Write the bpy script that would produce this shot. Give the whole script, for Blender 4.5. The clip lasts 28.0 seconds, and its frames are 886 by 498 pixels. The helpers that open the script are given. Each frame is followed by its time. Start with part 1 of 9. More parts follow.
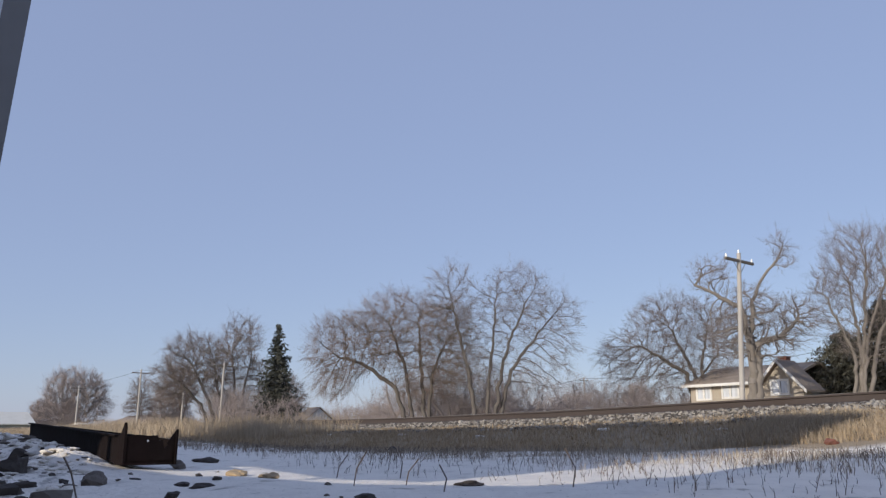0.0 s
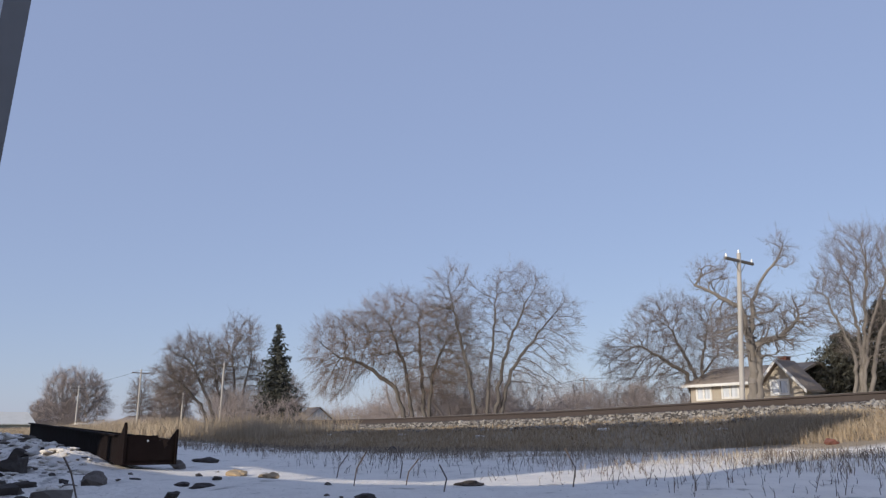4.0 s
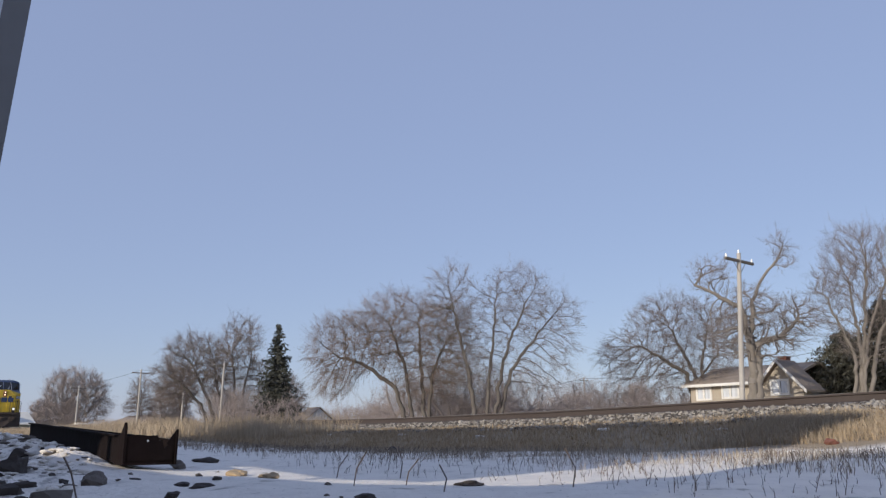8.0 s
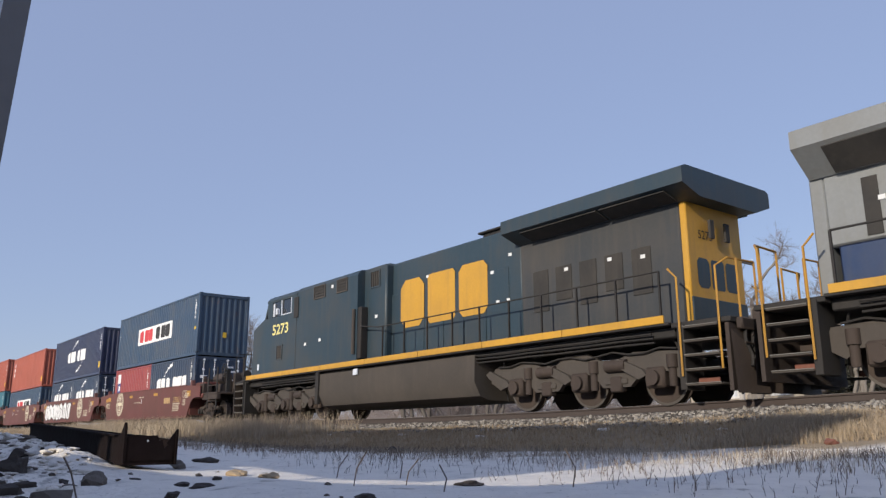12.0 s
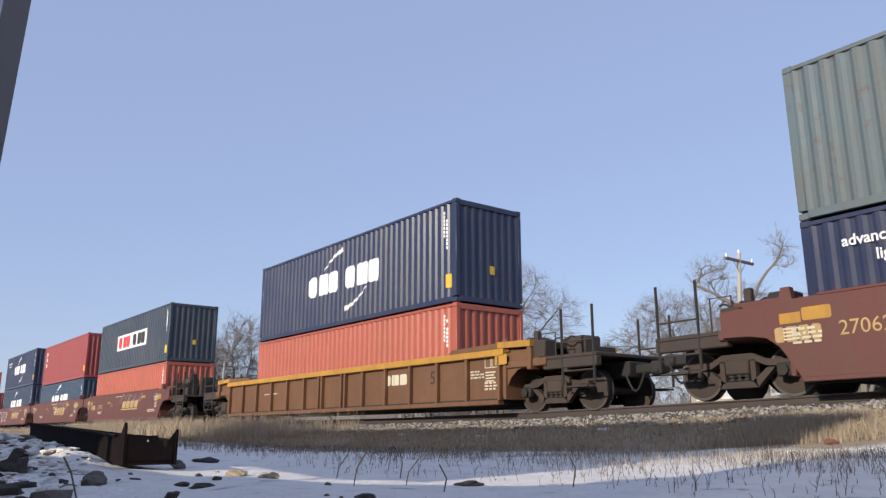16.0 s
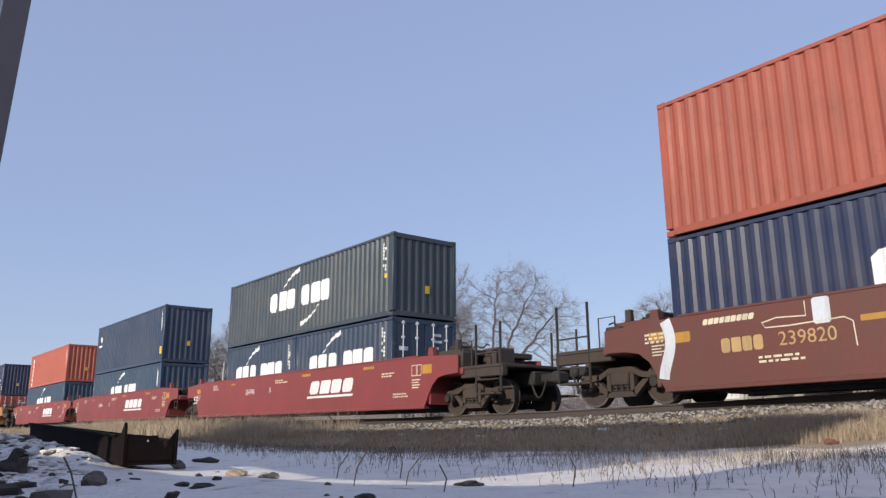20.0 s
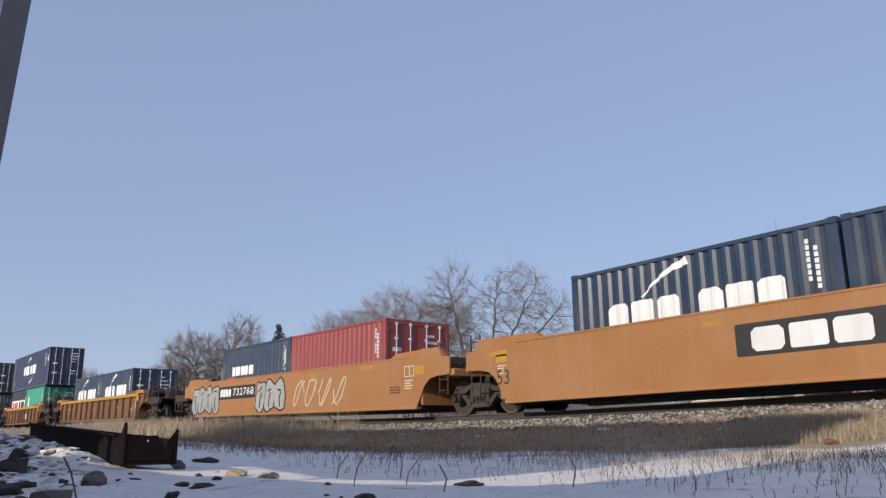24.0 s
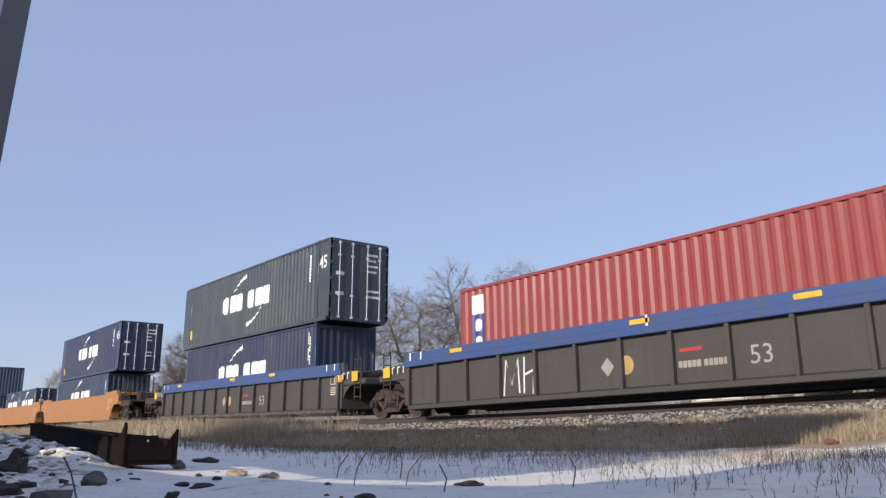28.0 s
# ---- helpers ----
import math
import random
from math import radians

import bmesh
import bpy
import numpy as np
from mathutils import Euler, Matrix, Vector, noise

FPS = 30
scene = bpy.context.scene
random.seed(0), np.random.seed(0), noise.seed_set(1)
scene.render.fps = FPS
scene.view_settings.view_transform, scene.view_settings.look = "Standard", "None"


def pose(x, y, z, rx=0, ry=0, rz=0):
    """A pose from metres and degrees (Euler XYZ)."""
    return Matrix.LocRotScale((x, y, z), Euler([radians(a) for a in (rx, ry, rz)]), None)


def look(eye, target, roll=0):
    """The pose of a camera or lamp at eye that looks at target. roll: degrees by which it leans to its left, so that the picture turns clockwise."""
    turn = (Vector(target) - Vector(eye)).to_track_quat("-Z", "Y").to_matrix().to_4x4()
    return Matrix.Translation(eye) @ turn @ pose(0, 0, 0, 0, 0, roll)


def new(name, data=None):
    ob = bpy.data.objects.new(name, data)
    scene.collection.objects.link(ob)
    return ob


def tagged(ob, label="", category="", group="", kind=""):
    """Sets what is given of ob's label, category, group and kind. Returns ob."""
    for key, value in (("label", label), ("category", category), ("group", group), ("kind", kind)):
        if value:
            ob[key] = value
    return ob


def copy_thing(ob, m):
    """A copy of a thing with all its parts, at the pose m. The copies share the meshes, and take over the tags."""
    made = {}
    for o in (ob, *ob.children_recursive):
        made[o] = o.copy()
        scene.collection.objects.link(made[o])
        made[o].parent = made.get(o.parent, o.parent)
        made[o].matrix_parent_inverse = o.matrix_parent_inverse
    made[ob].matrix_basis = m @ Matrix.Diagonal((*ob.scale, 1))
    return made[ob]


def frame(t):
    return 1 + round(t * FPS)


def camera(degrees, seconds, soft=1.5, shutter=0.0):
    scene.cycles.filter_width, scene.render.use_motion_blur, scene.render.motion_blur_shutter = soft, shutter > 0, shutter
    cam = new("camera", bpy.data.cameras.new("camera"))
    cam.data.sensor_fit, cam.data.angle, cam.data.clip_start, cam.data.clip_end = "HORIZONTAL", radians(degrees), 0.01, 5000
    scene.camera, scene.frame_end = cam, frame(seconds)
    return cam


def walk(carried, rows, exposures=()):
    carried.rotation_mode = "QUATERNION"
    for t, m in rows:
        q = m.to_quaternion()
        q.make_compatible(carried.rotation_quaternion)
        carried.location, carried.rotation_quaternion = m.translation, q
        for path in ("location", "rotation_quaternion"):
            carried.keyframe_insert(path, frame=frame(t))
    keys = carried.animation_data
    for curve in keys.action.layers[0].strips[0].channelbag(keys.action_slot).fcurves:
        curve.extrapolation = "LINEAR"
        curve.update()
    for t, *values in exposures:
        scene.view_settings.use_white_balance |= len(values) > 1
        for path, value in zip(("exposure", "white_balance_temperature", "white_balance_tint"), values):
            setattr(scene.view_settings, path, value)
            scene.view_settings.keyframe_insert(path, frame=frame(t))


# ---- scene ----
# ---- camera: stands still on the snow, tilted up, 37.9 degrees off the line of the track ----
cam = camera(58.80, 28.0, soft=1.35)
EYE = Vector((0.0, 0.0, 0.30))
AIM = EYE + Vector((-math.cos(radians(37.86)) * math.cos(radians(13.243)), math.sin(radians(37.86)) * math.cos(radians(13.243)), math.sin(radians(13.243))))
walk(cam, [(0.0, look(EYE, AIM, -0.09)), (28.0, look(EYE, AIM, -0.09))], [(0.0, 0.05), (10.5, 0.05), (12.0, 0.10), (13.0, 0.26), (17.0, 0.30), (20.0, 0.22), (22.5, 0.21), (23.0, 0.19), (24.0, 0.08), (25.5, 0.12), (27.0, 0.30), (28.0, 0.28)])

# ---- sun and sky ----
SUN_AZ = radians(169.0)      # clockwise from +Y: the sun stands behind the camera
SUN_EL = radians(21.0)
world = bpy.data.worlds.new("world")
scene.world = world
world.use_nodes = True
wn = world.node_tree.nodes
sky = wn.new("ShaderNodeTexSky")
sky.sky_type = "NISHITA"
sky.sun_disc = False
sky.sun_elevation = SUN_EL
sky.sun_rotation = SUN_AZ
sky.air_density = 1.0
sky.dust_density = 0.6
sky.ozone_density = 1.5
wn["Background"].inputs["Strength"].default_value = 0.15
# thin winter haze evens out the blue of the clear sky
haze = wn.new("ShaderNodeBackground")
haze.inputs["Color"].default_value = (0.308, 0.374, 0.598, 1)
haze.inputs["Strength"].default_value = 1.0
blend = wn.new("ShaderNodeMixShader")
blend.inputs[0].default_value = 0.72
world.node_tree.links.new(sky.outputs[0], wn["Background"].inputs[0])
world.node_tree.links.new(wn["Background"].outputs[0], blend.inputs[1])
world.node_tree.links.new(haze.outputs[0], blend.inputs[2])
world.node_tree.links.new(blend.outputs[0], wn["World Output"].inputs[0])
sun_data = bpy.data.lights.new("sun", "SUN")
sun_data.energy = 3.3
sun_data.angle = radians(0.53)
sun_data.color = (1.0, 0.90, 0.76)
sun = new("sun", sun_data)
TO_SUN = Vector((math.sin(SUN_AZ) * math.cos(SUN_EL), math.cos(SUN_AZ) * math.cos(SUN_EL), math.sin(SUN_EL)))
sun.matrix_world = look(TO_SUN * 60, (0, 0, 0))

RAIL_Z = 0.86                # top of the rails above the snow at the camera
TRACK_Y = 14.28              # middle of the track
DIP_AT = [-140.0, -60.0, -45.0, -32.0, -20.0, -13.0, -8.5, -5.8, 0.0, 10.0, 60.0]
DIP_BY = [0.05, 0.05, 0.02, -0.05, -0.10, -0.04, 0.05, 0.11, 0.17, 0.20, 0.20]


def dip(x):
    """The track sags a little before the camera and rises towards the right."""
    return float(np.interp(x, DIP_AT, DIP_BY))


# ---- materials ----
def nodes(name):
    m = bpy.data.materials.new(name)
    m.use_nodes = True
    nt = m.node_tree
    return m, nt, nt.nodes["Principled BSDF"]


def noise_tex(nt, coord, scale, detail=4.0, stretch=(1, 1, 1), rough=0.55):
    mp = nt.nodes.new("ShaderNodeMapping")
    mp.inputs["Scale"].default_value = stretch
    nt.links.new(coord, mp.inputs[0])
    n = nt.nodes.new("ShaderNodeTexNoise")
    n.inputs["Scale"].default_value = scale
    n.inputs["Detail"].default_value = detail
    n.inputs["Roughness"].default_value = rough
    nt.links.new(mp.outputs[0], n.inputs["Vector"])
    return n.outputs["Fac"]


def ramp(nt, fac, lo, hi):
    r = nt.nodes.new("ShaderNodeMapRange")
    r.inputs["From Min"].default_value, r.inputs["From Max"].default_value = lo, hi
    nt.links.new(fac, r.inputs["Value"])
    return r.outputs[0]


def mix(nt, fac, a, b, mode="MIX"):
    x = nt.nodes.new("ShaderNodeMix")
    x.data_type, x.blend_type = "RGBA", mode
    for sock, val in ((x.inputs[0], fac), (x.inputs[6], a), (x.inputs[7], b)):
        if isinstance(val, (int, float)):
            sock.default_value = val
        elif isinstance(val, tuple):
            sock.default_value = (*val, 1)
        else:
            nt.links.new(val, sock)
    return x.outputs[2]


def scaled(nt, fac, k):
    q = nt.nodes.new("ShaderNodeMath")
    q.operation = "MULTIPLY"
    nt.links.new(fac, q.inputs[0])
    q.inputs[1].default_value = k
    return q.outputs[0]


def surface(name, col, rough=0.55, metal=0.0, dirt=0.35, dirt_col=(0.10, 0.085, 0.07), streak=0.35, big=0.7, fine=14.0,
            bump=0.15, rust=0.0, vary=0.12, island=False):
    """Painted or bare surface: two scales of tone, run-down streaks, chips of rust, fine relief."""
    m, nt, b = nodes(name)
    co = nt.nodes.new("ShaderNodeTexCoord").outputs["Object"]
    large = noise_tex(nt, co, big, 5)
    small = noise_tex(nt, co, fine, 3)
    c = mix(nt, scaled(nt, ramp(nt, small, 0.35, 0.75), 0.25), col, tuple(min(1, v * 1.35 + 0.01) for v in col))
    if vary:
        info = nt.nodes.new("ShaderNodeNewGeometry").outputs["Random Per Island"] if island else nt.nodes.new("ShaderNodeObjectInfo").outputs["Random"]
        c = mix(nt, scaled(nt, info, min(1.0, vary * 2)), c, tuple(v * 0.5 for v in col))
    if dirt:
        c = mix(nt, scaled(nt, ramp(nt, large, 0.42, 0.72), dirt), c, dirt_col)
    if streak:
        run = noise_tex(nt, co, 5.0, 4, (1, 1, 0.10))
        c = mix(nt, scaled(nt, ramp(nt, run, 0.50, 0.72), streak), c, dirt_col)
    if rust:
        chip = noise_tex(nt, co, 4.5, 6, (1, 1, 0.6), 0.7)
        c = mix(nt, scaled(nt, ramp(nt, chip, 0.60, 0.66), rust), c, (0.13, 0.05, 0.025))
    nt.links.new(c, b.inputs["Base Color"])
    b.inputs["Metallic"].default_value = metal
    rr = nt.nodes.new("ShaderNodeMapRange")
    rr.inputs["To Min"].default_value, rr.inputs["To Max"].default_value = max(0.05, rough - 0.12), min(1, rough + 0.15)
    nt.links.new(large, rr.inputs["Value"])
    nt.links.new(rr.outputs[0], b.inputs["Roughness"])
    if bump:
        bp = nt.nodes.new("ShaderNodeBump")
        bp.inputs["Strength"].default_value = bump
        bp.inputs["Distance"].default_value = 0.01
        nt.links.new(small, bp.inputs["Height"])
        nt.links.new(bp.outputs[0], b.inputs["Normal"])
    return m


def glow(name, col, strength):
    m, nt, b = nodes(name)
    b.inputs["Base Color"].default_value = (*col, 1)
    b.inputs["Emission Color"].default_value = (*col, 1)
    b.inputs["Emission Strength"].default_value = strength
    return m


def glassy(name, col, rough=0.08):
    m, nt, b = nodes(name)
    b.inputs["Base Color"].default_value = (*col, 1)
    b.inputs["Roughness"].default_value = rough
    b.inputs["IOR"].default_value = 1.5
    b.inputs["Coat Weight"].default_value = 0.5
    return m


# containers
NAVY = surface("navy_steel", (0.022, 0.030, 0.072), 0.34, dirt=0.25, dirt_col=(0.09, 0.09, 0.10), streak=0.3, rust=0.25)
SLATE = surface("slate_blue_steel", (0.023, 0.042, 0.080), 0.34, dirt=0.3, dirt_col=(0.10, 0.10, 0.11), streak=0.35, rust=0.3)
DARK_SLATE = surface("dark_slate_steel", (0.030, 0.044, 0.064), 0.34, dirt=0.35, dirt_col=(0.10, 0.10, 0.10), streak=0.35, rust=0.3)
GREEN_SLATE = surface("green_slate_steel", (0.041, 0.057, 0.069), 0.34, dirt=0.35, dirt_col=(0.11, 0.11, 0.10), streak=0.35, rust=0.3)
TEAL_BLUE = surface("teal_blue_steel", (0.029, 0.060, 0.108), 0.34, dirt=0.3, dirt_col=(0.11, 0.11, 0.10), streak=0.35, rust=0.3)
TEAL = surface("teal_steel", (0.03, 0.15, 0.20), 0.5, dirt=0.3, rust=0.2)
SEA_GREEN = surface("grey_green_steel", (0.105, 0.145, 0.160), 0.5, dirt=0.35, dirt_col=(0.13, 0.11, 0.08), streak=0.45, rust=0.5)
GREEN = surface("bright_green_steel", (0.045, 0.33, 0.21), 0.5, dirt=0.2, streak=0.2)
ORANGE = surface("orange_steel", (0.43, 0.105, 0.062), 0.40, dirt=0.25, dirt_col=(0.20, 0.07, 0.04), streak=0.3, rust=0.2)
BROWN_ORANGE = surface("rust_orange_steel", (0.36, 0.085, 0.05), 0.55, dirt=0.3, dirt_col=(0.16, 0.06, 0.04), streak=0.35, rust=0.3)
RED = surface("red_steel", (0.30, 0.052, 0.050), 0.42, dirt=0.35, dirt_col=(0.28, 0.10, 0.085), streak=0.3, rust=0.2)
CHARCOAL = surface("charcoal_steel", (0.028, 0.036, 0.048), 0.45, dirt=0.3, streak=0.3, rust=0.2)
GREY = surface("grey_steel", (0.095, 0.105, 0.125), 0.5, dirt=0.25, streak=0.3)
# markings
WHITE = surface("white_marking", (0.78, 0.78, 0.77), 0.6, dirt=0.15, streak=0.15, vary=0.0, bump=0)
MARK_RED = surface("red_marking", (0.54, 0.04, 0.05), 0.6, dirt=0.25, streak=0.1, vary=0.0, bump=0)
BLACK_MARK = surface("black_marking", (0.02, 0.02, 0.022), 0.6, dirt=0.1, streak=0.1, vary=0.0, bump=0)
YELLOW_MARK = surface("yellow_marking", (0.72, 0.46, 0.03), 0.6, dirt=0.15, vary=0.0, bump=0)
CREAM = surface("cream_marking", (0.68, 0.62, 0.46), 0.65, dirt=0.25, vary=0.0, bump=0)
GOLD = surface("faded_gold_marking", (0.50, 0.33, 0.14), 0.65, dirt=0.35, vary=0.0, bump=0)
SILVER = surface("silver_spray", (0.36, 0.36, 0.34), 0.5, dirt=0.25, dirt_col=(0.18, 0.17, 0.15), vary=0.0, bump=0)
FADED = surface("faded_pale_marking", (0.40, 0.37, 0.33), 0.7, dirt=0.4, dirt_col=(0.18, 0.16, 0.14), vary=0.0, bump=0)
SPRAY_GREEN = surface("green_spray", (0.14, 0.50, 0.09), 0.5, dirt=0.1, vary=0.0, bump=0)
SPRAY_PALE = surface("pale_spray", (0.62, 0.66, 0.72), 0.5, dirt=0.15, vary=0.0, bump=0)
SPRAY_PINK = surface("pink_spray", (0.62, 0.14, 0.15), 0.5, dirt=0.1, vary=0.0, bump=0)
PLATE_BLUE = surface("blue_plate", (0.03, 0.06, 0.24), 0.5, dirt=0.15, vary=0.0, bump=0)
# rolling stock
WELL_BROWN = surface("oxide_brown_paint", (0.140, 0.043, 0.034), 0.6, dirt=0.5, dirt_col=(0.10, 0.06, 0.045), streak=0.35, rust=0.2)
WELL_RED = surface("deep_red_paint", (0.24, 0.044, 0.042), 0.55, dirt=0.35, dirt_col=(0.13, 0.05, 0.04), streak=0.2)
WELL_OCHRE = surface("rusty_ochre_paint", (0.19, 0.090, 0.042), 0.65, dirt=0.55, dirt_col=(0.11, 0.055, 0.032), streak=0.5, rust=0.5)
WELL_ORANGE = surface("orange_ochre_paint", (0.37, 0.162, 0.052), 0.6, dirt=0.55, dirt_col=(0.40, 0.215, 0.105), streak=0.3)
DUSTY_EDGE = surface("worn_step_edge", (0.20, 0.19, 0.17), 0.6, dirt=0.5, dirt_col=(0.08, 0.07, 0.06))
WELL_GREY = surface("sooty_grey_paint", (0.074, 0.068, 0.067), 0.7, dirt=0.4, dirt_col=(0.06, 0.05, 0.042), streak=0.35)
CHORD_BLUE = surface("blue_chord_paint", (0.042, 0.085, 0.24), 0.6, dirt=0.35, dirt_col=(0.10, 0.09, 0.08), streak=0.3)
CHORD_YELLOW = surface("worn_yellow_paint", (0.52, 0.27, 0.035), 0.6, dirt=0.5, dirt_col=(0.22, 0.12, 0.05), streak=0.4)
GRIME = surface("brown_grime_steel", (0.048, 0.035, 0.029), 0.8, dirt=0.5, dirt_col=(0.095, 0.068, 0.052), streak=0.2, bump=0.3)
SOOT = surface("black_grime_steel", (0.022, 0.020, 0.019), 0.75, dirt=0.4, dirt_col=(0.06, 0.05, 0.042), streak=0.2, bump=0.3)
TREAD = surface("worn_wheel_rim", (0.13, 0.115, 0.10), 0.5, metal=0.5, dirt=0.3, streak=0)
TANK = surface("dusty_tank_paint", (0.070, 0.060, 0.052), 0.85, dirt=0.6, dirt_col=(0.105, 0.088, 0.074), streak=0.3)
LOCO_GREY = surface("loco_grey_paint", (0.23, 0.24, 0.24), 0.5, dirt=0.55, dirt_col=(0.20, 0.19, 0.165), streak=0.35)
LOCO_BLUE = surface("loco_blue_paint", (0.024, 0.052, 0.135), 0.42, dirt=0.45, dirt_col=(0.09, 0.09, 0.09), streak=0.25)
LOCO_NAVY = surface("loco_dark_blue_paint", (0.026, 0.049, 0.066), 0.5, dirt=0.55, dirt_col=(0.070, 0.066, 0.058), streak=0.4)
NUMBER_YELLOW = surface("pale_yellow_number", (0.76, 0.66, 0.24), 0.55, dirt=0.2, dirt_col=(0.5, 0.42, 0.2), streak=0.1, vary=0.0, bump=0)
LOCO_DUSTY = surface("dusty_radiator_side", (0.040, 0.045, 0.050), 0.7, dirt=0.6, dirt_col=(0.085, 0.075, 0.065), streak=0.5)
LOCO_YELLOW = surface("loco_yellow_paint", (0.62, 0.43, 0.03), 0.5, dirt=0.4, dirt_col=(0.34, 0.23, 0.08), streak=0.45)
LOCO_GOLD = surface("loco_gold_paint", (0.62, 0.33, 0.035), 0.5, dirt=0.25, dirt_col=(0.30, 0.18, 0.06), streak=0.25)
VENT = surface("dark_louvre", (0.030, 0.028, 0.026), 0.8, dirt=0.4, streak=0.2)
PANE = glassy("dark_window_glass", (0.012, 0.014, 0.017))
RAIL_STEEL = surface("rusty_rail_side", (0.072, 0.055, 0.049), 0.75, dirt=0.4, dirt_col=(0.05, 0.035, 0.03), streak=0.0)
RAIL_TOP = surface("worn_rail_head", (0.40, 0.38, 0.36), 0.35, metal=0.8, dirt=0.2, streak=0, vary=0)
LAMP = glow("warm_headlamp", (1.0, 0.66, 0.42), 1.8)
DIM_LAMP = glow("ditch_lamp", (1.0, 0.95, 0.85), 0.5)
# place
STONE = surface("pale_ballast", (0.46, 0.42, 0.36), 0.9, dirt=0.45, dirt_col=(0.15, 0.125, 0.10), streak=0, big=9.0, fine=40, vary=0.75, island=True)
DARK_STONE = surface("dark_ballast", (0.13, 0.112, 0.095), 0.9, dirt=0.4, dirt_col=(0.07, 0.06, 0.05), streak=0, big=9.0, fine=40, vary=0.6, island=True)
GRAVEL = surface("dark_gravel_bed", (0.15, 0.13, 0.11), 0.95, dirt=0.5, dirt_col=(0.08, 0.07, 0.06), streak=0, big=6.0, fine=30, vary=0.3, bump=0.6)
DIRT = surface("brown_earth", (0.13, 0.105, 0.075), 0.95, dirt=0.4, dirt_col=(0.08, 0.065, 0.05), streak=0, big=1.2)
ROCK = surface("grey_brown_rock", (0.16, 0.135, 0.115), 0.9, dirt=0.4, streak=0, big=4, fine=30, bump=0.5, vary=0.3)
CLOD = surface("dark_clod", (0.06, 0.05, 0.045), 0.95, dirt=0.3, streak=0, big=6, fine=40, bump=0.5)
STRAW = surface("dead_straw", (0.52, 0.42, 0.30), 0.85, dirt=0.3, dirt_col=(0.22, 0.15, 0.08), streak=0, big=1.5, vary=0.4, island=True, bump=0)
DULL_GRASS = surface("dull_dead_grass", (0.48, 0.36, 0.225), 0.9, dirt=0.4, dirt_col=(0.33, 0.26, 0.18), streak=0, big=1.0, vary=0.3, island=True, bump=0)
PALE_STUBBLE = surface("pale_stubble", (0.60, 0.53, 0.44), 0.9, dirt=0.3, dirt_col=(0.38, 0.31, 0.24), streak=0, big=2.0, vary=0.5, island=True, bump=0)
STUBBLE = surface("dull_stubble", (0.40, 0.33, 0.25), 0.9, dirt=0.3, streak=0, big=2.0, vary=0.5, island=True, bump=0)
STALK = surface("dark_weed_stalk", (0.20, 0.145, 0.11), 0.9, dirt=0.3, streak=0, big=2.0, vary=0.5, island=True, bump=0)
BARK = surface("grey_bark", (0.135, 0.120, 0.108), 0.9, dirt=0.4, dirt_col=(0.09, 0.075, 0.065), streak=0.3, big=1.0, bump=0.5)
PALE_BARK = surface("pale_grey_bark", (0.24, 0.215, 0.19), 0.9, dirt=0.4, dirt_col=(0.14, 0.12, 0.10), streak=0.3, big=1.0, bump=0.5)
TWIG = surface("grey_brown_twigs", (0.25, 0.212, 0.195), 0.9, dirt=0.3, dirt_col=(0.15, 0.11, 0.09), streak=0, big=0.5, vary=0.35, island=True, bump=0)
# Air haze is put into the colour: twigs and bark far off are paler.
HAZE_TWIG = surface("haze_pale_twigs", (0.40, 0.345, 0.325), 0.9, dirt=0.3, dirt_col=(0.22, 0.17, 0.155), streak=0, big=0.5, vary=0.3, island=True, bump=0)
RED_TWIG = surface("reddish_twigs", (0.27, 0.205, 0.165), 0.9, dirt=0.3, dirt_col=(0.15, 0.10, 0.08), streak=0, big=0.5, vary=0.35, island=True, bump=0)
SPRUCE = surface("dark_spruce_needles", (0.066, 0.072, 0.060), 0.85, dirt=0.4, dirt_col=(0.09, 0.08, 0.06), streak=0, big=1.0, vary=0.4, island=True, bump=0)
NEEDLE = surface("dark_needles", (0.105, 0.105, 0.080), 0.85, dirt=0.5, dirt_col=(0.10, 0.08, 0.055), streak=0, big=1.0, vary=0.4, island=True, bump=0)
POLE_WOOD = surface("pale_weathered_pole", (0.50, 0.47, 0.43), 0.85, dirt=0.3, dirt_col=(0.30, 0.27, 0.24), streak=0.4, bump=0.3)
CROSS_WOOD = surface("dark_crossarm_wood", (0.17, 0.15, 0.13), 0.85, dirt=0.3, streak=0.1)
PORCELAIN = surface("insulator_porcelain", (0.55, 0.55, 0.53), 0.25, dirt=0.2, streak=0)
WIRE = surface("dark_wire", (0.05, 0.05, 0.052), 0.6, dirt=0, streak=0, vary=0)
SIDING = surface("tan_siding", (0.44, 0.385, 0.315), 0.7, dirt=0.2, streak=0.15)
SHINGLE = surface("brown_grey_shingles", (0.46, 0.375, 0.30), 0.9, dirt=0.4, streak=0.1, big=1.5, vary=0.3)
TRIM = surface("white_trim_paint", (0.78, 0.77, 0.74), 0.55, dirt=0.12, streak=0.1)
CHIMNEY = surface("red_brick_chimney", (0.22, 0.085, 0.06), 0.85, dirt=0.3, streak=0.1)
PALE_ROOF = surface("pale_snowy_roof", (0.62, 0.62, 0.58), 0.8, dirt=0.3, dirt_col=(0.4, 0.4, 0.36), streak=0)
PALE_SIDING = surface("pale_green_siding", (0.30, 0.32, 0.27), 0.7, dirt=0.2, streak=0.1)
# rust with the trough's shade put into the colour: near black, weak reflections
RUSTY = surface("shade_dark_rusty_plate", (0.011, 0.007, 0.0065), 0.85, dirt=0.6, dirt_col=(0.020, 0.011, 0.010), streak=0.3, bump=0.5)
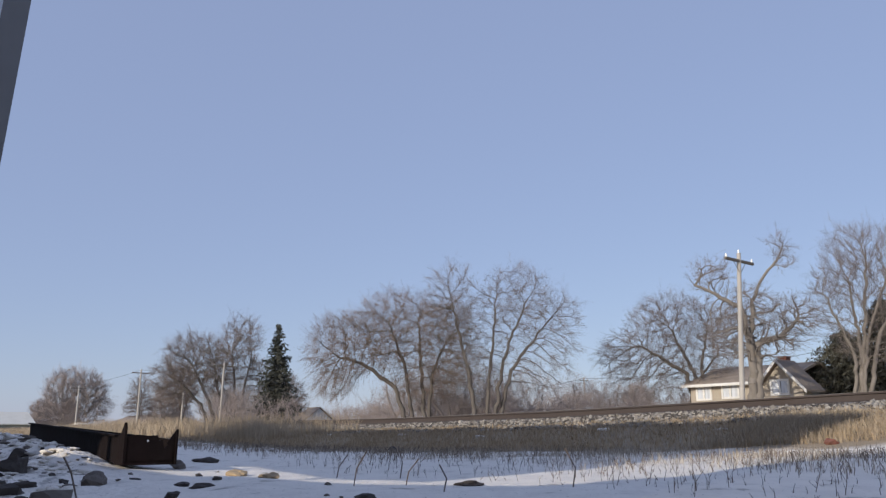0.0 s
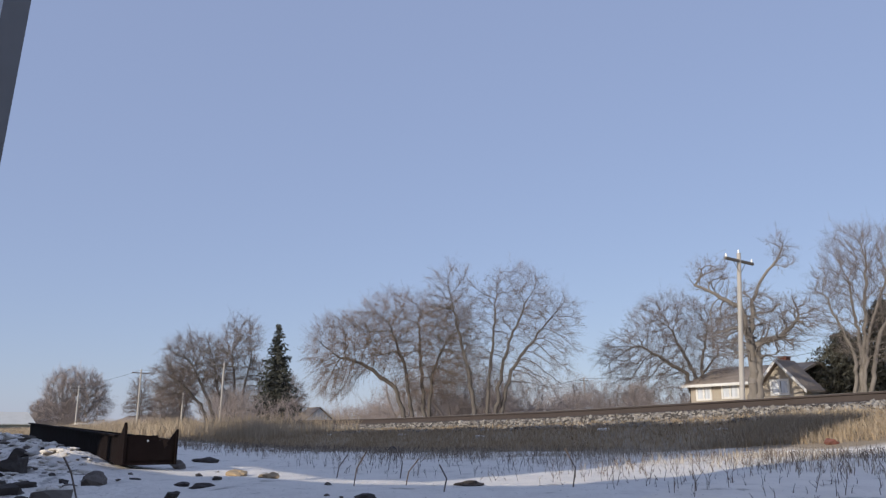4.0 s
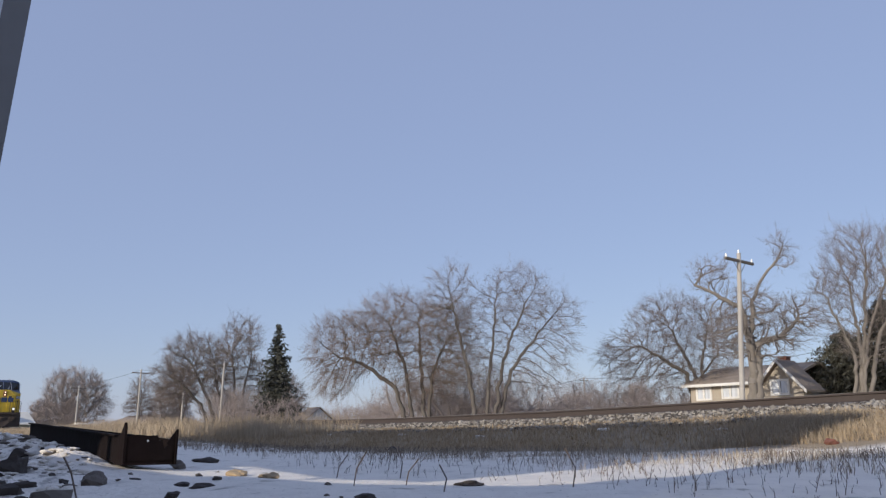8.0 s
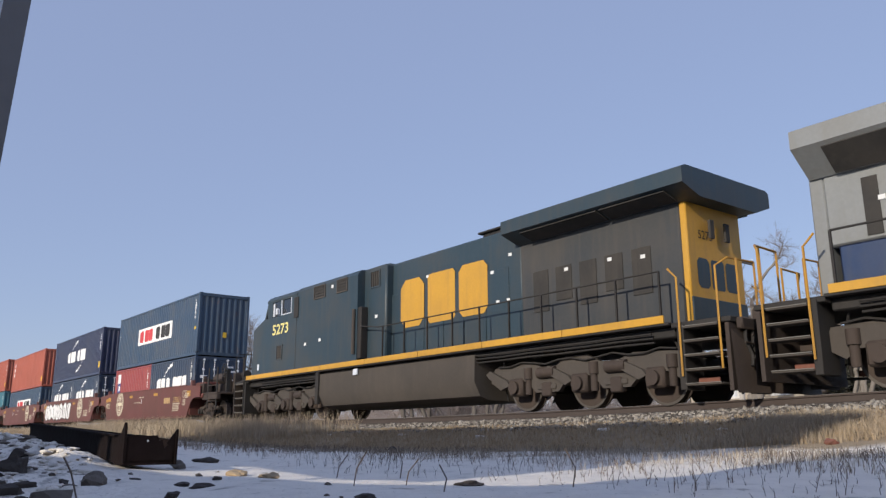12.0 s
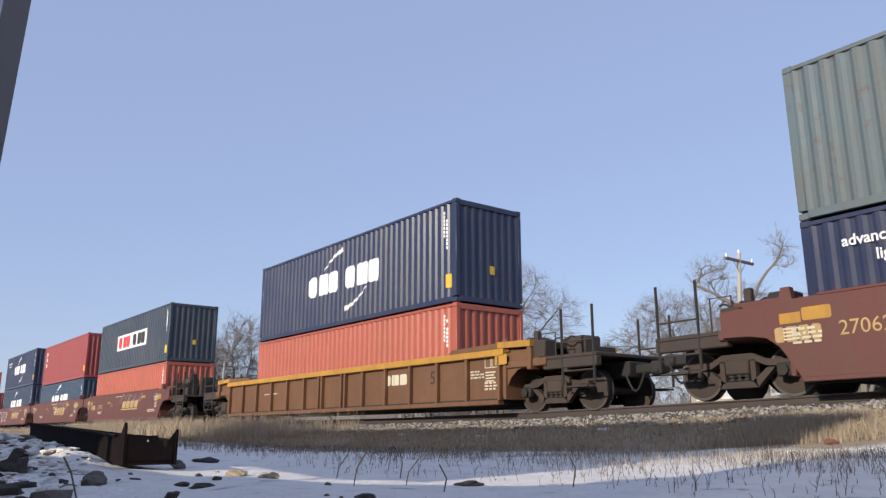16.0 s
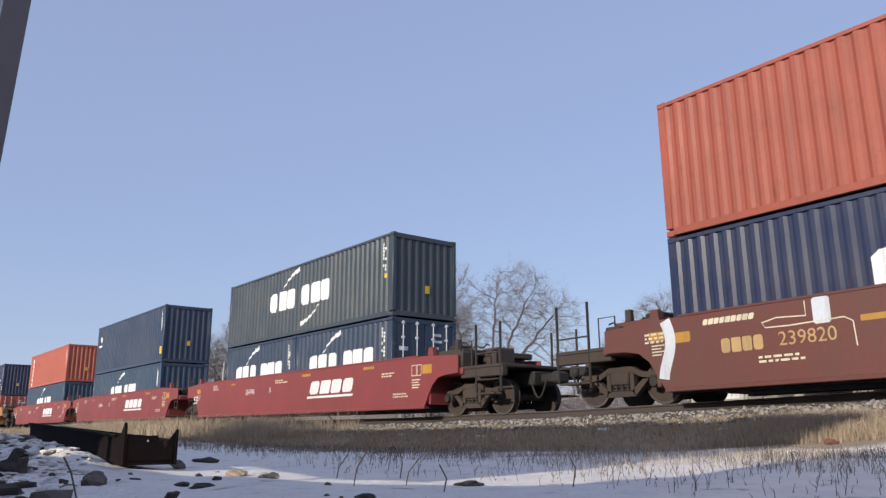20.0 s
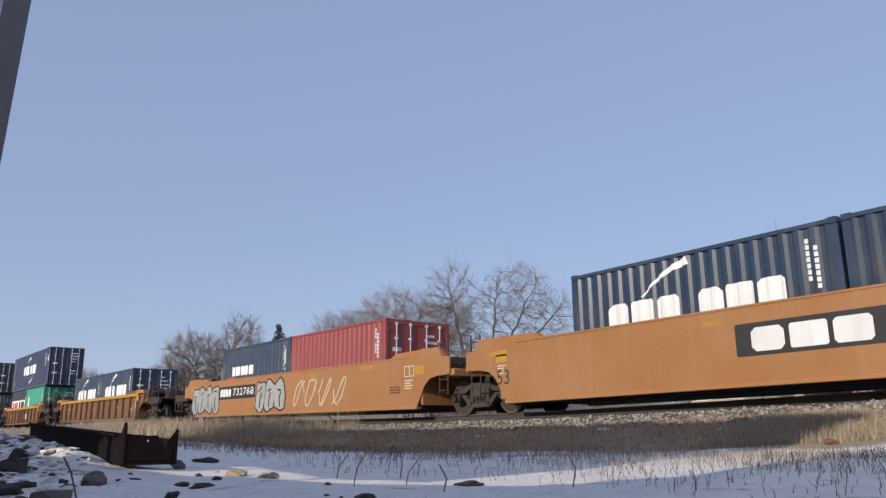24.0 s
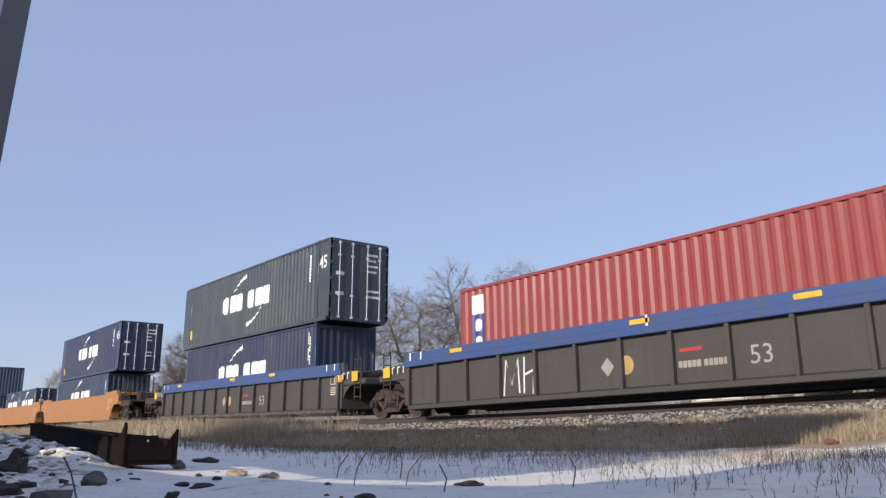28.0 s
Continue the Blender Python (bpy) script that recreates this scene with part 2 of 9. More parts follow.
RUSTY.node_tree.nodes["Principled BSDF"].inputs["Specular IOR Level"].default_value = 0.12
POST_PAINT = surface("grey_brown_post_paint", (0.15, 0.145, 0.145), 0.7, dirt=0.2, streak=0.3, vary=0)


def snow_ground():
    """Crusted snow, with bare earth and dead grass showing on the bank and in patches."""
    m, nt, b = nodes("patchy_snow")
    co = nt.nodes.new("ShaderNodeTexCoord").outputs["Object"]
    big = noise_tex(nt, co, 0.9, 5)
    mid = noise_tex(nt, co, 4.0, 5, (1, 1, 1), 0.6)
    fine = noise_tex(nt, co, 22.0, 4)
    snow = mix(nt, scaled(nt, ramp(nt, mid, 0.45, 0.75), 0.5), (0.85, 0.80, 0.73), (0.58, 0.54, 0.49))
    earth = mix(nt, ramp(nt, mid, 0.35, 0.7), (0.38, 0.30, 0.20), (0.26, 0.205, 0.14))
    sep = nt.nodes.new("ShaderNodeSeparateXYZ")
    nt.links.new(co, sep.inputs[0])
    # the foot of the bank is where the snow thins out; it wanders by about half a metre
    edge = nt.nodes.new("ShaderNodeMath")
    edge.operation = "MULTIPLY_ADD"
    nt.links.new(big, edge.inputs[0])
    edge.inputs[1].default_value = 1.6
    nt.links.new(sep.outputs["Y"], edge.inputs[2])
    # the snow climbs higher up the bank to the east
    rise = nt.nodes.new("ShaderNodeMath")
    rise.operation = "ADD"
    nt.links.new(sep.outputs["X"], rise.inputs[0])
    rise.inputs[1].default_value = 8.0
    climb = nt.nodes.new("ShaderNodeMath")
    climb.operation = "MAXIMUM"
    nt.links.new(rise.outputs[0], climb.inputs[0])
    climb.inputs[1].default_value = 0.0
    slope = nt.nodes.new("ShaderNodeMath")
    slope.operation = "MULTIPLY_ADD"
    nt.links.new(climb.outputs[0], slope.inputs[0])
    slope.inputs[1].default_value = -0.33
    nt.links.new(edge.outputs[0], slope.inputs[2])
    bare = ramp(nt, slope.outputs[0], 8.75, 9.1)
    spots = ramp(nt, mid, 0.62, 0.70)
    far = mix(nt, bare, snow, earth)
    specks = ramp(nt, noise_tex(nt, co, 26.0, 4, (1, 1, 1), 0.7), 0.64, 0.68)
    c = mix(nt, scaled(nt, spots, 0.65), far, (0.26, 0.215, 0.165))
    c = mix(nt, scaled(nt, specks, 0.75), c, (0.12, 0.095, 0.07))
    # spoil showing through the heap by the trough
    def below(sock, lo, hi):
        r = nt.nodes.new("ShaderNodeMapRange")
        r.inputs["From Min"].default_value, r.inputs["From Max"].default_value = hi, lo
        nt.links.new(sock, r.inputs["Value"])
        return r.outputs[0]
    def times(a, b2):
        q = nt.nodes.new("ShaderNodeMath")
        q.operation = "MULTIPLY"
        nt.links.new(a, q.inputs[0])
        nt.links.new(b2, q.inputs[1])
        return q.outputs[0]
    heap = times(below(sep.outputs["X"], -6.0, -4.2), below(sep.outputs["Y"], 1.2, 1.9))
    soil = ramp(nt, noise_tex(nt, co, 3.2, 6, (0.7, 1.6, 1), 0.7), 0.50, 0.60)
    c = mix(nt, scaled(nt, times(heap, soil), 0.85), c, (0.13, 0.115, 0.105))
    nt.links.new(c, b.inputs["Base Color"])
    b.inputs["Roughness"].default_value = 0.75
    bp = nt.nodes.new("ShaderNodeBump")
    bp.inputs["Strength"].default_value = 0.5
    bp.inputs["Distance"].default_value = 0.05
    nt.links.new(fine, bp.inputs["Height"])
    nt.links.new(bp.outputs[0], b.inputs["Normal"])
    return m


SNOW = snow_ground()


# ---- mesh building ----
class Build:
    def __init__(self):
        self.v, self.f = [], []

    def add(self, verts, faces):
        k = len(self.v)
        self.v.extend(verts)
        self.f.extend([tuple(k + i for i in f) for f in faces])
        return self

    def box(self, x0, x1, y0, y1, z0, z1, b=0.0):
        if b <= 0:
            return self.add([(x, y, z) for x in (x0, x1) for y in (y0, y1) for z in (z0, z1)],
                            [(0, 1, 3, 2), (4, 6, 7, 5), (0, 4, 5, 1), (2, 3, 7, 6), (0, 2, 6, 4), (1, 5, 7, 3)])
        lo, hi = (x0, y0, z0), (x1, y1, z1)
        b = min(b, 0.45 * min(hi[i] - lo[i] for i in range(3)))
        verts, ids = [], {}
        for c in range(8):
            s = ((c >> 2) & 1, (c >> 1) & 1, c & 1)
            for a in range(3):
                p = [hi[i] if s[i] else lo[i] for i in range(3)]
                for i in range(3):
                    if i != a:
                        p[i] += -b if s[i] else b
                ids[s, a] = len(verts)
                verts.append(tuple(p))
        faces = []
        for a in range(3):
            o = [i for i in range(3) if i != a]
            for sd in (0, 1):
                ring = []
                for p, q in ((0, 0), (1, 0), (1, 1), (0, 1)):
                    s = [0, 0, 0]
                    s[a], s[o[0]], s[o[1]] = sd, p, q
                    ring.append(ids[tuple(s), a])
                faces.append(tuple(ring))
            for p in (0, 1):
                for q in (0, 1):
                    s0, s1 = [0, 0, 0], [0, 0, 0]
                    s0[a], s1[a] = 0, 1
                    for s in (s0, s1):
                        s[o[0]], s[o[1]] = p, q
                    faces.append((ids[tuple(s0), o[0]], ids[tuple(s1), o[0]], ids[tuple(s1), o[1]], ids[tuple(s0), o[1]]))
        for c in range(8):
            s = ((c >> 2) & 1, (c >> 1) & 1, c & 1)
            faces.append((ids[s, 0], ids[s, 1], ids[s, 2]))
        return self.add(verts, faces)

    def cyl(self, p0, p1, r, n=12, r1=None, caps=True):
        p0, p1 = Vector(p0), Vector(p1)
        r1 = r if r1 is None else r1
        q = (p1 - p0).to_track_quat("Z", "Y")
        ring = [Vector((math.cos(2 * math.pi * i / n), math.sin(2 * math.pi * i / n), 0)) for i in range(n)]
        verts = [tuple(p0 + q @ (c * r)) for c in ring] + [tuple(p1 + q @ (c * r1)) for c in ring]
        faces = [(i, (i + 1) % n, n + (i + 1) % n, n + i) for i in range(n)]
        if caps:
            faces += [tuple(range(n))[::-1], tuple(range(n, 2 * n))]
        return self.add(verts, faces)

    def tube(self, pts, r, n=6):
        """One continuous tube along a line."""
        pts = [Vector(p) for p in pts]
        verts, faces = [], []
        u = (pts[1] - pts[0]).orthogonal().normalized()
        for i, p in enumerate(pts):
            d = (pts[min(i + 1, len(pts) - 1)] - pts[max(i - 1, 0)]).normalized()
            u = (u - d * u.dot(d))
            u = u.normalized() if u.length > 1e-6 else d.orthogonal().normalized()
            w = d.cross(u)
            verts += [tuple(p + (u * math.cos(2 * math.pi * k / n) + w * math.sin(2 * math.pi * k / n)) * r) for k in range(n)]
        for i in range(len(pts) - 1):
            faces += [(i * n + k, i * n + (k + 1) % n, (i + 1) * n + (k + 1) % n, (i + 1) * n + k) for k in range(n)]
        faces += [tuple(range(n))[::-1], tuple(range((len(pts) - 1) * n, len(pts) * n))]
        return self.add(verts, faces)

    def prism(self, poly, a0, a1, axis="y"):
        """A polygon drawn in the two other axes, drawn out along axis."""
        def put(p, a):
            return {"x": (a, p[0], p[1]), "y": (p[0], a, p[1]), "z": (p[0], p[1], a)}[axis]
        n = len(poly)
        return self.add([put(p, a0) for p in poly] + [put(p, a1) for p in poly],
                        [tuple(range(n)), tuple(range(n, 2 * n))[::-1]] + [(i, n + i, n + (i + 1) % n, (i + 1) % n) for i in range(n)])

    def mesh(self, name, material, smooth=38):
        me = bpy.data.meshes.new(name)
        me.from_pydata(self.v, [], self.f)
        bm = bmesh.new()
        bm.from_mesh(me)
        bmesh.ops.recalc_face_normals(bm, faces=bm.faces)
        bm.to_mesh(me)
        bm.free()
        if smooth:
            me.polygons.foreach_set("use_smooth", [True] * len(me.polygons))
            me.set_sharp_from_angle(angle=radians(smooth))
        me.materials.append(material)
        return me


TINY_ROWS = ("code_marking", "stencil_marking", "stencil_lines", "stencil_frame", "spray_scribble", "spray_scrawl", "spray_fill", "spray_painting", "door_marking", "warning_stickers", "maker_word", "plate_marks", "sprayed_lines", "emblem_marks")


def part(name, b, material, parent, label="", at=None, smooth=38):
    """Links a build (or a finished mesh) as one mesh object under a thing or a part."""
    ob = new(name, b.mesh(name, material, smooth) if isinstance(b, Build) else b)
    ob.parent = parent
    if at is not None:
        ob.location = at
    if label:
        ob["label"] = label
    if name in TINY_ROWS:
        ob["kind"] = "stuff"
    return ob


def thing(name, label, category, group="", kind="", at=None):
    ob = new(name)
    ob.empty_display_size = 0.2
    if at is not None:
        ob.matrix_basis = at if isinstance(at, Matrix) else pose(*at)
    return tagged(ob, label, category, group, kind)


def solid(name, b, material, label, category, group="", kind="", smooth=38):
    ob = new(name, b.mesh(name, material, smooth))
    return tagged(ob, label, category, group, kind)


def fast_mesh(name, verts, faces, material, smooth=False):
    """One mesh from arrays: verts (n, 3), faces (m, 3 or 4)."""
    verts, faces = np.asarray(verts, np.float32), np.asarray(faces, np.int32)
    me = bpy.data.meshes.new(name)
    k = faces.shape[1]
    me.vertices.add(len(verts))
    me.vertices.foreach_set("co", verts.ravel())
    me.loops.add(faces.size)
    me.loops.foreach_set("vertex_index", faces.ravel())
    me.polygons.add(len(faces))
    me.polygons.foreach_set("loop_start", np.arange(0, faces.size, k, dtype=np.int32))
    me.polygons.foreach_set("loop_total", np.full(len(faces), k, np.int32))
    me.update(calc_edges=True)
    me.validate()
    if smooth:
        me.polygons.foreach_set("use_smooth", [True] * len(me.polygons))
    me.materials.append(material)
    return me


def writing(text, size, material, name="lettering", width=None, bold=0.0, shear=0.0):
    """Raised lettering in the xz plane, read from -y, its middle at the origin."""
    cu = bpy.data.curves.new(name, "FONT")
    cu.body, cu.size, cu.align_x, cu.align_y, cu.offset, cu.shear = text, size, "CENTER", "CENTER", bold, shear
    cu.resolution_u = 3
    tmp = bpy.data.objects.new(name, cu)
    scene.collection.objects.link(tmp)
    me = bpy.data.meshes.new_from_object(tmp.evaluated_get(bpy.context.evaluated_depsgraph_get()))
    bpy.data.objects.remove(tmp)
    bpy.data.curves.remove(cu)
    me.name = name
    co = np.empty(len(me.vertices) * 3, np.float32)
    me.vertices.foreach_get("co", co)
    co = co.reshape(-1, 3)
    if width:
        co[:, 0] *= width / max(1e-6, np.ptp(co[:, 0]))
    co = np.column_stack([co[:, 0], np.zeros(len(co), np.float32), co[:, 1]])
    me.vertices.foreach_set("co", co.ravel())
    me.update()
    me.materials.clear()
    me.materials.append(material)
    return me


def flat(poly_list, y=0.0):
    """Flat shapes in the xz plane."""
    b = Build()
    for i, p in enumerate(poly_list):
        b.add([(q[0], y - 0.00006 * i, q[1]) for q in p], [tuple(range(len(p)))])
    return b


def disc(cx, cz, r, n=28, r_in=0.0):
    a = [2 * math.pi * i / n for i in range(n)]
    if not r_in:
        return [[(cx + r * math.cos(t), cz + r * math.sin(t)) for t in a]]
    return [[(cx + r * math.cos(s), cz + r * math.sin(s)), (cx + r * math.cos(t), cz + r * math.sin(t)),
             (cx + r_in * math.cos(t), cz + r_in * math.sin(t)), (cx + r_in * math.cos(s), cz + r_in * math.sin(s))] for s, t in zip(a, a[1:] + a[:1])]


def stroke(pts, w):
    """A ribbon of width w (or a width for each point) along a line in the xz plane."""
    out = []
    ws = w if isinstance(w, (list, tuple)) else [w] * len(pts)
    side = []
    for i, p in enumerate(pts):
        a, c = pts[max(0, i - 1)], pts[min(len(pts) - 1, i + 1)]
        dx, dz = c[0] - a[0], c[1] - a[1]
        k = math.hypot(dx, dz) or 1
        side.append((-dz / k * ws[i] / 2, dx / k * ws[i] / 2))
    for i in range(len(pts) - 1):
        (x0, z0), (x1, z1) = pts[i], pts[i + 1]
        (a0, b0), (a1, b1) = side[i], side[i + 1]
        out.append([(x0 - a0, z0 - b0), (x1 - a1, z1 - b1), (x1 + a1, z1 + b1), (x0 + a0, z0 + b0)])
    return out


def slab(x0, x1, z0, z1, lean=0.0, cut=0.12):
    """A block with clipped corners, leaning like an italic."""
    h = z1 - z0
    c = cut * min(h, x1 - x0)
    p = [(x0 + c, z0), (x1 - c, z0), (x1, z0 + c), (x1, z1 - c), (x1 - c, z1), (x0 + c, z1), (x0, z1 - c), (x0, z0 + c)]
    return [(x + lean * (z - z0), z) for x, z in p]


# ---- ground: one sheet from the camera over the bank and the track to the horizon ----
def toe_height(x):
    return min(0.22, 0.0013 * (x + 12.5) ** 2) if x > -30 else 0.22


def ground_height(x, y):
    """Snow at the camera, a grassy bank up to the ballast, level land beyond the track."""
    def step(a, b, v):
        t = min(1.0, max(0.0, (v - a) / (b - a)))
        return t * t * (3 - 2 * t)
    toe = toe_height(x)
    z = toe * step(2.0, 8.0, y)
    bank = step(8.2, 12.2, y)
    z = z * (1 - bank) + (RAIL_Z + dip(x) - 0.42) * bank
    far = step(17.5, 24.0, y)
    z = z * (1 - far) + 0.15 * far
    near = max(0.0, 1 - math.hypot(x + 8, y - 4) / 26)
    z += near * (0.05 * noise.noise(Vector((x * 0.55, y * 0.55, 0.0))) + 0.025 * noise.noise(Vector((x * 1.9, y * 1.9, 3.0)))) * (1 - bank * 0.6)
    # snow drifted against the near side of the trough
    z += 0.13 * math.exp(-((y - 1.76) / 0.24) ** 2) * step(-12.5, -10.5, x) * (1 - step(-7.6, -6.7, x))
    # a low heap of frozen spoil by the rusty trough
    z += 0.23 * math.exp(-((x + 11.2) / 3.3) ** 2 - ((y - 1.3) / 1.0) ** 2) + 0.10 * math.exp(-((x + 6.2) / 1.2) ** 2 - ((y - 0.3) / 0.5) ** 2)
    # churned, crusted snow on and before the heap
    churn = step(-3.2, -4.6, x) * (1 - step(1.2, 2.4, y)) * step(-1.0, 0.2, y) * step(-22.0, -14.0, x)
    if churn > 0:
        z += churn * (0.045 * noise.noise(Vector((x * 2.6, y * 4.2, 9.0))) + 0.030 * noise.noise(Vector((x * 6.0, y * 9.0, 4.0))))
    d = math.hypot(x, y)
    if d < 1.5:
        z -= 0.08 * (1 - d / 1.5)
    return z


def graded(a, b, fine_lo, fine_hi, step, grow=1.22):
    out = list(np.arange(fine_lo, fine_hi + 1e-6, step))
    v, k = fine_hi, step
    while v < b:
        k *= grow
        v += k
        out.append(min(v, b))
    v, k = fine_lo, step
    while v > a:
        k *= grow
        v -= k
        out.insert(0, max(v, a))
    return out


gx = graded(-2600, 2600, -26, 4, 0.16)
gy = graded(-2600, 2600, -1, 15, 0.16)
gv = [(x, y, ground_height(x, y)) for y in gy for x in gx]
gn = len(gx)
gf = [(j * gn + i, j * gn + i + 1, (j + 1) * gn + i + 1, (j + 1) * gn + i) for j in range(len(gy) - 1) for i in range(gn - 1)]
ground = new("ground", fast_mesh("ground", gv, gf, SNOW, True))
tagged(ground, "snowy ground with a bare grassy bank", "ground", kind="structure")

# ---- the track: ballast shoulder, sleepers, two rails ----
X_NEAR, X_FAR = 60.0, -420.0
TRACK_X = list(np.arange(X_FAR, -60.0, 12.0)) + list(np.arange(-60.0, X_NEAR + 0.1, 1.5))


def along_track(profile):
    """A cross-section (y, z) drawn out along the sagging track."""
    b = Build()
    n = len(profile)
    verts = [(x, y, z + dip(x)) for x in TRACK_X for y, z in profile]
    faces = [(i * n + k, i * n + (k + 1) % n, (i + 1) * n + (k + 1) % n, (i + 1) * n + k) for i in range(len(TRACK_X) - 1) for k in range(n)]
    faces += [tuple(range(n)), tuple(range((len(TRACK_X) - 1) * n, len(TRACK_X) * n))[::-1]]
    return b.add(verts, faces)


solid("ballast_bed", along_track([(TRACK_Y - 2.95, RAIL_Z - 0.66), (TRACK_Y - 1.6, RAIL_Z - 0.24), (TRACK_Y + 1.6, RAIL_Z - 0.25), (TRACK_Y + 2.6, RAIL_Z - 0.62)]), GRAVEL, "bed of pale crushed stone under the track", "ballast", kind="structure")


def rail(y, nm):
    ob = thing(nm, "rusty steel rail with a worn bright head", "rail", "rails of the track", "structure")
    part("web_and_foot", along_track([(y - 0.075, RAIL_Z - 0.172), (y + 0.075, RAIL_Z - 0.172), (y + 0.075, RAIL_Z - 0.155), (y + 0.012, RAIL_Z - 0.135), (y + 0.009, RAIL_Z - 0.045),
                                      (y + 0.036, RAIL_Z - 0.035), (y + 0.036, RAIL_Z - 0.006), (y - 0.036, RAIL_Z - 0.006), (y - 0.036, RAIL_Z - 0.035), (y - 0.009, RAIL_Z - 0.045), (y - 0.012, RAIL_Z - 0.135), (y - 0.075, RAIL_Z - 0.155)]), RAIL_STEEL, ob)
    part("head", along_track([(y - 0.033, RAIL_Z - 0.006), (y + 0.033, RAIL_Z - 0.006), (y + 0.033, RAIL_Z - 0.001), (y - 0.033, RAIL_Z - 0.001)]), RAIL_TOP, ob, "bright worn running surface")


rail(TRACK_Y - 0.755, "rail_1")
rail(TRACK_Y + 0.755, "rail_2")
sleepers = thing("sleepers", "row of dark weathered timber sleepers", "sleepers", kind="structure")
tie_mesh = Build().box(-0.115, 0.115, -1.3, 1.3, -0.18, 0.0, 0.015).mesh("sleeper", CROSS_WOOD)
for i in range(280):
    x = 12.0 - 0.52 * i
    part("sleeper", tie_mesh, None, sleepers, at=(x, TRACK_Y, RAIL_Z + dip(x) - 0.174))


def stones(count, x0, x1, seed, size=(0.025, 0.055)):
    """Loose crushed stone on the near shoulder and between the sleepers."""
    rng = np.random.default_rng(seed)
    base = np.array([(-1, -1, -.7), (1, -1, -.7), (1, 1, -.7), (-1, 1, -.7), (-.8, -.8, .7), (.8, -.7, .8), (.7, .8, .7), (-.8, .7, .6)])
    faces = np.array([(0, 3, 2, 1), (4, 5, 6, 7), (0, 1, 5, 4), (1, 2, 6, 5), (2, 3, 7, 6), (3, 0, 4, 7)])
    verts, fs = [], []
    for i in range(count):
        x = x0 + (x1 - x0) * rng.random()
        y = TRACK_Y - 1.0 - 2.0 * rng.random() ** 1.15
        t = TRACK_Y - 1.6 - y
        z = RAIL_Z + dip(x) - 0.24 - max(0.0, t) * 0.31
        z = max(z, ground_height(x, y) if y < 12.2 else z)
        r = rng.uniform(*size) * (1.35 if rng.random() < 0.12 else 1)
        v = base * rng.uniform(0.65, 1.2, (8, 3)) * r
        a, c = rng.uniform(0, 6.28, 2)
        ca, sa, cc, sc = math.cos(a), math.sin(a), math.cos(c), math.sin(c)
        v = v @ np.array([(ca, sa, 0), (-sa, ca, 0), (0, 0, 1)]) @ np.array([(1, 0, 0), (0, cc, sc), (0, -sc, cc)])
        verts.append(v + (x, y, z + r * 0.25))
        fs.append(faces + 8 * i)
    return np.concatenate(verts), np.concatenate(fs)


for cnt, a, c, sd, sz, mt in ((17000, -24, 2, 5, (0.015, 0.040), STONE), (14000, -24, 2, 7, (0.015, 0.040), DARK_STONE), (4000, -60, -24, 6, (0.025, 0.055), STONE), (5500, -60, -24, 8, (0.025, 0.055), DARK_STONE)):
    sv, sf = stones(cnt, a, c, sd, sz)
    tagged(new("ballast_stones", fast_mesh("ballast_stones", sv, sf, mt)), "loose pale and dark crushed stones by the track", "stones", kind="stuff")


# ---- bare trees ----
def unit(v):
    return v / np.maximum(np.linalg.norm(v, axis=-1, keepdims=True), 1e-9)


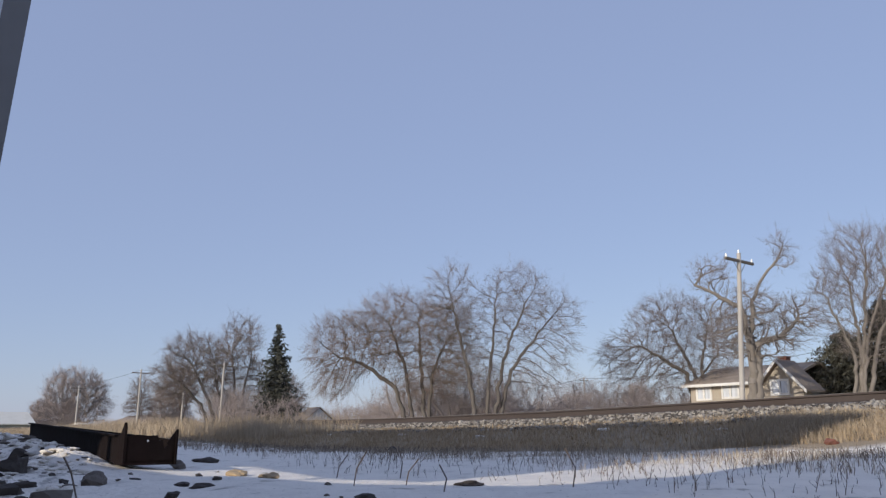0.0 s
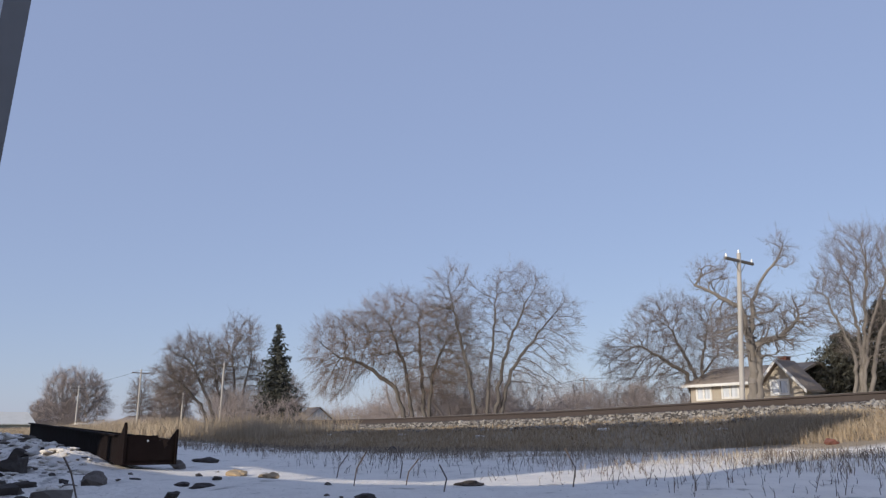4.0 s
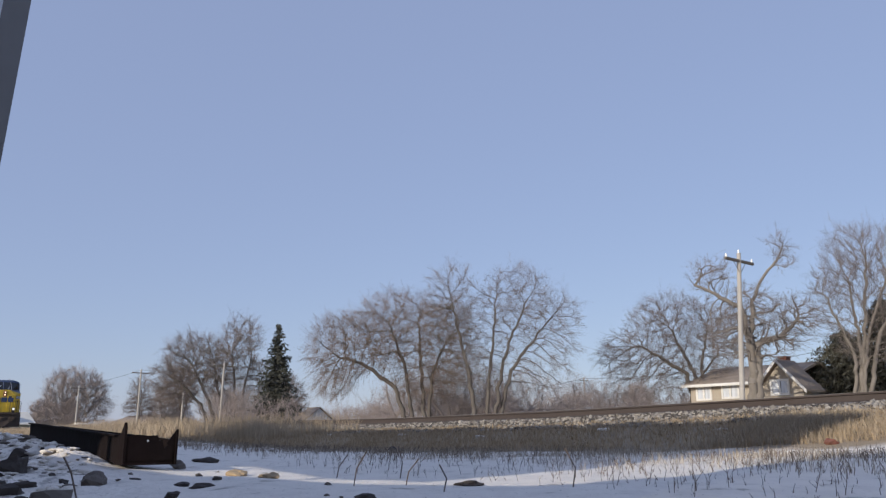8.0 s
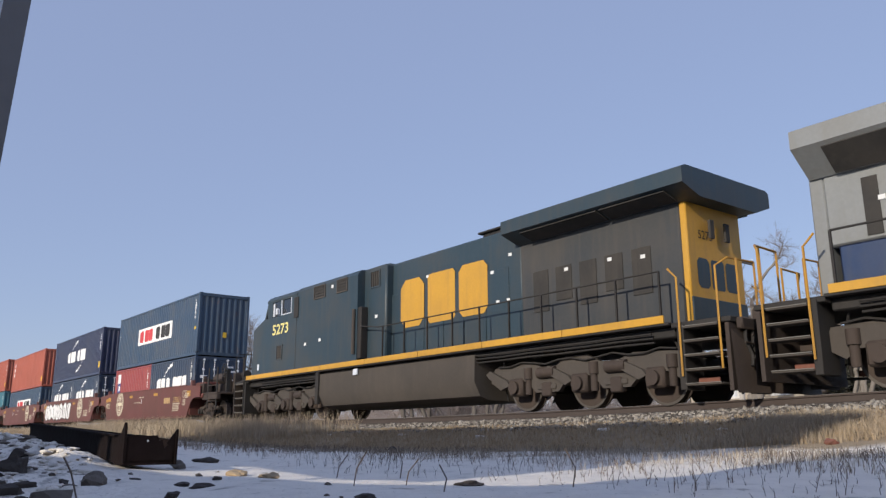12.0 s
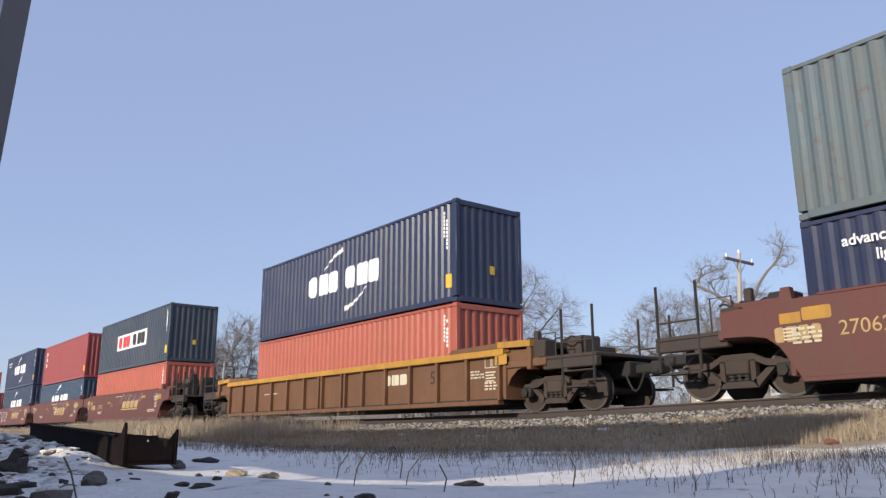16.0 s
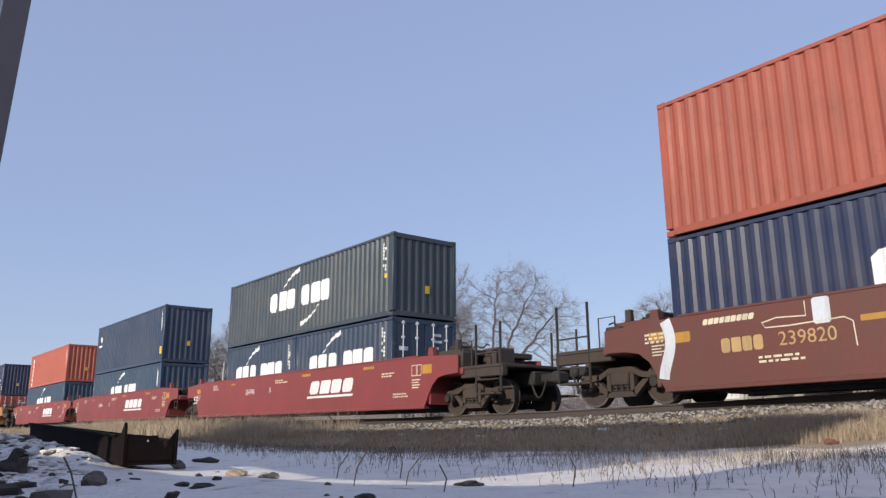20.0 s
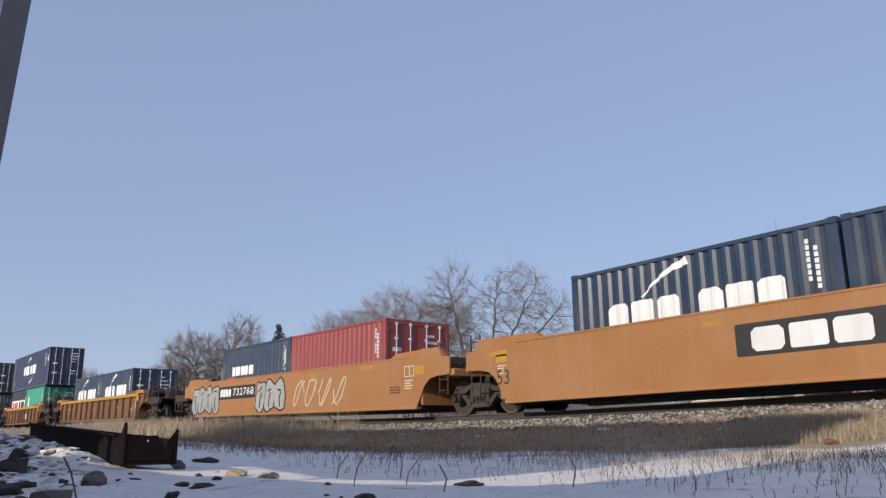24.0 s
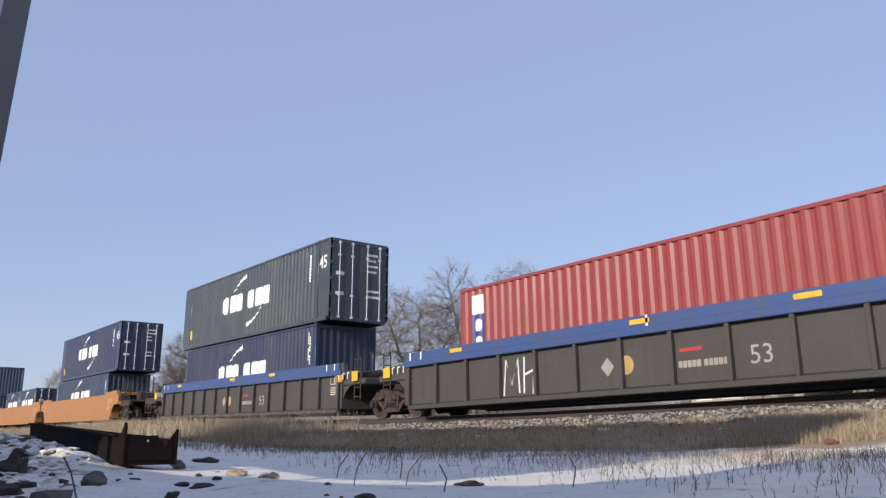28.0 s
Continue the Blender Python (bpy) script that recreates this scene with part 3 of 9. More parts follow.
def colonise(seed, stems, blobs, count, step=0.28, reach=3.0, kill=0.5, droop=0.0, root=0.2, tip=0.007):
    """Limbs that grow towards buds scattered through the rounded masses of the crown (x, y, z and three radii each).
    Stems are polylines from the foot up into the crown. Returns points, parents and radii."""
    rng = np.random.default_rng(seed)
    mass = np.array(blobs, float)
    vol = mass[:, 3] * mass[:, 4] * mass[:, 5]
    pick = rng.choice(len(mass), count, p=vol / vol.sum())
    buds = mass[pick, :3] + unit(rng.normal(size=(count, 3))) * rng.random((count, 1)) ** 0.42 * mass[pick, 3:]
    buds = buds[buds[:, 2] > 0.7]
    pts, parent = [], []
    for line in stems:
        q = np.array((line[0][0], line[0][1], -0.15))
        pts.append(q)
        parent.append(-1)
        for target in line[1:]:
            n = max(1, int(np.linalg.norm(np.array(target) - q) / (step * 1.3)))
            q0 = q
            for i in range(n):
                q = q0 + (np.array(target) - q0) * (i + 1) / n + rng.normal(0, 0.045, 3)
                pts.append(q)
                parent.append(len(pts) - 2)
    p = np.array(pts)
    parent = list(parent)
    kids = np.zeros(len(p), int)
    dist = np.full(len(buds), 1e9)
    near = np.zeros(len(buds), int)
    fresh, first = p, 0
    head = np.array([unit(p[i] - p[parent[i]]) if parent[i] >= 0 else (0.0, 0.0, 1.0) for i in range(len(p))])
    for turn in range(80):
        gap = np.linalg.norm(buds[:, None] - fresh[None], axis=2)
        k = gap.argmin(1)
        g = gap[np.arange(len(buds)), k]
        better = g < dist
        dist[better] = g[better]
        near[better] = k[better] + first
        left = dist > kill
        buds, dist, near = buds[left], dist[left], near[left]
        live = dist < reach
        if not live.any():
            break
        pull = np.zeros((len(p), 3))
        np.add.at(pull, near[live], unit(buds[live] - p[near[live]]))
        sel = np.unique(near[live])
        sel = sel[kids[sel] < 4]
        if not len(sel):
            break
        d = unit(pull[sel]) + head[sel] * 0.75 + rng.normal(0, 0.17, (len(sel), 3))
        d[:, 2] -= droop
        d = unit(d)
        fresh, first = p[sel] + d * step, len(p)
        head = np.concatenate([head, d])
        kids[sel] += 1
        parent += list(sel)
        p = np.concatenate([p, fresh])
        kids = np.concatenate([kids, np.zeros(len(fresh), int)])
    area = np.zeros(len(p))
    for i in range(len(p) - 1, -1, -1):
        area[i] = area[i] if area[i] else 1.0
        if parent[i] >= 0:
            area[parent[i]] += area[i]
    r = area ** 0.52
    slim = 1.0 - 0.5 * np.clip(p[:, 2] / p[:, 2].max(), 0, 1)
    return p, np.array(parent), np.maximum(tip * 0.6, r * root / r.max() * slim)


def tubes(segs, n):
    a, b, ra, rb = segs if isinstance(segs, tuple) else (np.array([s[0] for s in segs]), np.array([s[1] for s in segs]), np.array([s[2] for s in segs]), np.array([s[3] for s in segs]))
    d = unit(b - a)
    u = unit(np.cross(d, np.where(np.abs(d[:, 2:]) < 0.8, (0.0, 0.0, 1.0), (1.0, 0.0, 0.0))))
    w = np.cross(d, u)
    rings = []
    for q, r in ((a, ra), (b, rb)):
        for i in range(n):
            t = 2 * math.pi * i / n
            rings.append(q + (u * math.cos(t) + w * math.sin(t)) * r[:, None])
    verts = np.stack(rings, 1).reshape(-1, 3)
    k = np.arange(len(a))[:, None] * 2 * n
    faces = np.stack([np.concatenate([k + i, k + (i + 1) % n, k + n + (i + 1) % n, k + n + i], 1) for i in range(n)], 1).reshape(-1, 4)
    return verts, faces


def ribbons(a, b, width, rng):
    u = unit(np.cross(rng.normal(size=a.shape), b - a)) * width
    verts = np.stack([a - u, a + u, b + u * 0.55, b - u * 0.55], 1).reshape(-1, 3)
    return verts, np.arange(len(verts)).reshape(-1, 4)


def twigs(tree, seed, per, length, droop, limit, outward=0.5):
    """Two orders of fine forking twigs on every thin branch: start points, end points and widths."""
    p, parent, r = tree
    rng = np.random.default_rng(seed)
    src = np.repeat(np.where((r < limit) & (parent >= 0))[0], per)
    base = p[parent[src]] + (p[src] - p[parent[src]]) * rng.random((len(src), 1))
    out = unit(base - p.mean(0) * (1, 1, 0.7))
    d = unit(unit(p[src] - p[parent[src]]) * 0.7 + out * outward + rng.normal(0, 0.42, base.shape) + (0, 0, -droop * 0.3))
    ln = length * rng.gamma(9.0, 0.095, (len(src), 1))
    mid = base + d * ln * 0.5
    d2 = unit(d + rng.normal(0, 0.20, d.shape) + (0, 0, -droop * 0.6))
    end = mid + d2 * ln * 0.55
    a, b, w = [base, mid], [mid, end], [np.full(len(src), 1.0), np.full(len(src), 0.75)]
    for f in (0.3, 0.6, 0.85, 1.1, 1.35):
        s = base + (mid - base) * f if f < 1 else mid + (end - mid) * (f - 1)
        e = s + unit(d2 + rng.normal(0, 0.42, d.shape) + (0, 0, -droop * 0.8)) * ln * rng.uniform(0.25, 0.55, ln.shape)
        a.append(s)
        b.append(e)
        w.append(np.full(len(src), 0.6))
    return np.concatenate(a), np.concatenate(b), np.concatenate(w)[:, None]


def bare_tree(name, label, at, tree, bark=None, twig=None, group="bare trees beyond the track", turn=0, per=3, length=0.5, droop=0.1, limit=0.03, width=0.0075, seed=1, outward=0.5):
    p, parent, r = tree
    ob = thing(name, label, "tree", group, at=Matrix.Translation(at) @ pose(0, 0, 0, 0, 0, turn))
    i = np.where(parent >= 0)[0]
    over = unit(p[i] - p[parent[i]]) * (r[i] * 0.45)[:, None]
    v, f = tubes((p[parent[i]] - over, p[i] + over, np.minimum(r[parent[i]], r[i] * 1.25), r[i]), 6)
    part("trunk", fast_mesh("trunk", v, f, bark or BARK, True), None, ob, "bare trunk and limbs")
    a, b, w = twigs(tree, seed, per, length, droop, limit, outward)
    v, f = ribbons(a, b, width * w, np.random.default_rng(seed + 1))
    part("crown", fast_mesh("crown", v, f, twig or TWIG), None, ob, "leafless crown of fine twigs")
    return ob


LAND = 0.15                  # level of the land beyond the track
bare_tree("bare_tree", "broad many-stemmed bare tree with drooping limbs", (-43.6, 32.2, LAND),
          colonise(11, [[(-0.9, 0, 0), (-1.9, 0.3, 3.2), (-4.2, 0.6, 4.9), (-6.0, 0.4, 5.4)], [(-0.6, 0, 0), (-1.2, -0.5, 4.2), (-2.3, -0.8, 7.3)], [(0.1, 0, 0), (-0.2, 0.5, 4.6), (-0.4, 0.6, 8.1)], [(0.2, 0.2, 0), (0.6, 0, 4.2), (1.6, 0.2, 6.5)]],
                   [(-5.0, 0, 6.0, 3.0, 2.8, 2.5), (-1.9, 0, 6.8, 3.6, 3.2, 3.0), (1.4, 0, 6.4, 2.5, 2.6, 3.2), (-6.0, 0.4, 4.2, 1.9, 2.0, 1.6), (0.2, 0, 4.6, 2.7, 2.4, 2.3)], 4200, droop=0.10, root=0.185, kill=0.40),
          turn=53.5, per=5, length=0.95, droop=0.30, width=0.0052, twig=RED_TWIG, seed=5)
bare_tree("bare_tree", "tall vase-shaped bare tree with several stems", (-38.2, 34.9, LAND),
          colonise(23, [[(-1.9, 0, 0), (-2.5, 0, 4.6), (-3.6, 0.2, 8.9)], [(-1.5, 0.2, 0), (-1.0, 0.4, 4.8), (-0.5, 0.5, 9.6)], [(-1.0, 0, 0), (-0.2, -0.3, 4.8), (1.4, -0.5, 8.8)], [(-0.8, 0, 0), (0.3, 0.2, 4.2), (2.2, 0.4, 6.6), (3.3, 0.5, 7.9)]],
                   [(-3.5, 0, 8.4, 2.0, 2.2, 3.0), (0.7, 0, 8.1, 2.9, 2.6, 3.1), (3.2, 0, 6.9, 1.8, 1.8, 2.8), (-1.0, 0, 4.6, 3.4, 2.4, 1.7), (2.3, 0, 4.2, 2.0, 1.6, 1.6)], 3300, droop=0.04, root=0.175, kill=0.40),
          turn=47.6, per=3, length=0.85, droop=0.18, width=0.0048, seed=6)
bare_tree("bare_tree", "wide round-headed bare tree behind the house", (-32.6, 48.6, LAND),
          colonise(31, [[(-0.6, 0, 0), (-0.8, 0, 4.4), (-2.4, 0.3, 8.0)], [(-0.7, 0, 0), (-1.2, -0.4, 4.2), (-4.1, -0.8, 6.2)], [(-0.5, 0, 0), (-0.2, 0.4, 5.0), (0.4, 0.6, 8.0)], [(-0.4, 0, 0), (-0.3, -0.3, 4.0), (1.5, -0.5, 6.4)]],
                   [(-2.0, 0, 7.0, 3.5, 3.2, 3.1), (-5.2, 0, 5.4, 2.5, 2.6, 2.1), (0.7, 0, 6.5, 2.1, 2.4, 2.9), (-1.8, 0, 4.8, 4.0, 3.2, 1.9)], 4000, droop=0.02, root=0.20, kill=0.42),
          turn=33.9, per=4, length=0.80, droop=0.10, width=0.0058, seed=7)
bare_tree("bare_tree", "gnarled old bare tree with broken limbs", (-24.83, 41.17, LAND),
          colonise(47, [[(0.15, 0, 0), (0.3, 0, 4.6), (0.6, 0.1, 7.6), (1.2, 0.2, 9.0), (2.1, 0.1, 9.8), (2.4, 0.1, 10.4)], [(0.0, 0, 0), (0.3, -0.1, 5.0), (-0.1, -0.3, 7.1), (-1.4, -0.5, 8.0), (-2.5, -0.5, 8.7), (-2.0, -0.5, 9.5)], [(0.3, 0, 0), (0.6, 0, 5.0), (1.9, 0.3, 5.5), (2.8, 0.4, 6.4)]],
                   [(0.4, 0, 5.7, 2.6, 2.2, 1.8), (2.4, 0, 6.4, 1.5, 1.5, 1.5), (-1.6, -0.4, 9.0, 1.2, 1.2, 1.1), (2.3, 0, 10.1, 0.8, 1.0, 1.1), (0.2, 0, 7.2, 1.6, 1.5, 1.2)], 2400, droop=0.0, root=0.30, reach=2.4, kill=0.34),
          turn=29.3, per=4, length=0.70, droop=0.05, width=0.0052, seed=8, bark=PALE_BARK)
bare_tree("bare_tree", "upright many-stemmed bare tree", (-21.38, 45.8, LAND),
          colonise(53, [[(0.0, 0, 0), (0.7, 0.2, 5.0), (0.5, 0.3, 9.0)], [(0.1, 0, 0), (0.9, 0, 5.2), (1.5, 0, 9.8)], [(0.2, 0.1, 0), (1.1, -0.2, 5.2), (2.5, -0.3, 9.0)], [(-0.1, 0, 0), (0.4, -0.2, 4.4), (-0.8, -0.3, 8.0)], [(0.3, 0, 0), (1.6, 0.3, 5.0), (3.2, 0.4, 8.8)]],
                   [(0.7, 0, 9.0, 1.6, 1.6, 3.1), (2.2, 0, 8.8, 1.3, 1.6, 3.0), (-0.7, 0, 7.6, 0.9, 1.3, 2.0), (3.3, 0, 8.0, 1.1, 1.4, 2.9), (1.0, 0, 5.2, 1.8, 1.3, 1.5)], 2800, droop=-0.25, root=0.15, kill=0.36),
          turn=23.3, per=4, length=0.85, droop=-0.20, width=0.0052, seed=9, bark=PALE_BARK)
far_a = bare_tree("bare_tree", "distant bare tree with a dense crown", (-87.0, 36.6, LAND),
                  colonise(61, [[(-1.0, 0, 0), (-2.0, 0, 3.6), (-4.0, 0, 7.5)], [(-0.6, 0, 0), (-1.0, 0.3, 4.0), (-1.8, 0.5, 8.0)], [(-1.4, 0, 0), (-3.0, -0.4, 3.4), (-5.6, -0.6, 6.0)]],
                           [(-4.2, 0, 8.3, 3.0, 2.8, 3.2), (-5.4, 0, 6.4, 3.2, 3.0, 2.8), (-1.8, 0, 7.7, 2.0, 2.2, 3.5)], 1900, step=0.4, kill=0.6, droop=0.05, root=0.22, tip=0.012), turn=67, per=6, length=1.25, droop=0.15, width=0.0105, limit=0.05, seed=10)
far_b = bare_tree("bare_tree", "distant bare tree with hanging limbs", (-92.7, 40.2, LAND),
                  colonise(67, [[(0, 0, 0), (-0.3, 0, 4.0), (-0.8, 0, 9.0)], [(0.2, 0, 0), (0.5, 0.3, 4.0), (1.2, 0.5, 8.5)], [(-0.2, 0, 0), (-0.8, -0.3, 3.6), (-2.4, -0.5, 6.6)]],
                           [(0, 0, 9.2, 2.3, 2.2, 3.7), (-0.9, 0, 6.4, 2.8, 2.4, 3.0), (1.4, 0, 6.2, 1.8, 2.0, 2.6)], 1500, step=0.4, kill=0.6, droop=0.08, root=0.2, tip=0.012), turn=66, per=6, length=1.25, droop=0.25, width=0.0105, limit=0.05, seed=12)
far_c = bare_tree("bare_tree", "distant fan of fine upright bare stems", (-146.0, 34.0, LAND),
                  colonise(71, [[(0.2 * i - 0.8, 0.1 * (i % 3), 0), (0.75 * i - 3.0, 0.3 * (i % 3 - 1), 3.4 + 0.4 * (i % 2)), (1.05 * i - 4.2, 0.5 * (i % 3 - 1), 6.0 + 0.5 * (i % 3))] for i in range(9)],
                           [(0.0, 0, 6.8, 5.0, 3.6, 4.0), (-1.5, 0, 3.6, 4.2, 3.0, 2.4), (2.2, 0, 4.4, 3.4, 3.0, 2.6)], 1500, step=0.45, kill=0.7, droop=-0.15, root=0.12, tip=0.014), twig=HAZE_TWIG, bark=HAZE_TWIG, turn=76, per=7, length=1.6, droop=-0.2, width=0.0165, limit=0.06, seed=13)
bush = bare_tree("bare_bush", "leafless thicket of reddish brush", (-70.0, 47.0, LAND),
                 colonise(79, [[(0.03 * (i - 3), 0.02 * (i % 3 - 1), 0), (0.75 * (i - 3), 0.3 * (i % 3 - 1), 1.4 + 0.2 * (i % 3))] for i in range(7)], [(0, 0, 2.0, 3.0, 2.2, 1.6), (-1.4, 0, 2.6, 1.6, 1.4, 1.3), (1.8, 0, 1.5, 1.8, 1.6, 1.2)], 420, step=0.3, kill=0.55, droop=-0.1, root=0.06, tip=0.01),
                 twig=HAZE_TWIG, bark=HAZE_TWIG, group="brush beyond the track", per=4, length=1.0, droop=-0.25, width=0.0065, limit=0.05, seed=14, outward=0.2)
far_b.matrix_basis = far_b.matrix_basis @ Matrix.Scale(1.14, 4)
rng_far = random.Random(99)
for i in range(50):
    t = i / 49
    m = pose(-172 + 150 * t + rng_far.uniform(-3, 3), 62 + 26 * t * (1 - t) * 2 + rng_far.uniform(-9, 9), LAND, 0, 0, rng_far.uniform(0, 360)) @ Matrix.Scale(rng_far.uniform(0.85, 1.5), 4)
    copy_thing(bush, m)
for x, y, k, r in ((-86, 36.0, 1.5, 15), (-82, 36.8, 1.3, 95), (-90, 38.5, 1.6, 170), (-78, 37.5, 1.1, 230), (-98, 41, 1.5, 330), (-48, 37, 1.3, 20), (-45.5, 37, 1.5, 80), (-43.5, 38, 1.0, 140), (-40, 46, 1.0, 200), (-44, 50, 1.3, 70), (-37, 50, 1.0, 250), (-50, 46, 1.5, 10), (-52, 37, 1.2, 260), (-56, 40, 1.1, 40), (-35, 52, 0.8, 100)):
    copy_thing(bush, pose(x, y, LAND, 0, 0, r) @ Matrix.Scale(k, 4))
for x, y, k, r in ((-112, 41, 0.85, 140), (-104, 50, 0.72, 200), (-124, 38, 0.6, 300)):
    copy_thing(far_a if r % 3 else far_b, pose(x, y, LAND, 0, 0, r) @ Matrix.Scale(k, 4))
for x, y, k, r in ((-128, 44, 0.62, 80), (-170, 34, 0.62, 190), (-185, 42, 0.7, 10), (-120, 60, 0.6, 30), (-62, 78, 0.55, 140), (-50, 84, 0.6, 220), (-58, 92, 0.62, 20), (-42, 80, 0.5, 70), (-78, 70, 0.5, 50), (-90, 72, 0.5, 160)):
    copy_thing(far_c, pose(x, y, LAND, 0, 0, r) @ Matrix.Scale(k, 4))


# ---- evergreens ----
def needles(seed, height, radius, tiers, per, size, shape):
    rng = np.random.default_rng(seed)
    verts, faces = [], []
    for i in range(tiers):
        f = (i + 0.5) / tiers
        for j in range(per):
            z = height * (0.06 + 0.94 * f) + rng.normal(0, height * 0.02)
            reach = radius * shape(f) * (0.55 + 0.55 * rng.random())
            a = rng.uniform(0, 6.283)
            for k in range(7):
                q = reach * (0.25 + 0.75 * (k + rng.random()) / 7)
                p = np.array([q * math.cos(a), q * math.sin(a), z - 0.22 * q + 0.06 * q * q])
                for _ in range(2):
                    c = p + rng.normal(0, size * 0.6, 3)
                    d1, d2 = rng.normal(0, size * (1.15 - 0.65 * f), 3), rng.normal(0, size * (0.6 - 0.3 * f), 3)
                    d1[2] -= size * 0.5
                    n = len(verts)
                    verts += [c - d1 - d2, c + d1 * 0.9 - d2 * 0.6, c + d1 * 1.1 + d2]
                    faces.append((n, n + 1, n + 2))
    return fast_mesh("needles", verts, faces, NEEDLE)


def boughs(seed, height, radius):
    """Tiers of drooping boughs, each a fan of small needle sprays, with ragged tips and gaps between."""
    rng = np.random.default_rng(seed)
    spots, dirs = [], []
    for z in np.arange(0.6, height - 0.2, 0.30):
        f = z / height
        reach = radius * (1 - f) ** 0.8 + 0.12
        for a in rng.uniform(0, 6.283, 5 + int(9 * (1 - f))):
            ln = reach * rng.uniform(0.55, 1.12)
            n = max(3, int(ln / 0.13))
            q = (np.arange(n) + rng.random(n)) / n
            way = np.array([math.cos(a), math.sin(a), 0])
            c = q[:, None] * ln * way + np.column_stack([np.zeros(n), np.zeros(n), z - 0.42 * ln * q + 0.26 * ln * q ** 3])
            for k in range(3):
                spots.append(c + rng.normal(0, 0.09 + 0.05 * (1 - f), c.shape))
                dirs.append(np.tile(way, (n, 1)) + rng.normal(0, 0.5, c.shape) + (0, 0, -0.35))
    c, d = np.concatenate(spots), unit(np.concatenate(dirs))
    side = unit(np.cross(d, rng.normal(size=d.shape))) * rng.uniform(0.04, 0.09, (len(d), 1))
    d = d * rng.uniform(0.14, 0.30, (len(d), 1))
    v = np.stack([c - d - side * 0.4, c - side, c + d, c + side], 1).reshape(-1, 3)
    return fast_mesh("needles", v, np.arange(len(v)).reshape(-1, 4), SPRUCE)


spruce = thing("spruce_tree", "tall dark narrow spruce tree", "tree", "evergreens beyond the track", at=(-80.9, 39.5, LAND))
part("trunk", Build().cyl((0, 0, -0.1), (0, 0, 12.0), 0.22, 8, 0.03), BARK, spruce)
part("needles", boughs(3, 12.4, 3.3), None, spruce, "dark drooping needle boughs")
for x, y, hgt, rad, sd in ((-24.6, 52.2, 6.6, 3.0, 7), (-21.6, 51.6, 8.2, 2.8, 8), (-18.8, 52.5, 9.4, 3.0, 9)):
    pine = thing("pine_tree", "dark bushy pine beside the house", "tree", "evergreens beyond the track", at=(x, y, LAND))
    part("trunk", Build().cyl((0, 0, -0.1), (0, 0, hgt * 0.93), 0.2, 8, 0.04), BARK, pine)
    part("needles", needles(sd, hgt, rad, 20, 60, 0.125, lambda f: math.sin(math.pi * min(1, 0.30 + 0.70 * f)) ** 0.6 + 0.06), None, pine, "dense dark needle clumps")


# ---- utility poles and wires ----
def utility_pole(x, y, top, lean=0.0, arm=2.4, label="pale weathered wooden utility pole with a crossarm"):
    ob = thing("utility_pole", label, "utility pole", "utility poles", at=(x, y, LAND))
    h = top - LAND
    part("pole", Build().cyl((0, 0, -0.3), (lean, 0, h), 0.135, 10, 0.10), POLE_WOOD, ob)
    part("crossarm", Build().box(lean - 0.06, lean + 0.06, -arm / 2, arm / 2, h - 0.45, h - 0.32, 0.01), CROSS_WOOD, ob)
    for sy in (-1, 1):
        part("brace", Build().cyl((lean, sy * 0.55, h - 0.42), (lean, 0, h - 1.0), 0.015, 5), CROSS_WOOD, ob)
        part("insulator", Build().cyl((lean, sy * arm * 0.46, h - 0.32), (lean, sy * arm * 0.46, h - 0.16), 0.05, 8, 0.035), PORCELAIN, ob)
    part("insulator", Build().cyl((lean, 0, h), (lean, 0, h + 0.17), 0.05, 8, 0.035), PORCELAIN, ob)
    return ob


poles = [(-21.27, 34.3, 8.85), (-83.5, 34.3, 7.95), (-112.1, 34.3, 8.95), (-136.2, 32.2, 7.9)]
for i, p in enumerate(poles):
    utility_pole(*p, lean=0.62 if i == 0 else 0.25 if i == 1 else 0.0)
utility_pole(-72.3, 80.0, 7.6, arm=1.6)
utility_pole(-106.0, 38.2, 6.2, arm=1.0, label="dark thin wooden pole among the trees")


def wire(a, b, sag=0.5, r=0.012):
    pts = []
    for i in range(13):
        t = i / 12
        pts.append((a[0] + (b[0] - a[0]) * t, a[1] + (b[1] - a[1]) * t, a[2] + (b[2] - a[2]) * t - 4 * sag * t * (1 - t)))
    return solid("overhead_wire", Build().tube(pts, r, 4), WIRE, "thin dark overhead wire between poles", "wire", "overhead wires")


wire((-83.5, 34.3, 8.0), (-112.1, 34.3, 9.0), 0.5, 0.016)
wire((-112.1, 34.3, 9.0), (-136.2, 32.2, 8.0), 0.3, 0.02)
wire((-72.3, 80.0, 7.5), (-105.0, 84.0, 7.0), 0.7, 0.022)
wire((-72.3, 80.0, 7.5), (-40.0, 78.0, 8.2), 0.7, 0.022)


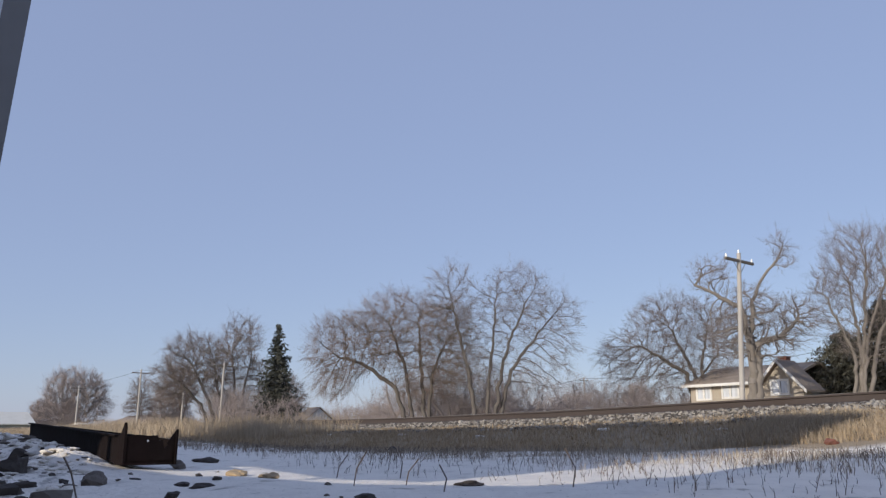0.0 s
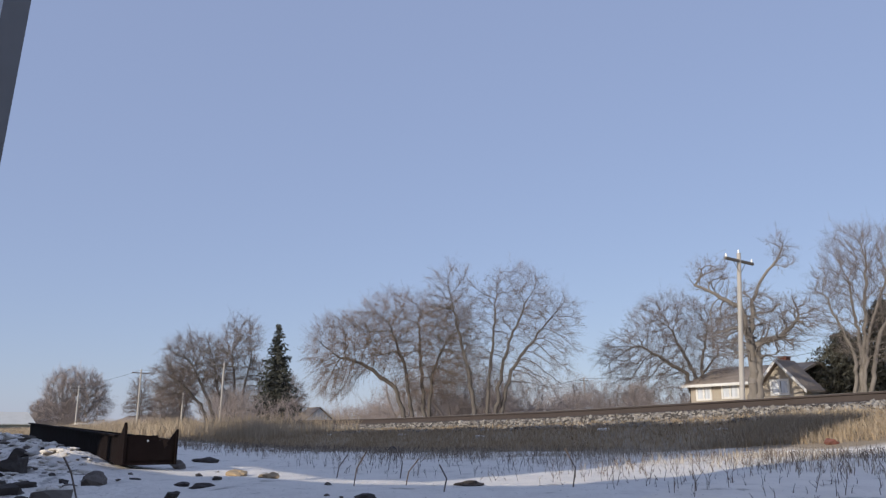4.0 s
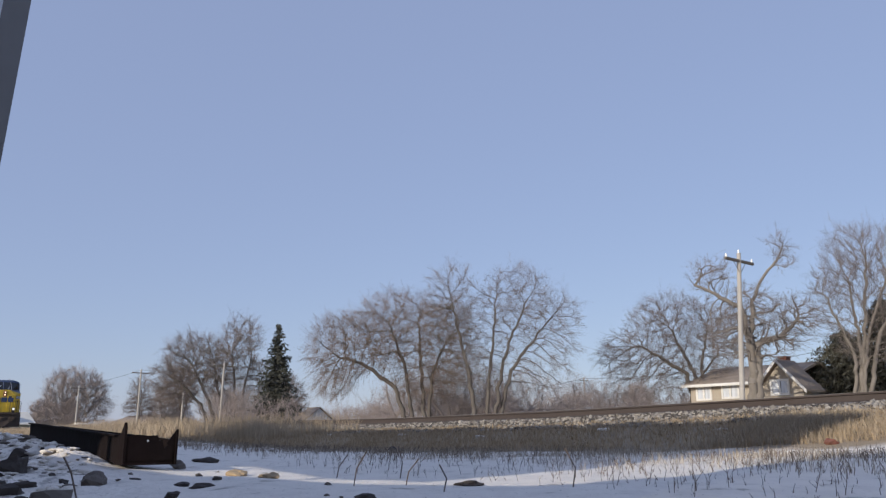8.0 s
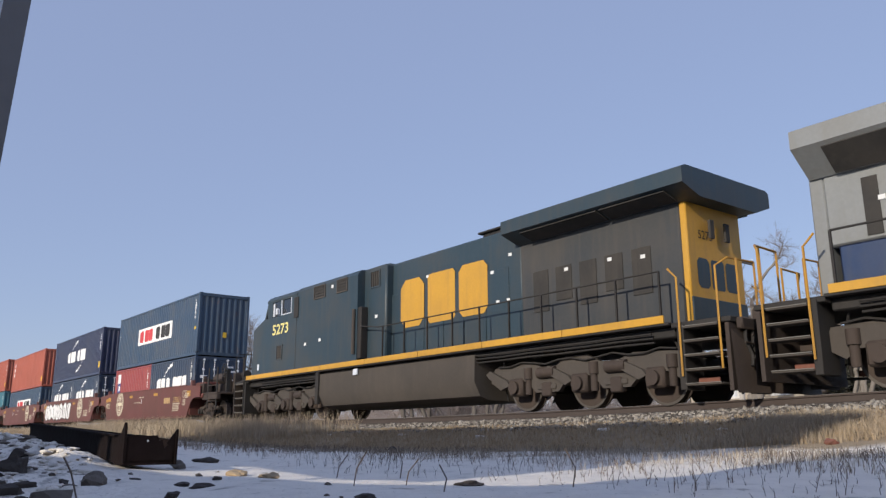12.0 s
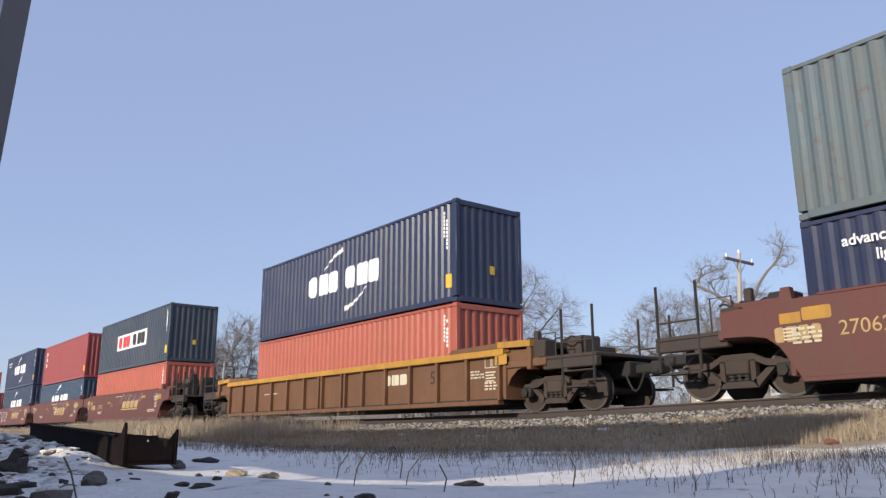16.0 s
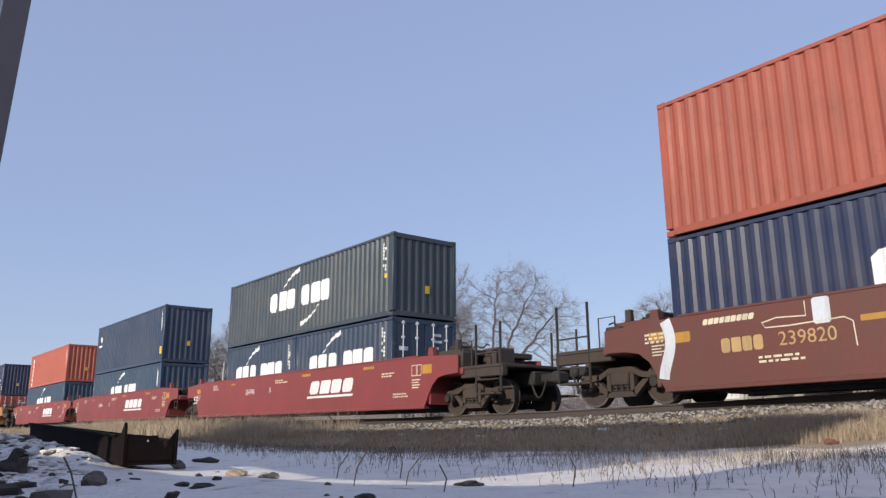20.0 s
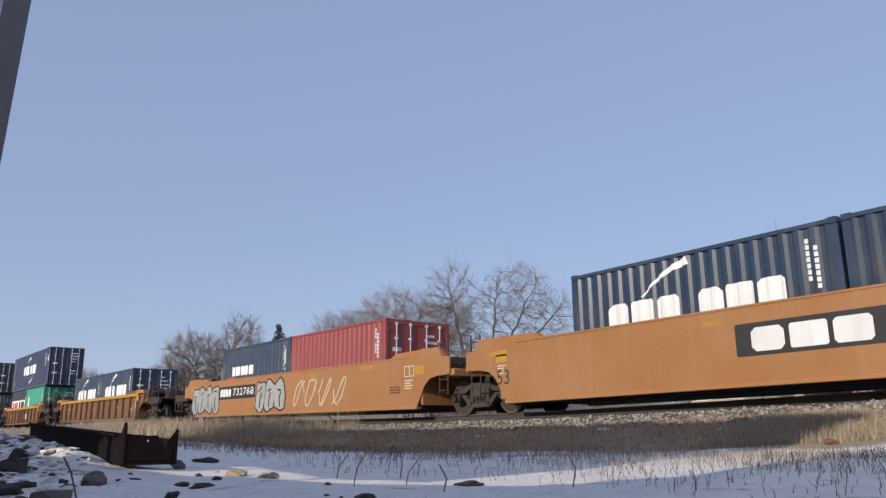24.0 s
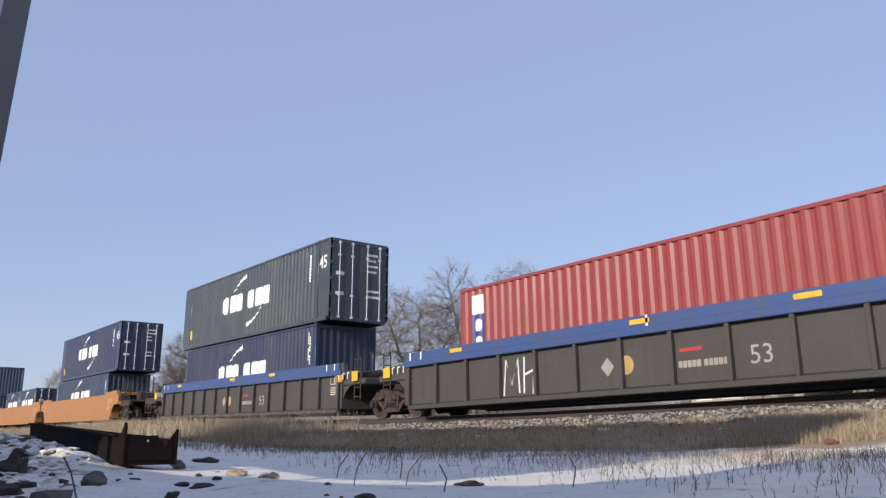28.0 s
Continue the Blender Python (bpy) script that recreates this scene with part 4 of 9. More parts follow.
# ---- houses ----
def window(parent, x, z, w, h, y, shut=False):
    fr = part("window", Build().box(x - w / 2, x + w / 2, y - 0.03, y + 0.02, z - h / 2, z + h / 2, 0.01), PANE, parent, "dark window pane in a white frame")
    b = Build()
    t = 0.13
    for a, c, e, g in ((x - w / 2 - t, x - w / 2, z - h / 2 - t, z + h / 2 + t), (x + w / 2, x + w / 2 + t, z - h / 2 - t, z + h / 2 + t), (x - w / 2, x + w / 2, z + h / 2, z + h / 2 + t), (x - w / 2, x + w / 2, z - h / 2 - t, z - h / 2), (x - 0.07, x + 0.07, z - h / 2, z + h / 2)):
        b.box(a, c, y - 0.07, y + 0.01, e, g)
    part("window_frame", b, TRIM, fr, "white window frame")
    if not shut:
        part("curtain", Build().box(x - w / 2 + 0.02, x - 0.1, y - 0.045, y - 0.035, z - h / 2, z + h / 2).box(x + 0.1, x + w / 2 - 0.02, y - 0.045, y - 0.035, z - h / 2, z + h / 2), SPRAY_PALE, fr, "pale drawn curtain")


house = thing("house", "tan single-storey house with white trim and brown roof", "house", "houses beyond the track", at=(0, 0, 0))
Y0 = 47.0
EAVE = 3.45
part("wall", Build().box(-32.8, -25.4, Y0, Y0 + 7.5, 0.0, EAVE), SIDING, house, "tan lapped siding")
lap = Build()
for z in np.arange(0.3, EAVE - 0.05, 0.2):
    lap.box(-32.8, -27.5, Y0 - 0.022, Y0 + 0.001, z, z + 0.02)
part("siding_laps", lap, SIDING, house)
part("roof", Build().prism([(Y0 - 0.45, EAVE - 0.06), (Y0 - 0.45, EAVE + 0.06), (Y0 + 3.75, EAVE + 1.42), (Y0 + 7.95, EAVE + 0.06), (Y0 + 7.95, EAVE - 0.06), (Y0 + 3.75, EAVE + 1.26)], -33.2, -25.6, "x"), SHINGLE, house, "brown-grey shingled roof")
part("fascia", Build().box(-33.2, -27.6, Y0 - 0.49, Y0 - 0.45, EAVE - 0.10, EAVE + 0.08), TRIM, house, "white eave board")
# cross gable towards the track
gx0, gx1, gp = -27.15, -24.35, 4.62
gxm = (gx0 + gx1) / 2
part("gable_wall", Build().prism([(gx0, 0.0), (gx1, 0.0), (gx1, 3.05), (gxm, gp - 0.12), (gx0, 3.05)], Y0 - 0.9, Y0), SIDING, house)
for sx in (-1, 1):
    ex = gxm + sx * (gxm - gx0 + 0.38)
    part("gable_roof", Build().prism([(gxm, gp), (ex, 2.72), (ex, 2.84), (gxm, gp + 0.13)], Y0 - 1.25, Y0 + 1.0), SHINGLE, house)
    part("bargeboard", Build().prism([(gxm, gp - 0.08), (ex, 2.62), (ex, 2.84), (gxm, gp + 0.14)], Y0 - 1.30, Y0 - 1.25), TRIM, house, "white bargeboard")
window(house, -31.75, 2.95, 0.95, 0.72, Y0)
window(house, -29.75, 3.02, 1.05, 0.75, Y0)
window(house, -25.8, 3.05, 0.98, 0.72, Y0 - 0.9)
part("chimney", Build().box(-26.95, -26.4, Y0 + 1.2, Y0 + 1.8, 3.8, 5.05, 0.02), CHIMNEY, house, "short red brick chimney")
part("chimney_cap", Build().box(-27.0, -26.35, Y0 + 1.15, Y0 + 1.85, 5.05, 5.12, 0.01), CHIMNEY, house)


def gable_building(name, label, x0, x1, y, depth, eave, peak, wall_paint, roof_paint, axis="y", snow=False):
    ob = thing(name, label, "building", "houses beyond the track")
    xm = (x0 + x1) / 2
    if axis == "y":
        part("wall", Build().prism([(x0, 0.0), (x1, 0.0), (x1, eave), (xm, peak - 0.1), (x0, eave)], y, y + depth), wall_paint, ob)
        for sx in (-1, 1):
            e = xm + sx * (xm - x0 + 0.3)
            part("roof", Build().prism([(xm, peak), (e, eave - 0.12), (e, eave + 0.02), (xm, peak + 0.14)], y - 0.3, y + depth + 0.3), roof_paint, ob)
        part("door", Build().box(xm - 0.5, xm + 0.5, y - 0.04, y + 0.01, 0.1, 2.1, 0.01), wall_paint, ob)
    else:
        part("wall", Build().box(x0, x1, y, y + depth, 0, eave), wall_paint, ob)
        part("gable", Build().prism([(y + 0.01, eave), (y + depth - 0.01, eave), (y + depth / 2, peak - 0.1)], x0 + 0.01, x1 - 0.01, "x"), wall_paint, ob)
        part("roof", Build().prism([(y - 0.4, eave - 0.1), (y - 0.4, eave + 0.06), (y + depth / 2, peak + 0.08), (y + depth + 0.4, eave + 0.06), (y + depth + 0.4, eave - 0.1), (y + depth / 2, peak - 0.06)], x0 - 0.4, x1 + 0.4, "x"), roof_paint, ob)
    return ob


shed = gable_building("shed", "small white gabled shed in the distance", -98.2, -93.8, 52.0, 4.0, 1.9, 3.75, TRIM, SHINGLE)
shed.matrix_basis = Matrix.Translation((-96, 53, 0)) @ pose(0, 0, 0, 0, 0, 82) @ Matrix.Translation((96, -53, 0))
gable_building("garage", "small pale gabled garage behind the pines", -30.6, -29.5, 66.0, 4.0, 4.25, 4.95, PALE_SIDING, SHINGLE)
gable_building("low_house", "low pale green house with a snow-dusted roof", -152.0, -138.0, 9.0, 17.6, 1.9, 3.75, PALE_SIDING, PALE_ROOF)
gable_building("low_house", "low dark house beyond the trees", -190.0, -160.0, 52.0, 9.0, 2.6, 4.4, SIDING, SHINGLE, "x")
truck = thing("parked_van", "small white vehicle far along the road", "van", at=(-128.0, 31.0, 0.1))
part("body", Build().box(-2.2, 2.2, -0.9, 0.9, 0.35, 1.25, 0.12).box(-1.4, 1.2, -0.82, 0.82, 1.2, 1.85, 0.15), TRIM, truck)
for sx in (-1, 1):
    for sy in (-1, 1):
        part("wheel", Build().cyl((sx * 1.4, sy * 0.78, 0.34), (sx * 1.4, sy * 0.95, 0.34), 0.34, 14), SOOT, truck)


# ---- the train: each vehicle is built round its own middle, on the top of the rails, running towards +x ----
ROLLING = []                 # (thing, place along the track of its vehicle's middle at 18 s, the thing's pose on the vehicle)


def rides(ob, s0, z=0.0, off=0.0, turn=0):
    ROLLING.append((ob, s0 * 0.985, pose(off, 0, z, 0, 0, turn)))
    return ob


# ---- containers ----
PITCH, DEPTH, HALF_W = 0.28, 0.036, 1.219


def corrugation(a, b):
    """Outline of a pressed wall from a to b: pairs of place along it and depth of the press."""
    n = max(1, round((b - a) / PITCH))
    p = (b - a) / n
    out = [(a, 0.0)]
    for i in range(n):
        x = a + i * p
        out += [(x + 0.13 * p, 0.0), (x + 0.37 * p, DEPTH), (x + 0.63 * p, DEPTH), (x + 0.87 * p, 0.0)]
    return out + [(b, 0.0)]


def press_depth(line, u):
    for (u0, d0), (u1, d1) in zip(line[:-1], line[1:]):
        if u0 <= u <= u1:
            return d0 + (d1 - d0) * (u - u0) / max(1e-9, u1 - u0)
    return 0.0


def crossings(poly, u):
    zs = []
    for (x0, z0), (x1, z1) in zip(poly, poly[1:] + poly[:1]):
        if (x0 <= u) != (x1 <= u):
            zs.append(z0 + (z1 - z0) * (u - x0) / (x1 - x0))
    return sorted(zs)


def painted(polys, line, y_face):
    """Paint laid over a pressed wall: it follows the ribs, 4 mm proud of the steel."""
    b = Build()
    for poly in polys:
        lo, hi = min(p[0] for p in poly), max(p[0] for p in poly)
        cuts = sorted({lo, hi, *[u for u, d in line if lo < u < hi], *[p[0] for p in poly]})
        fine = []
        for a, c in zip(cuts[:-1], cuts[1:]):
            k = max(1, math.ceil((c - a) / 0.09))
            fine += [a + (c - a) * i / k for i in range(k)]
        fine.append(hi)
        for a, c in zip(fine[:-1], fine[1:]):
            if c - a < 1e-5:
                continue
            za, zc = crossings(poly, a + 1e-6), crossings(poly, c - 1e-6)
            if len(za) != len(zc):
                za = zc = crossings(poly, (a + c) / 2)
            ya, yc = (y_face + press_depth(line, a) - 0.004, y_face + press_depth(line, c) - 0.004)
            for i in range(0, len(za) - 1, 2):
                b.add([(a, ya, za[i]), (c, yc, zc[i]), (c, yc, zc[i + 1]), (a, ya, za[i + 1])], [(0, 1, 2, 3)])
    return b


def word_blocks(cx, cz, width, height, counts=(3, 3), lean=0.0):
    """Plain blocks that stand in for the glyphs of a trade mark: heavy slabs of uneven width."""
    n = sum(counts)
    gap = 0.55
    w = width / (n + gap * (len(counts) - 1))
    out, x, k = [], cx - width / 2, 0
    for c in counts:
        for i in range(c):
            a, e = x + 0.05 * w, x + 0.95 * w
            z0, z1 = cz - height / 2, cz + height / 2
            # plain clipped blocks of changing width
            inset = (0.03, 0.0, 0.02)[k % 3] * w
            out.append(slab(a + inset, e - inset, z0, z1, lean, (0.20, 0.08, 0.14)[k % 3]))
            x += w
            k += 1
        x += gap * w
    return out


def swoosh(cx, cz, width, height, lower=True):
    """Two comet strokes, above and below a word."""
    up = [(cx - 0.27 * width, cz + 0.62 * height), (cx - 0.19 * width, cz + 0.98 * height), (cx - 0.10 * width, cz + 1.25 * height), (cx + 0.01 * width, cz + 1.42 * height)]
    out = stroke(up, [0.03, 0.09 * height, 0.15 * height, 0.24 * height])
    if lower:
        dn = [(2 * cx - x + 0.06 * width, 2 * cz - z) for x, z in up]
        out += stroke(dn, [0.03, 0.09 * height, 0.15 * height, 0.24 * height])
    return out


def code_bars(x, z_top, rng, n=2, length=0.9):
    """Upright rows of small illegible characters."""
    out = []
    for c in range(n):
        z = z_top - 0.15 * c
        for i in range(int(length / 0.11)):
            if rng.random() < 0.82:
                out.append(slab(x + c * 0.16, x + c * 0.16 + 0.07, z - 0.085, z, 0, 0.1))
            z -= 0.11
    return out


def container(label, length, height, paint, s0, off, base, logo="", doors=False, group="containers on the train", seed=1):
    rng = random.Random(seed)
    half = length / 2
    ob = thing("shipping_container", label, "container", group)
    rides(ob, s0, base, off)
    post = 0.16
    # posts at 40 ft marks on the long boxes
    inner = 6.095 if length > 13 else half
    for sx in (-1, 1):
        for sy in (-1, 1):
            x = sx * inner
            part("corner_post", Build().box(min(x, x - sx * post), max(x, x - sx * post), *sorted((sy * HALF_W, sy * (HALF_W - 0.12))), 0.16, height - 0.12, 0.012), paint, ob)
            for z in (0.0, height - 0.118):
                e = sx * half if length < 13 else x
                part("corner_casting", Build().box(min(e, e - sx * 0.178), max(e, e - sx * 0.178), *sorted((sy * (HALF_W + 0.003), sy * (HALF_W - 0.16))), z, z + 0.118, 0.012), paint, ob)
    for sy in (-1, 1):
        y = sy * HALF_W
        part("top_rail", Build().box(-half + 0.17, half - 0.17, *sorted((y - sy * 0.002, y - sy * 0.07)), height - 0.10, height - 0.02, 0.008), paint, ob)
        part("bottom_rail", Build().box(-half + 0.17, half - 0.17, *sorted((y - sy * 0.002, y - sy * 0.08)), 0.02, 0.165, 0.008), paint, ob)
    line = corrugation(-half + post, half - post)
    if length > 13:
        line = [(-half, 0.012), (-inner, 0.012)] + corrugation(-inner + post, inner - post) + [(inner, 0.012), (half, 0.012)]
    y_face = -HALF_W + 0.012
    for sy in (-1, 1):
        b = Build()
        verts = []
        for u, d in line:
            y = sy * (HALF_W - 0.012 - d)
            verts += [(u, y, 0.16), (u, y, height - 0.06)]
        b.add(verts, [(2 * i, 2 * i + 2, 2 * i + 3, 2 * i + 1) for i in range(len(line) - 1)])
        part("side_wall", b, paint, ob, smooth=20)
    part("roof", Build().box(-half + 0.02, half - 0.02, -HALF_W + 0.03, HALF_W - 0.03, height - 0.045, height - 0.022), paint, ob)
    part("floor", Build().box(-half + 0.05, half - 0.05, -HALF_W + 0.06, HALF_W - 0.06, 0.10, 0.16), SOOT, ob)
    # rear wall, and at the leading end a pressed wall or a pair of doors
    for sx in (-1, 1):
        x = sx * half
        part("end_header", Build().box(min(x, x - sx * 0.09), max(x, x - sx * 0.09), -HALF_W + 0.13, HALF_W - 0.13, height - 0.17, height - 0.02, 0.01), paint, ob)
        part("end_sill", Build().box(min(x, x - sx * 0.09), max(x, x - sx * 0.09), -HALF_W + 0.13, HALF_W - 0.13, 0.02, 0.17, 0.01), paint, ob)
        if sx > 0 and doors:
            for k, (a, c) in enumerate(((-HALF_W + 0.10, -0.008), (0.008, HALF_W - 0.10))):
                leaf = part("door_leaf", Build().box(x - 0.06, x - 0.02, a, c, 0.17, height - 0.17, 0.01), paint, ob, "steel door leaf with locking rods")
                for q in (0.27, 0.73):
                    yy = a + (c - a) * q
                    rod = Build().cyl((x + 0.015, yy, 0.10), (x + 0.015, yy, height - 0.10), 0.017, 8)
                    for zz in (0.14, 0.9, height - 0.6, height - 0.16):
                        rod.box(x - 0.02, x + 0.035, yy - 0.05, yy + 0.05, zz - 0.03, zz + 0.03)
                    part("locking_rod", rod, SPRAY_PALE, leaf, "pale galvanised locking rod")
                for zz in np.linspace(0.35, height - 0.35, 5):
                    e = a if k == 0 else c
                    part("hinge", Build().box(x - 0.04, x + 0.012, e - 0.05, e + 0.05, zz - 0.05, zz + 0.05, 0.01), paint, leaf)
            mk = Build()
            for i in range(6):
                z = height - 0.5 - 0.2 * i - (0.5 if i > 3 else 0)
                w = rng.uniform(0.2, 0.55)
                mk.add([(x - 0.016, 0.30, z), (x - 0.016, 0.30 + w, z), (x - 0.016, 0.30 + w, z + 0.08), (x - 0.016, 0.30, z + 0.08)], [(0, 1, 2, 3)])
            for i in range(2):
                mk.add([(x - 0.016, -0.95, 0.9 + i * 0.7), (x - 0.016, -0.62, 0.9 + i * 0.7), (x - 0.016, -0.62, 1.02 + i * 0.7), (x - 0.016, -0.95, 1.02 + i * 0.7)], [(0, 1, 2, 3)])
            part("door_marking", mk, WHITE, ob, "small white illegible markings")
        else:
            cl = corrugation(-HALF_W + 0.12, HALF_W - 0.12)
            b = Build()
            verts = []
            for u, d in cl:
                verts += [(x - sx * (0.02 + d * 1.2), u, 0.16), (x - sx * (0.02 + d * 1.2), u, height - 0.10)]
            b.add(verts, [(2 * i, 2 * i + 2, 2 * i + 3, 2 * i + 1) for i in range(len(cl) - 1)])
            part("end_wall", b, paint, ob, smooth=20)
            if sx > 0 and length > 7 and logo not in ("none", "plain_red"):
                part("yellow_sticker", Build().box(x + 0.001, x + 0.004, -0.02, 0.16, height * 0.30, height * 0.30 + 0.24), YELLOW_MARK, ob, "yellow height sticker")
    # markings on both long sides would be alike; the near one is seen
    def put(name, polys, material, text=""):
        if name in ("trade_mark", "upright_mark", "small_mark"):
            for p in polys:
                part(name, painted([p], line, y_face), material, ob, text, smooth=0)
        else:
            part(name, painted(polys, line, y_face), material, ob, text, smooth=0)
    cz = height * 0.53
    if logo == "comet":
        w = 4.6 if length > 7 else 4.1
        put("trade_mark", word_blocks(0, cz, w, 0.72 if length > 7 else 0.78) + swoosh(0, cz, w, 0.72, length > 7), WHITE, "white block trade mark with two comet strokes")
    if logo == "panel":
        put("mark_panel", [slab(-2.6, 2.6, cz - 0.43, cz + 0.43, 0, 0.03)], WHITE, "white panel with red and black blocks")
        blocks = word_blocks(0, cz, 4.7, 0.62)
        red, dark = [p for p in blocks if p[0][0] < -0.05], [p for p in blocks if p[0][0] >= -0.05]
        for nm, ps, mt in (("mark_word", red, MARK_RED), ("mark_word", dark, BLACK_MARK)):
            for p in ps:
                part(nm, painted([p], line, y_face - 0.003), mt, ob, smooth=0)
    if logo == "globe":
        put("globe_mark", disc(0, cz, 0.86, 30), SPRAY_PALE, "pale globe emblem with dark land shapes")
        part("globe_land", painted([disc(-0.35, cz + 0.45, 0.3, 9)[0], disc(0.4, cz + 0.4, 0.26, 7)[0], disc(0.05, cz - 0.55, 0.25, 8)[0], disc(-0.45, cz - 0.35, 0.2, 7)[0], disc(0.5, cz - 0.42, 0.18, 6)[0]], line, y_face - 0.003), CHARCOAL, ob, smooth=0)
        part("mark_panel", painted([slab(-1.5, 1.5, cz - 0.26, cz + 0.30, 0, 0.03)], line, y_face - 0.006), WHITE, ob, smooth=0)
        blocks = word_blocks(0, cz + 0.02, 2.8, 0.42)
        for ps, mt in (([p for p in blocks if p[0][0] < -0.03], MARK_RED), ([p for p in blocks if p[0][0] >= -0.03], BLACK_MARK)):
            part("mark_word", painted(ps, line, y_face - 0.009), mt, ob, smooth=0)
    if logo == "strip":            # upright white plate with dark bars, near the trailing end
        put("upright_plate", [slab(-half + 0.48, -half + 0.92, height * 0.10, height - 0.25, 0, 0.03)], PLATE_BLUE, "upright blue plate with white characters")
        part("plate_head", painted([slab(-half + 0.48, -half + 0.92, height - 0.75, height - 0.25, 0, 0.03)], line, y_face - 0.003), WHITE, ob, smooth=0)
        part("plate_marks", painted([slab(-half + 0.57, -half + 0.83, height - 1.20 - 0.45 * i, height - 0.88 - 0.45 * i, 0, 0.2) for i in range(int((height - 1.1) / 0.45))], line, y_face - 0.003), WHITE, ob, smooth=0)
    if logo == "plain_red":
        put("upright_mark", [slab(-half + 0.60, -half + 0.82, height - 0.75 - 0.42 * i, height - 0.45 - 0.42 * i, 0, 0.25) for i in range(3)], WHITE, "three white upright blocks")
    if logo == "tall_word":
        put("upright_mark", [slab(-half + 0.85, -half + 1.15, height - 0.62 - 0.36 * i, height - 0.36 - 0.36 * i, 0.1, 0.15) for i in range(6)], WHITE, "white upright word in plain blocks")
    if logo == "side_word":
        put("small_mark", word_blocks(-half + 1.9, height * 0.62, 2.0, 0.36, (5,)), WHITE, "white word in plain blocks")
        part("mark_bar", painted([slab(-half + 0.5, -half + 1.2, height * 0.62 - 0.34, height * 0.62 - 0.22)], line, y_face - 0.003), MARK_RED, ob, smooth=0)
    if logo == "tiny":
        put("small_mark", disc(-half + 0.75, height * 0.72, 0.16, 10) + [slab(-half + 0.45, -half + 1.05, height * 0.56, height * 0.60)], WHITE)
    if logo == "white_strip":
        put("upright_plate", [slab(-half + 0.75, -half + 1.10, 0.35, height * 0.75, 0, 0.03)], WHITE, "upright white plate")
        part("plate_marks", painted([slab(-half + 0.83, -half + 1.02, 0.5 + 0.3 * i, 0.7 + 0.3 * i, 0, 0.2) for i in range(5)], line, y_face - 0.003), CHARCOAL, ob, smooth=0)
    # small codes by the leading corner on every box
    put("code_marking", code_bars(half - (0.62 if length < 13 else 1.6), height - 0.28, rng, 2 if logo != "plain_red" else 1, 1.0 if height > 2.7 else 0.8), WHITE, "small white illegible codes")
    if length > 7:
        yx = half - 0.50
        if length < 13:
            put("yellow_sticker", [slab(yx, yx + 0.26, 0.42, 0.80, 0, 0.05)] if rng.random() < 0.85 else [slab(yx, yx + 0.14, 1.2, 1.34)], YELLOW_MARK, "yellow height sticker")
        else:
            put("yellow_sticker", [slab(-inner + 0.2, -inner + 0.38, 0.45, 0.85, 0, 0.05)], YELLOW_MARK, "yellow height sticker")
    if length > 13:
        part("size_mark", writing("45", 0.62, WHITE, "size_mark", 0.52, 0.012), WHITE, ob, "white number 45", at=(inner + 0.30, -HALF_W + 0.019, height - 0.85))
    return ob


def wall_words(ob, lines, x, z, size, paint=None, width=None, lean=0.0, name="lettering", y=-HALF_W - 0.004, label=""):
    for i, t in enumerate(lines):
        part(name, writing(t, size, paint or WHITE, name, width, 0.006, lean), None, ob, label, at=(x, y, z - i * size * 1.15))


# ---- trucks and wheels ----
def ring_face(x, y, z, r0, r1, n=28):
    v, f = [], []
    for i in range(n):
        a = 2 * math.pi * i / n
        v += [(x + r0 * math.cos(a), y, z + r0 * math.sin(a)), (x + r1 * math.cos(a), y, z + r1 * math.sin(a))]
        j = (i + 1) % n
        f.append((2 * i, 2 * j, 2 * j + 1, 2 * i + 1))
    return v, f


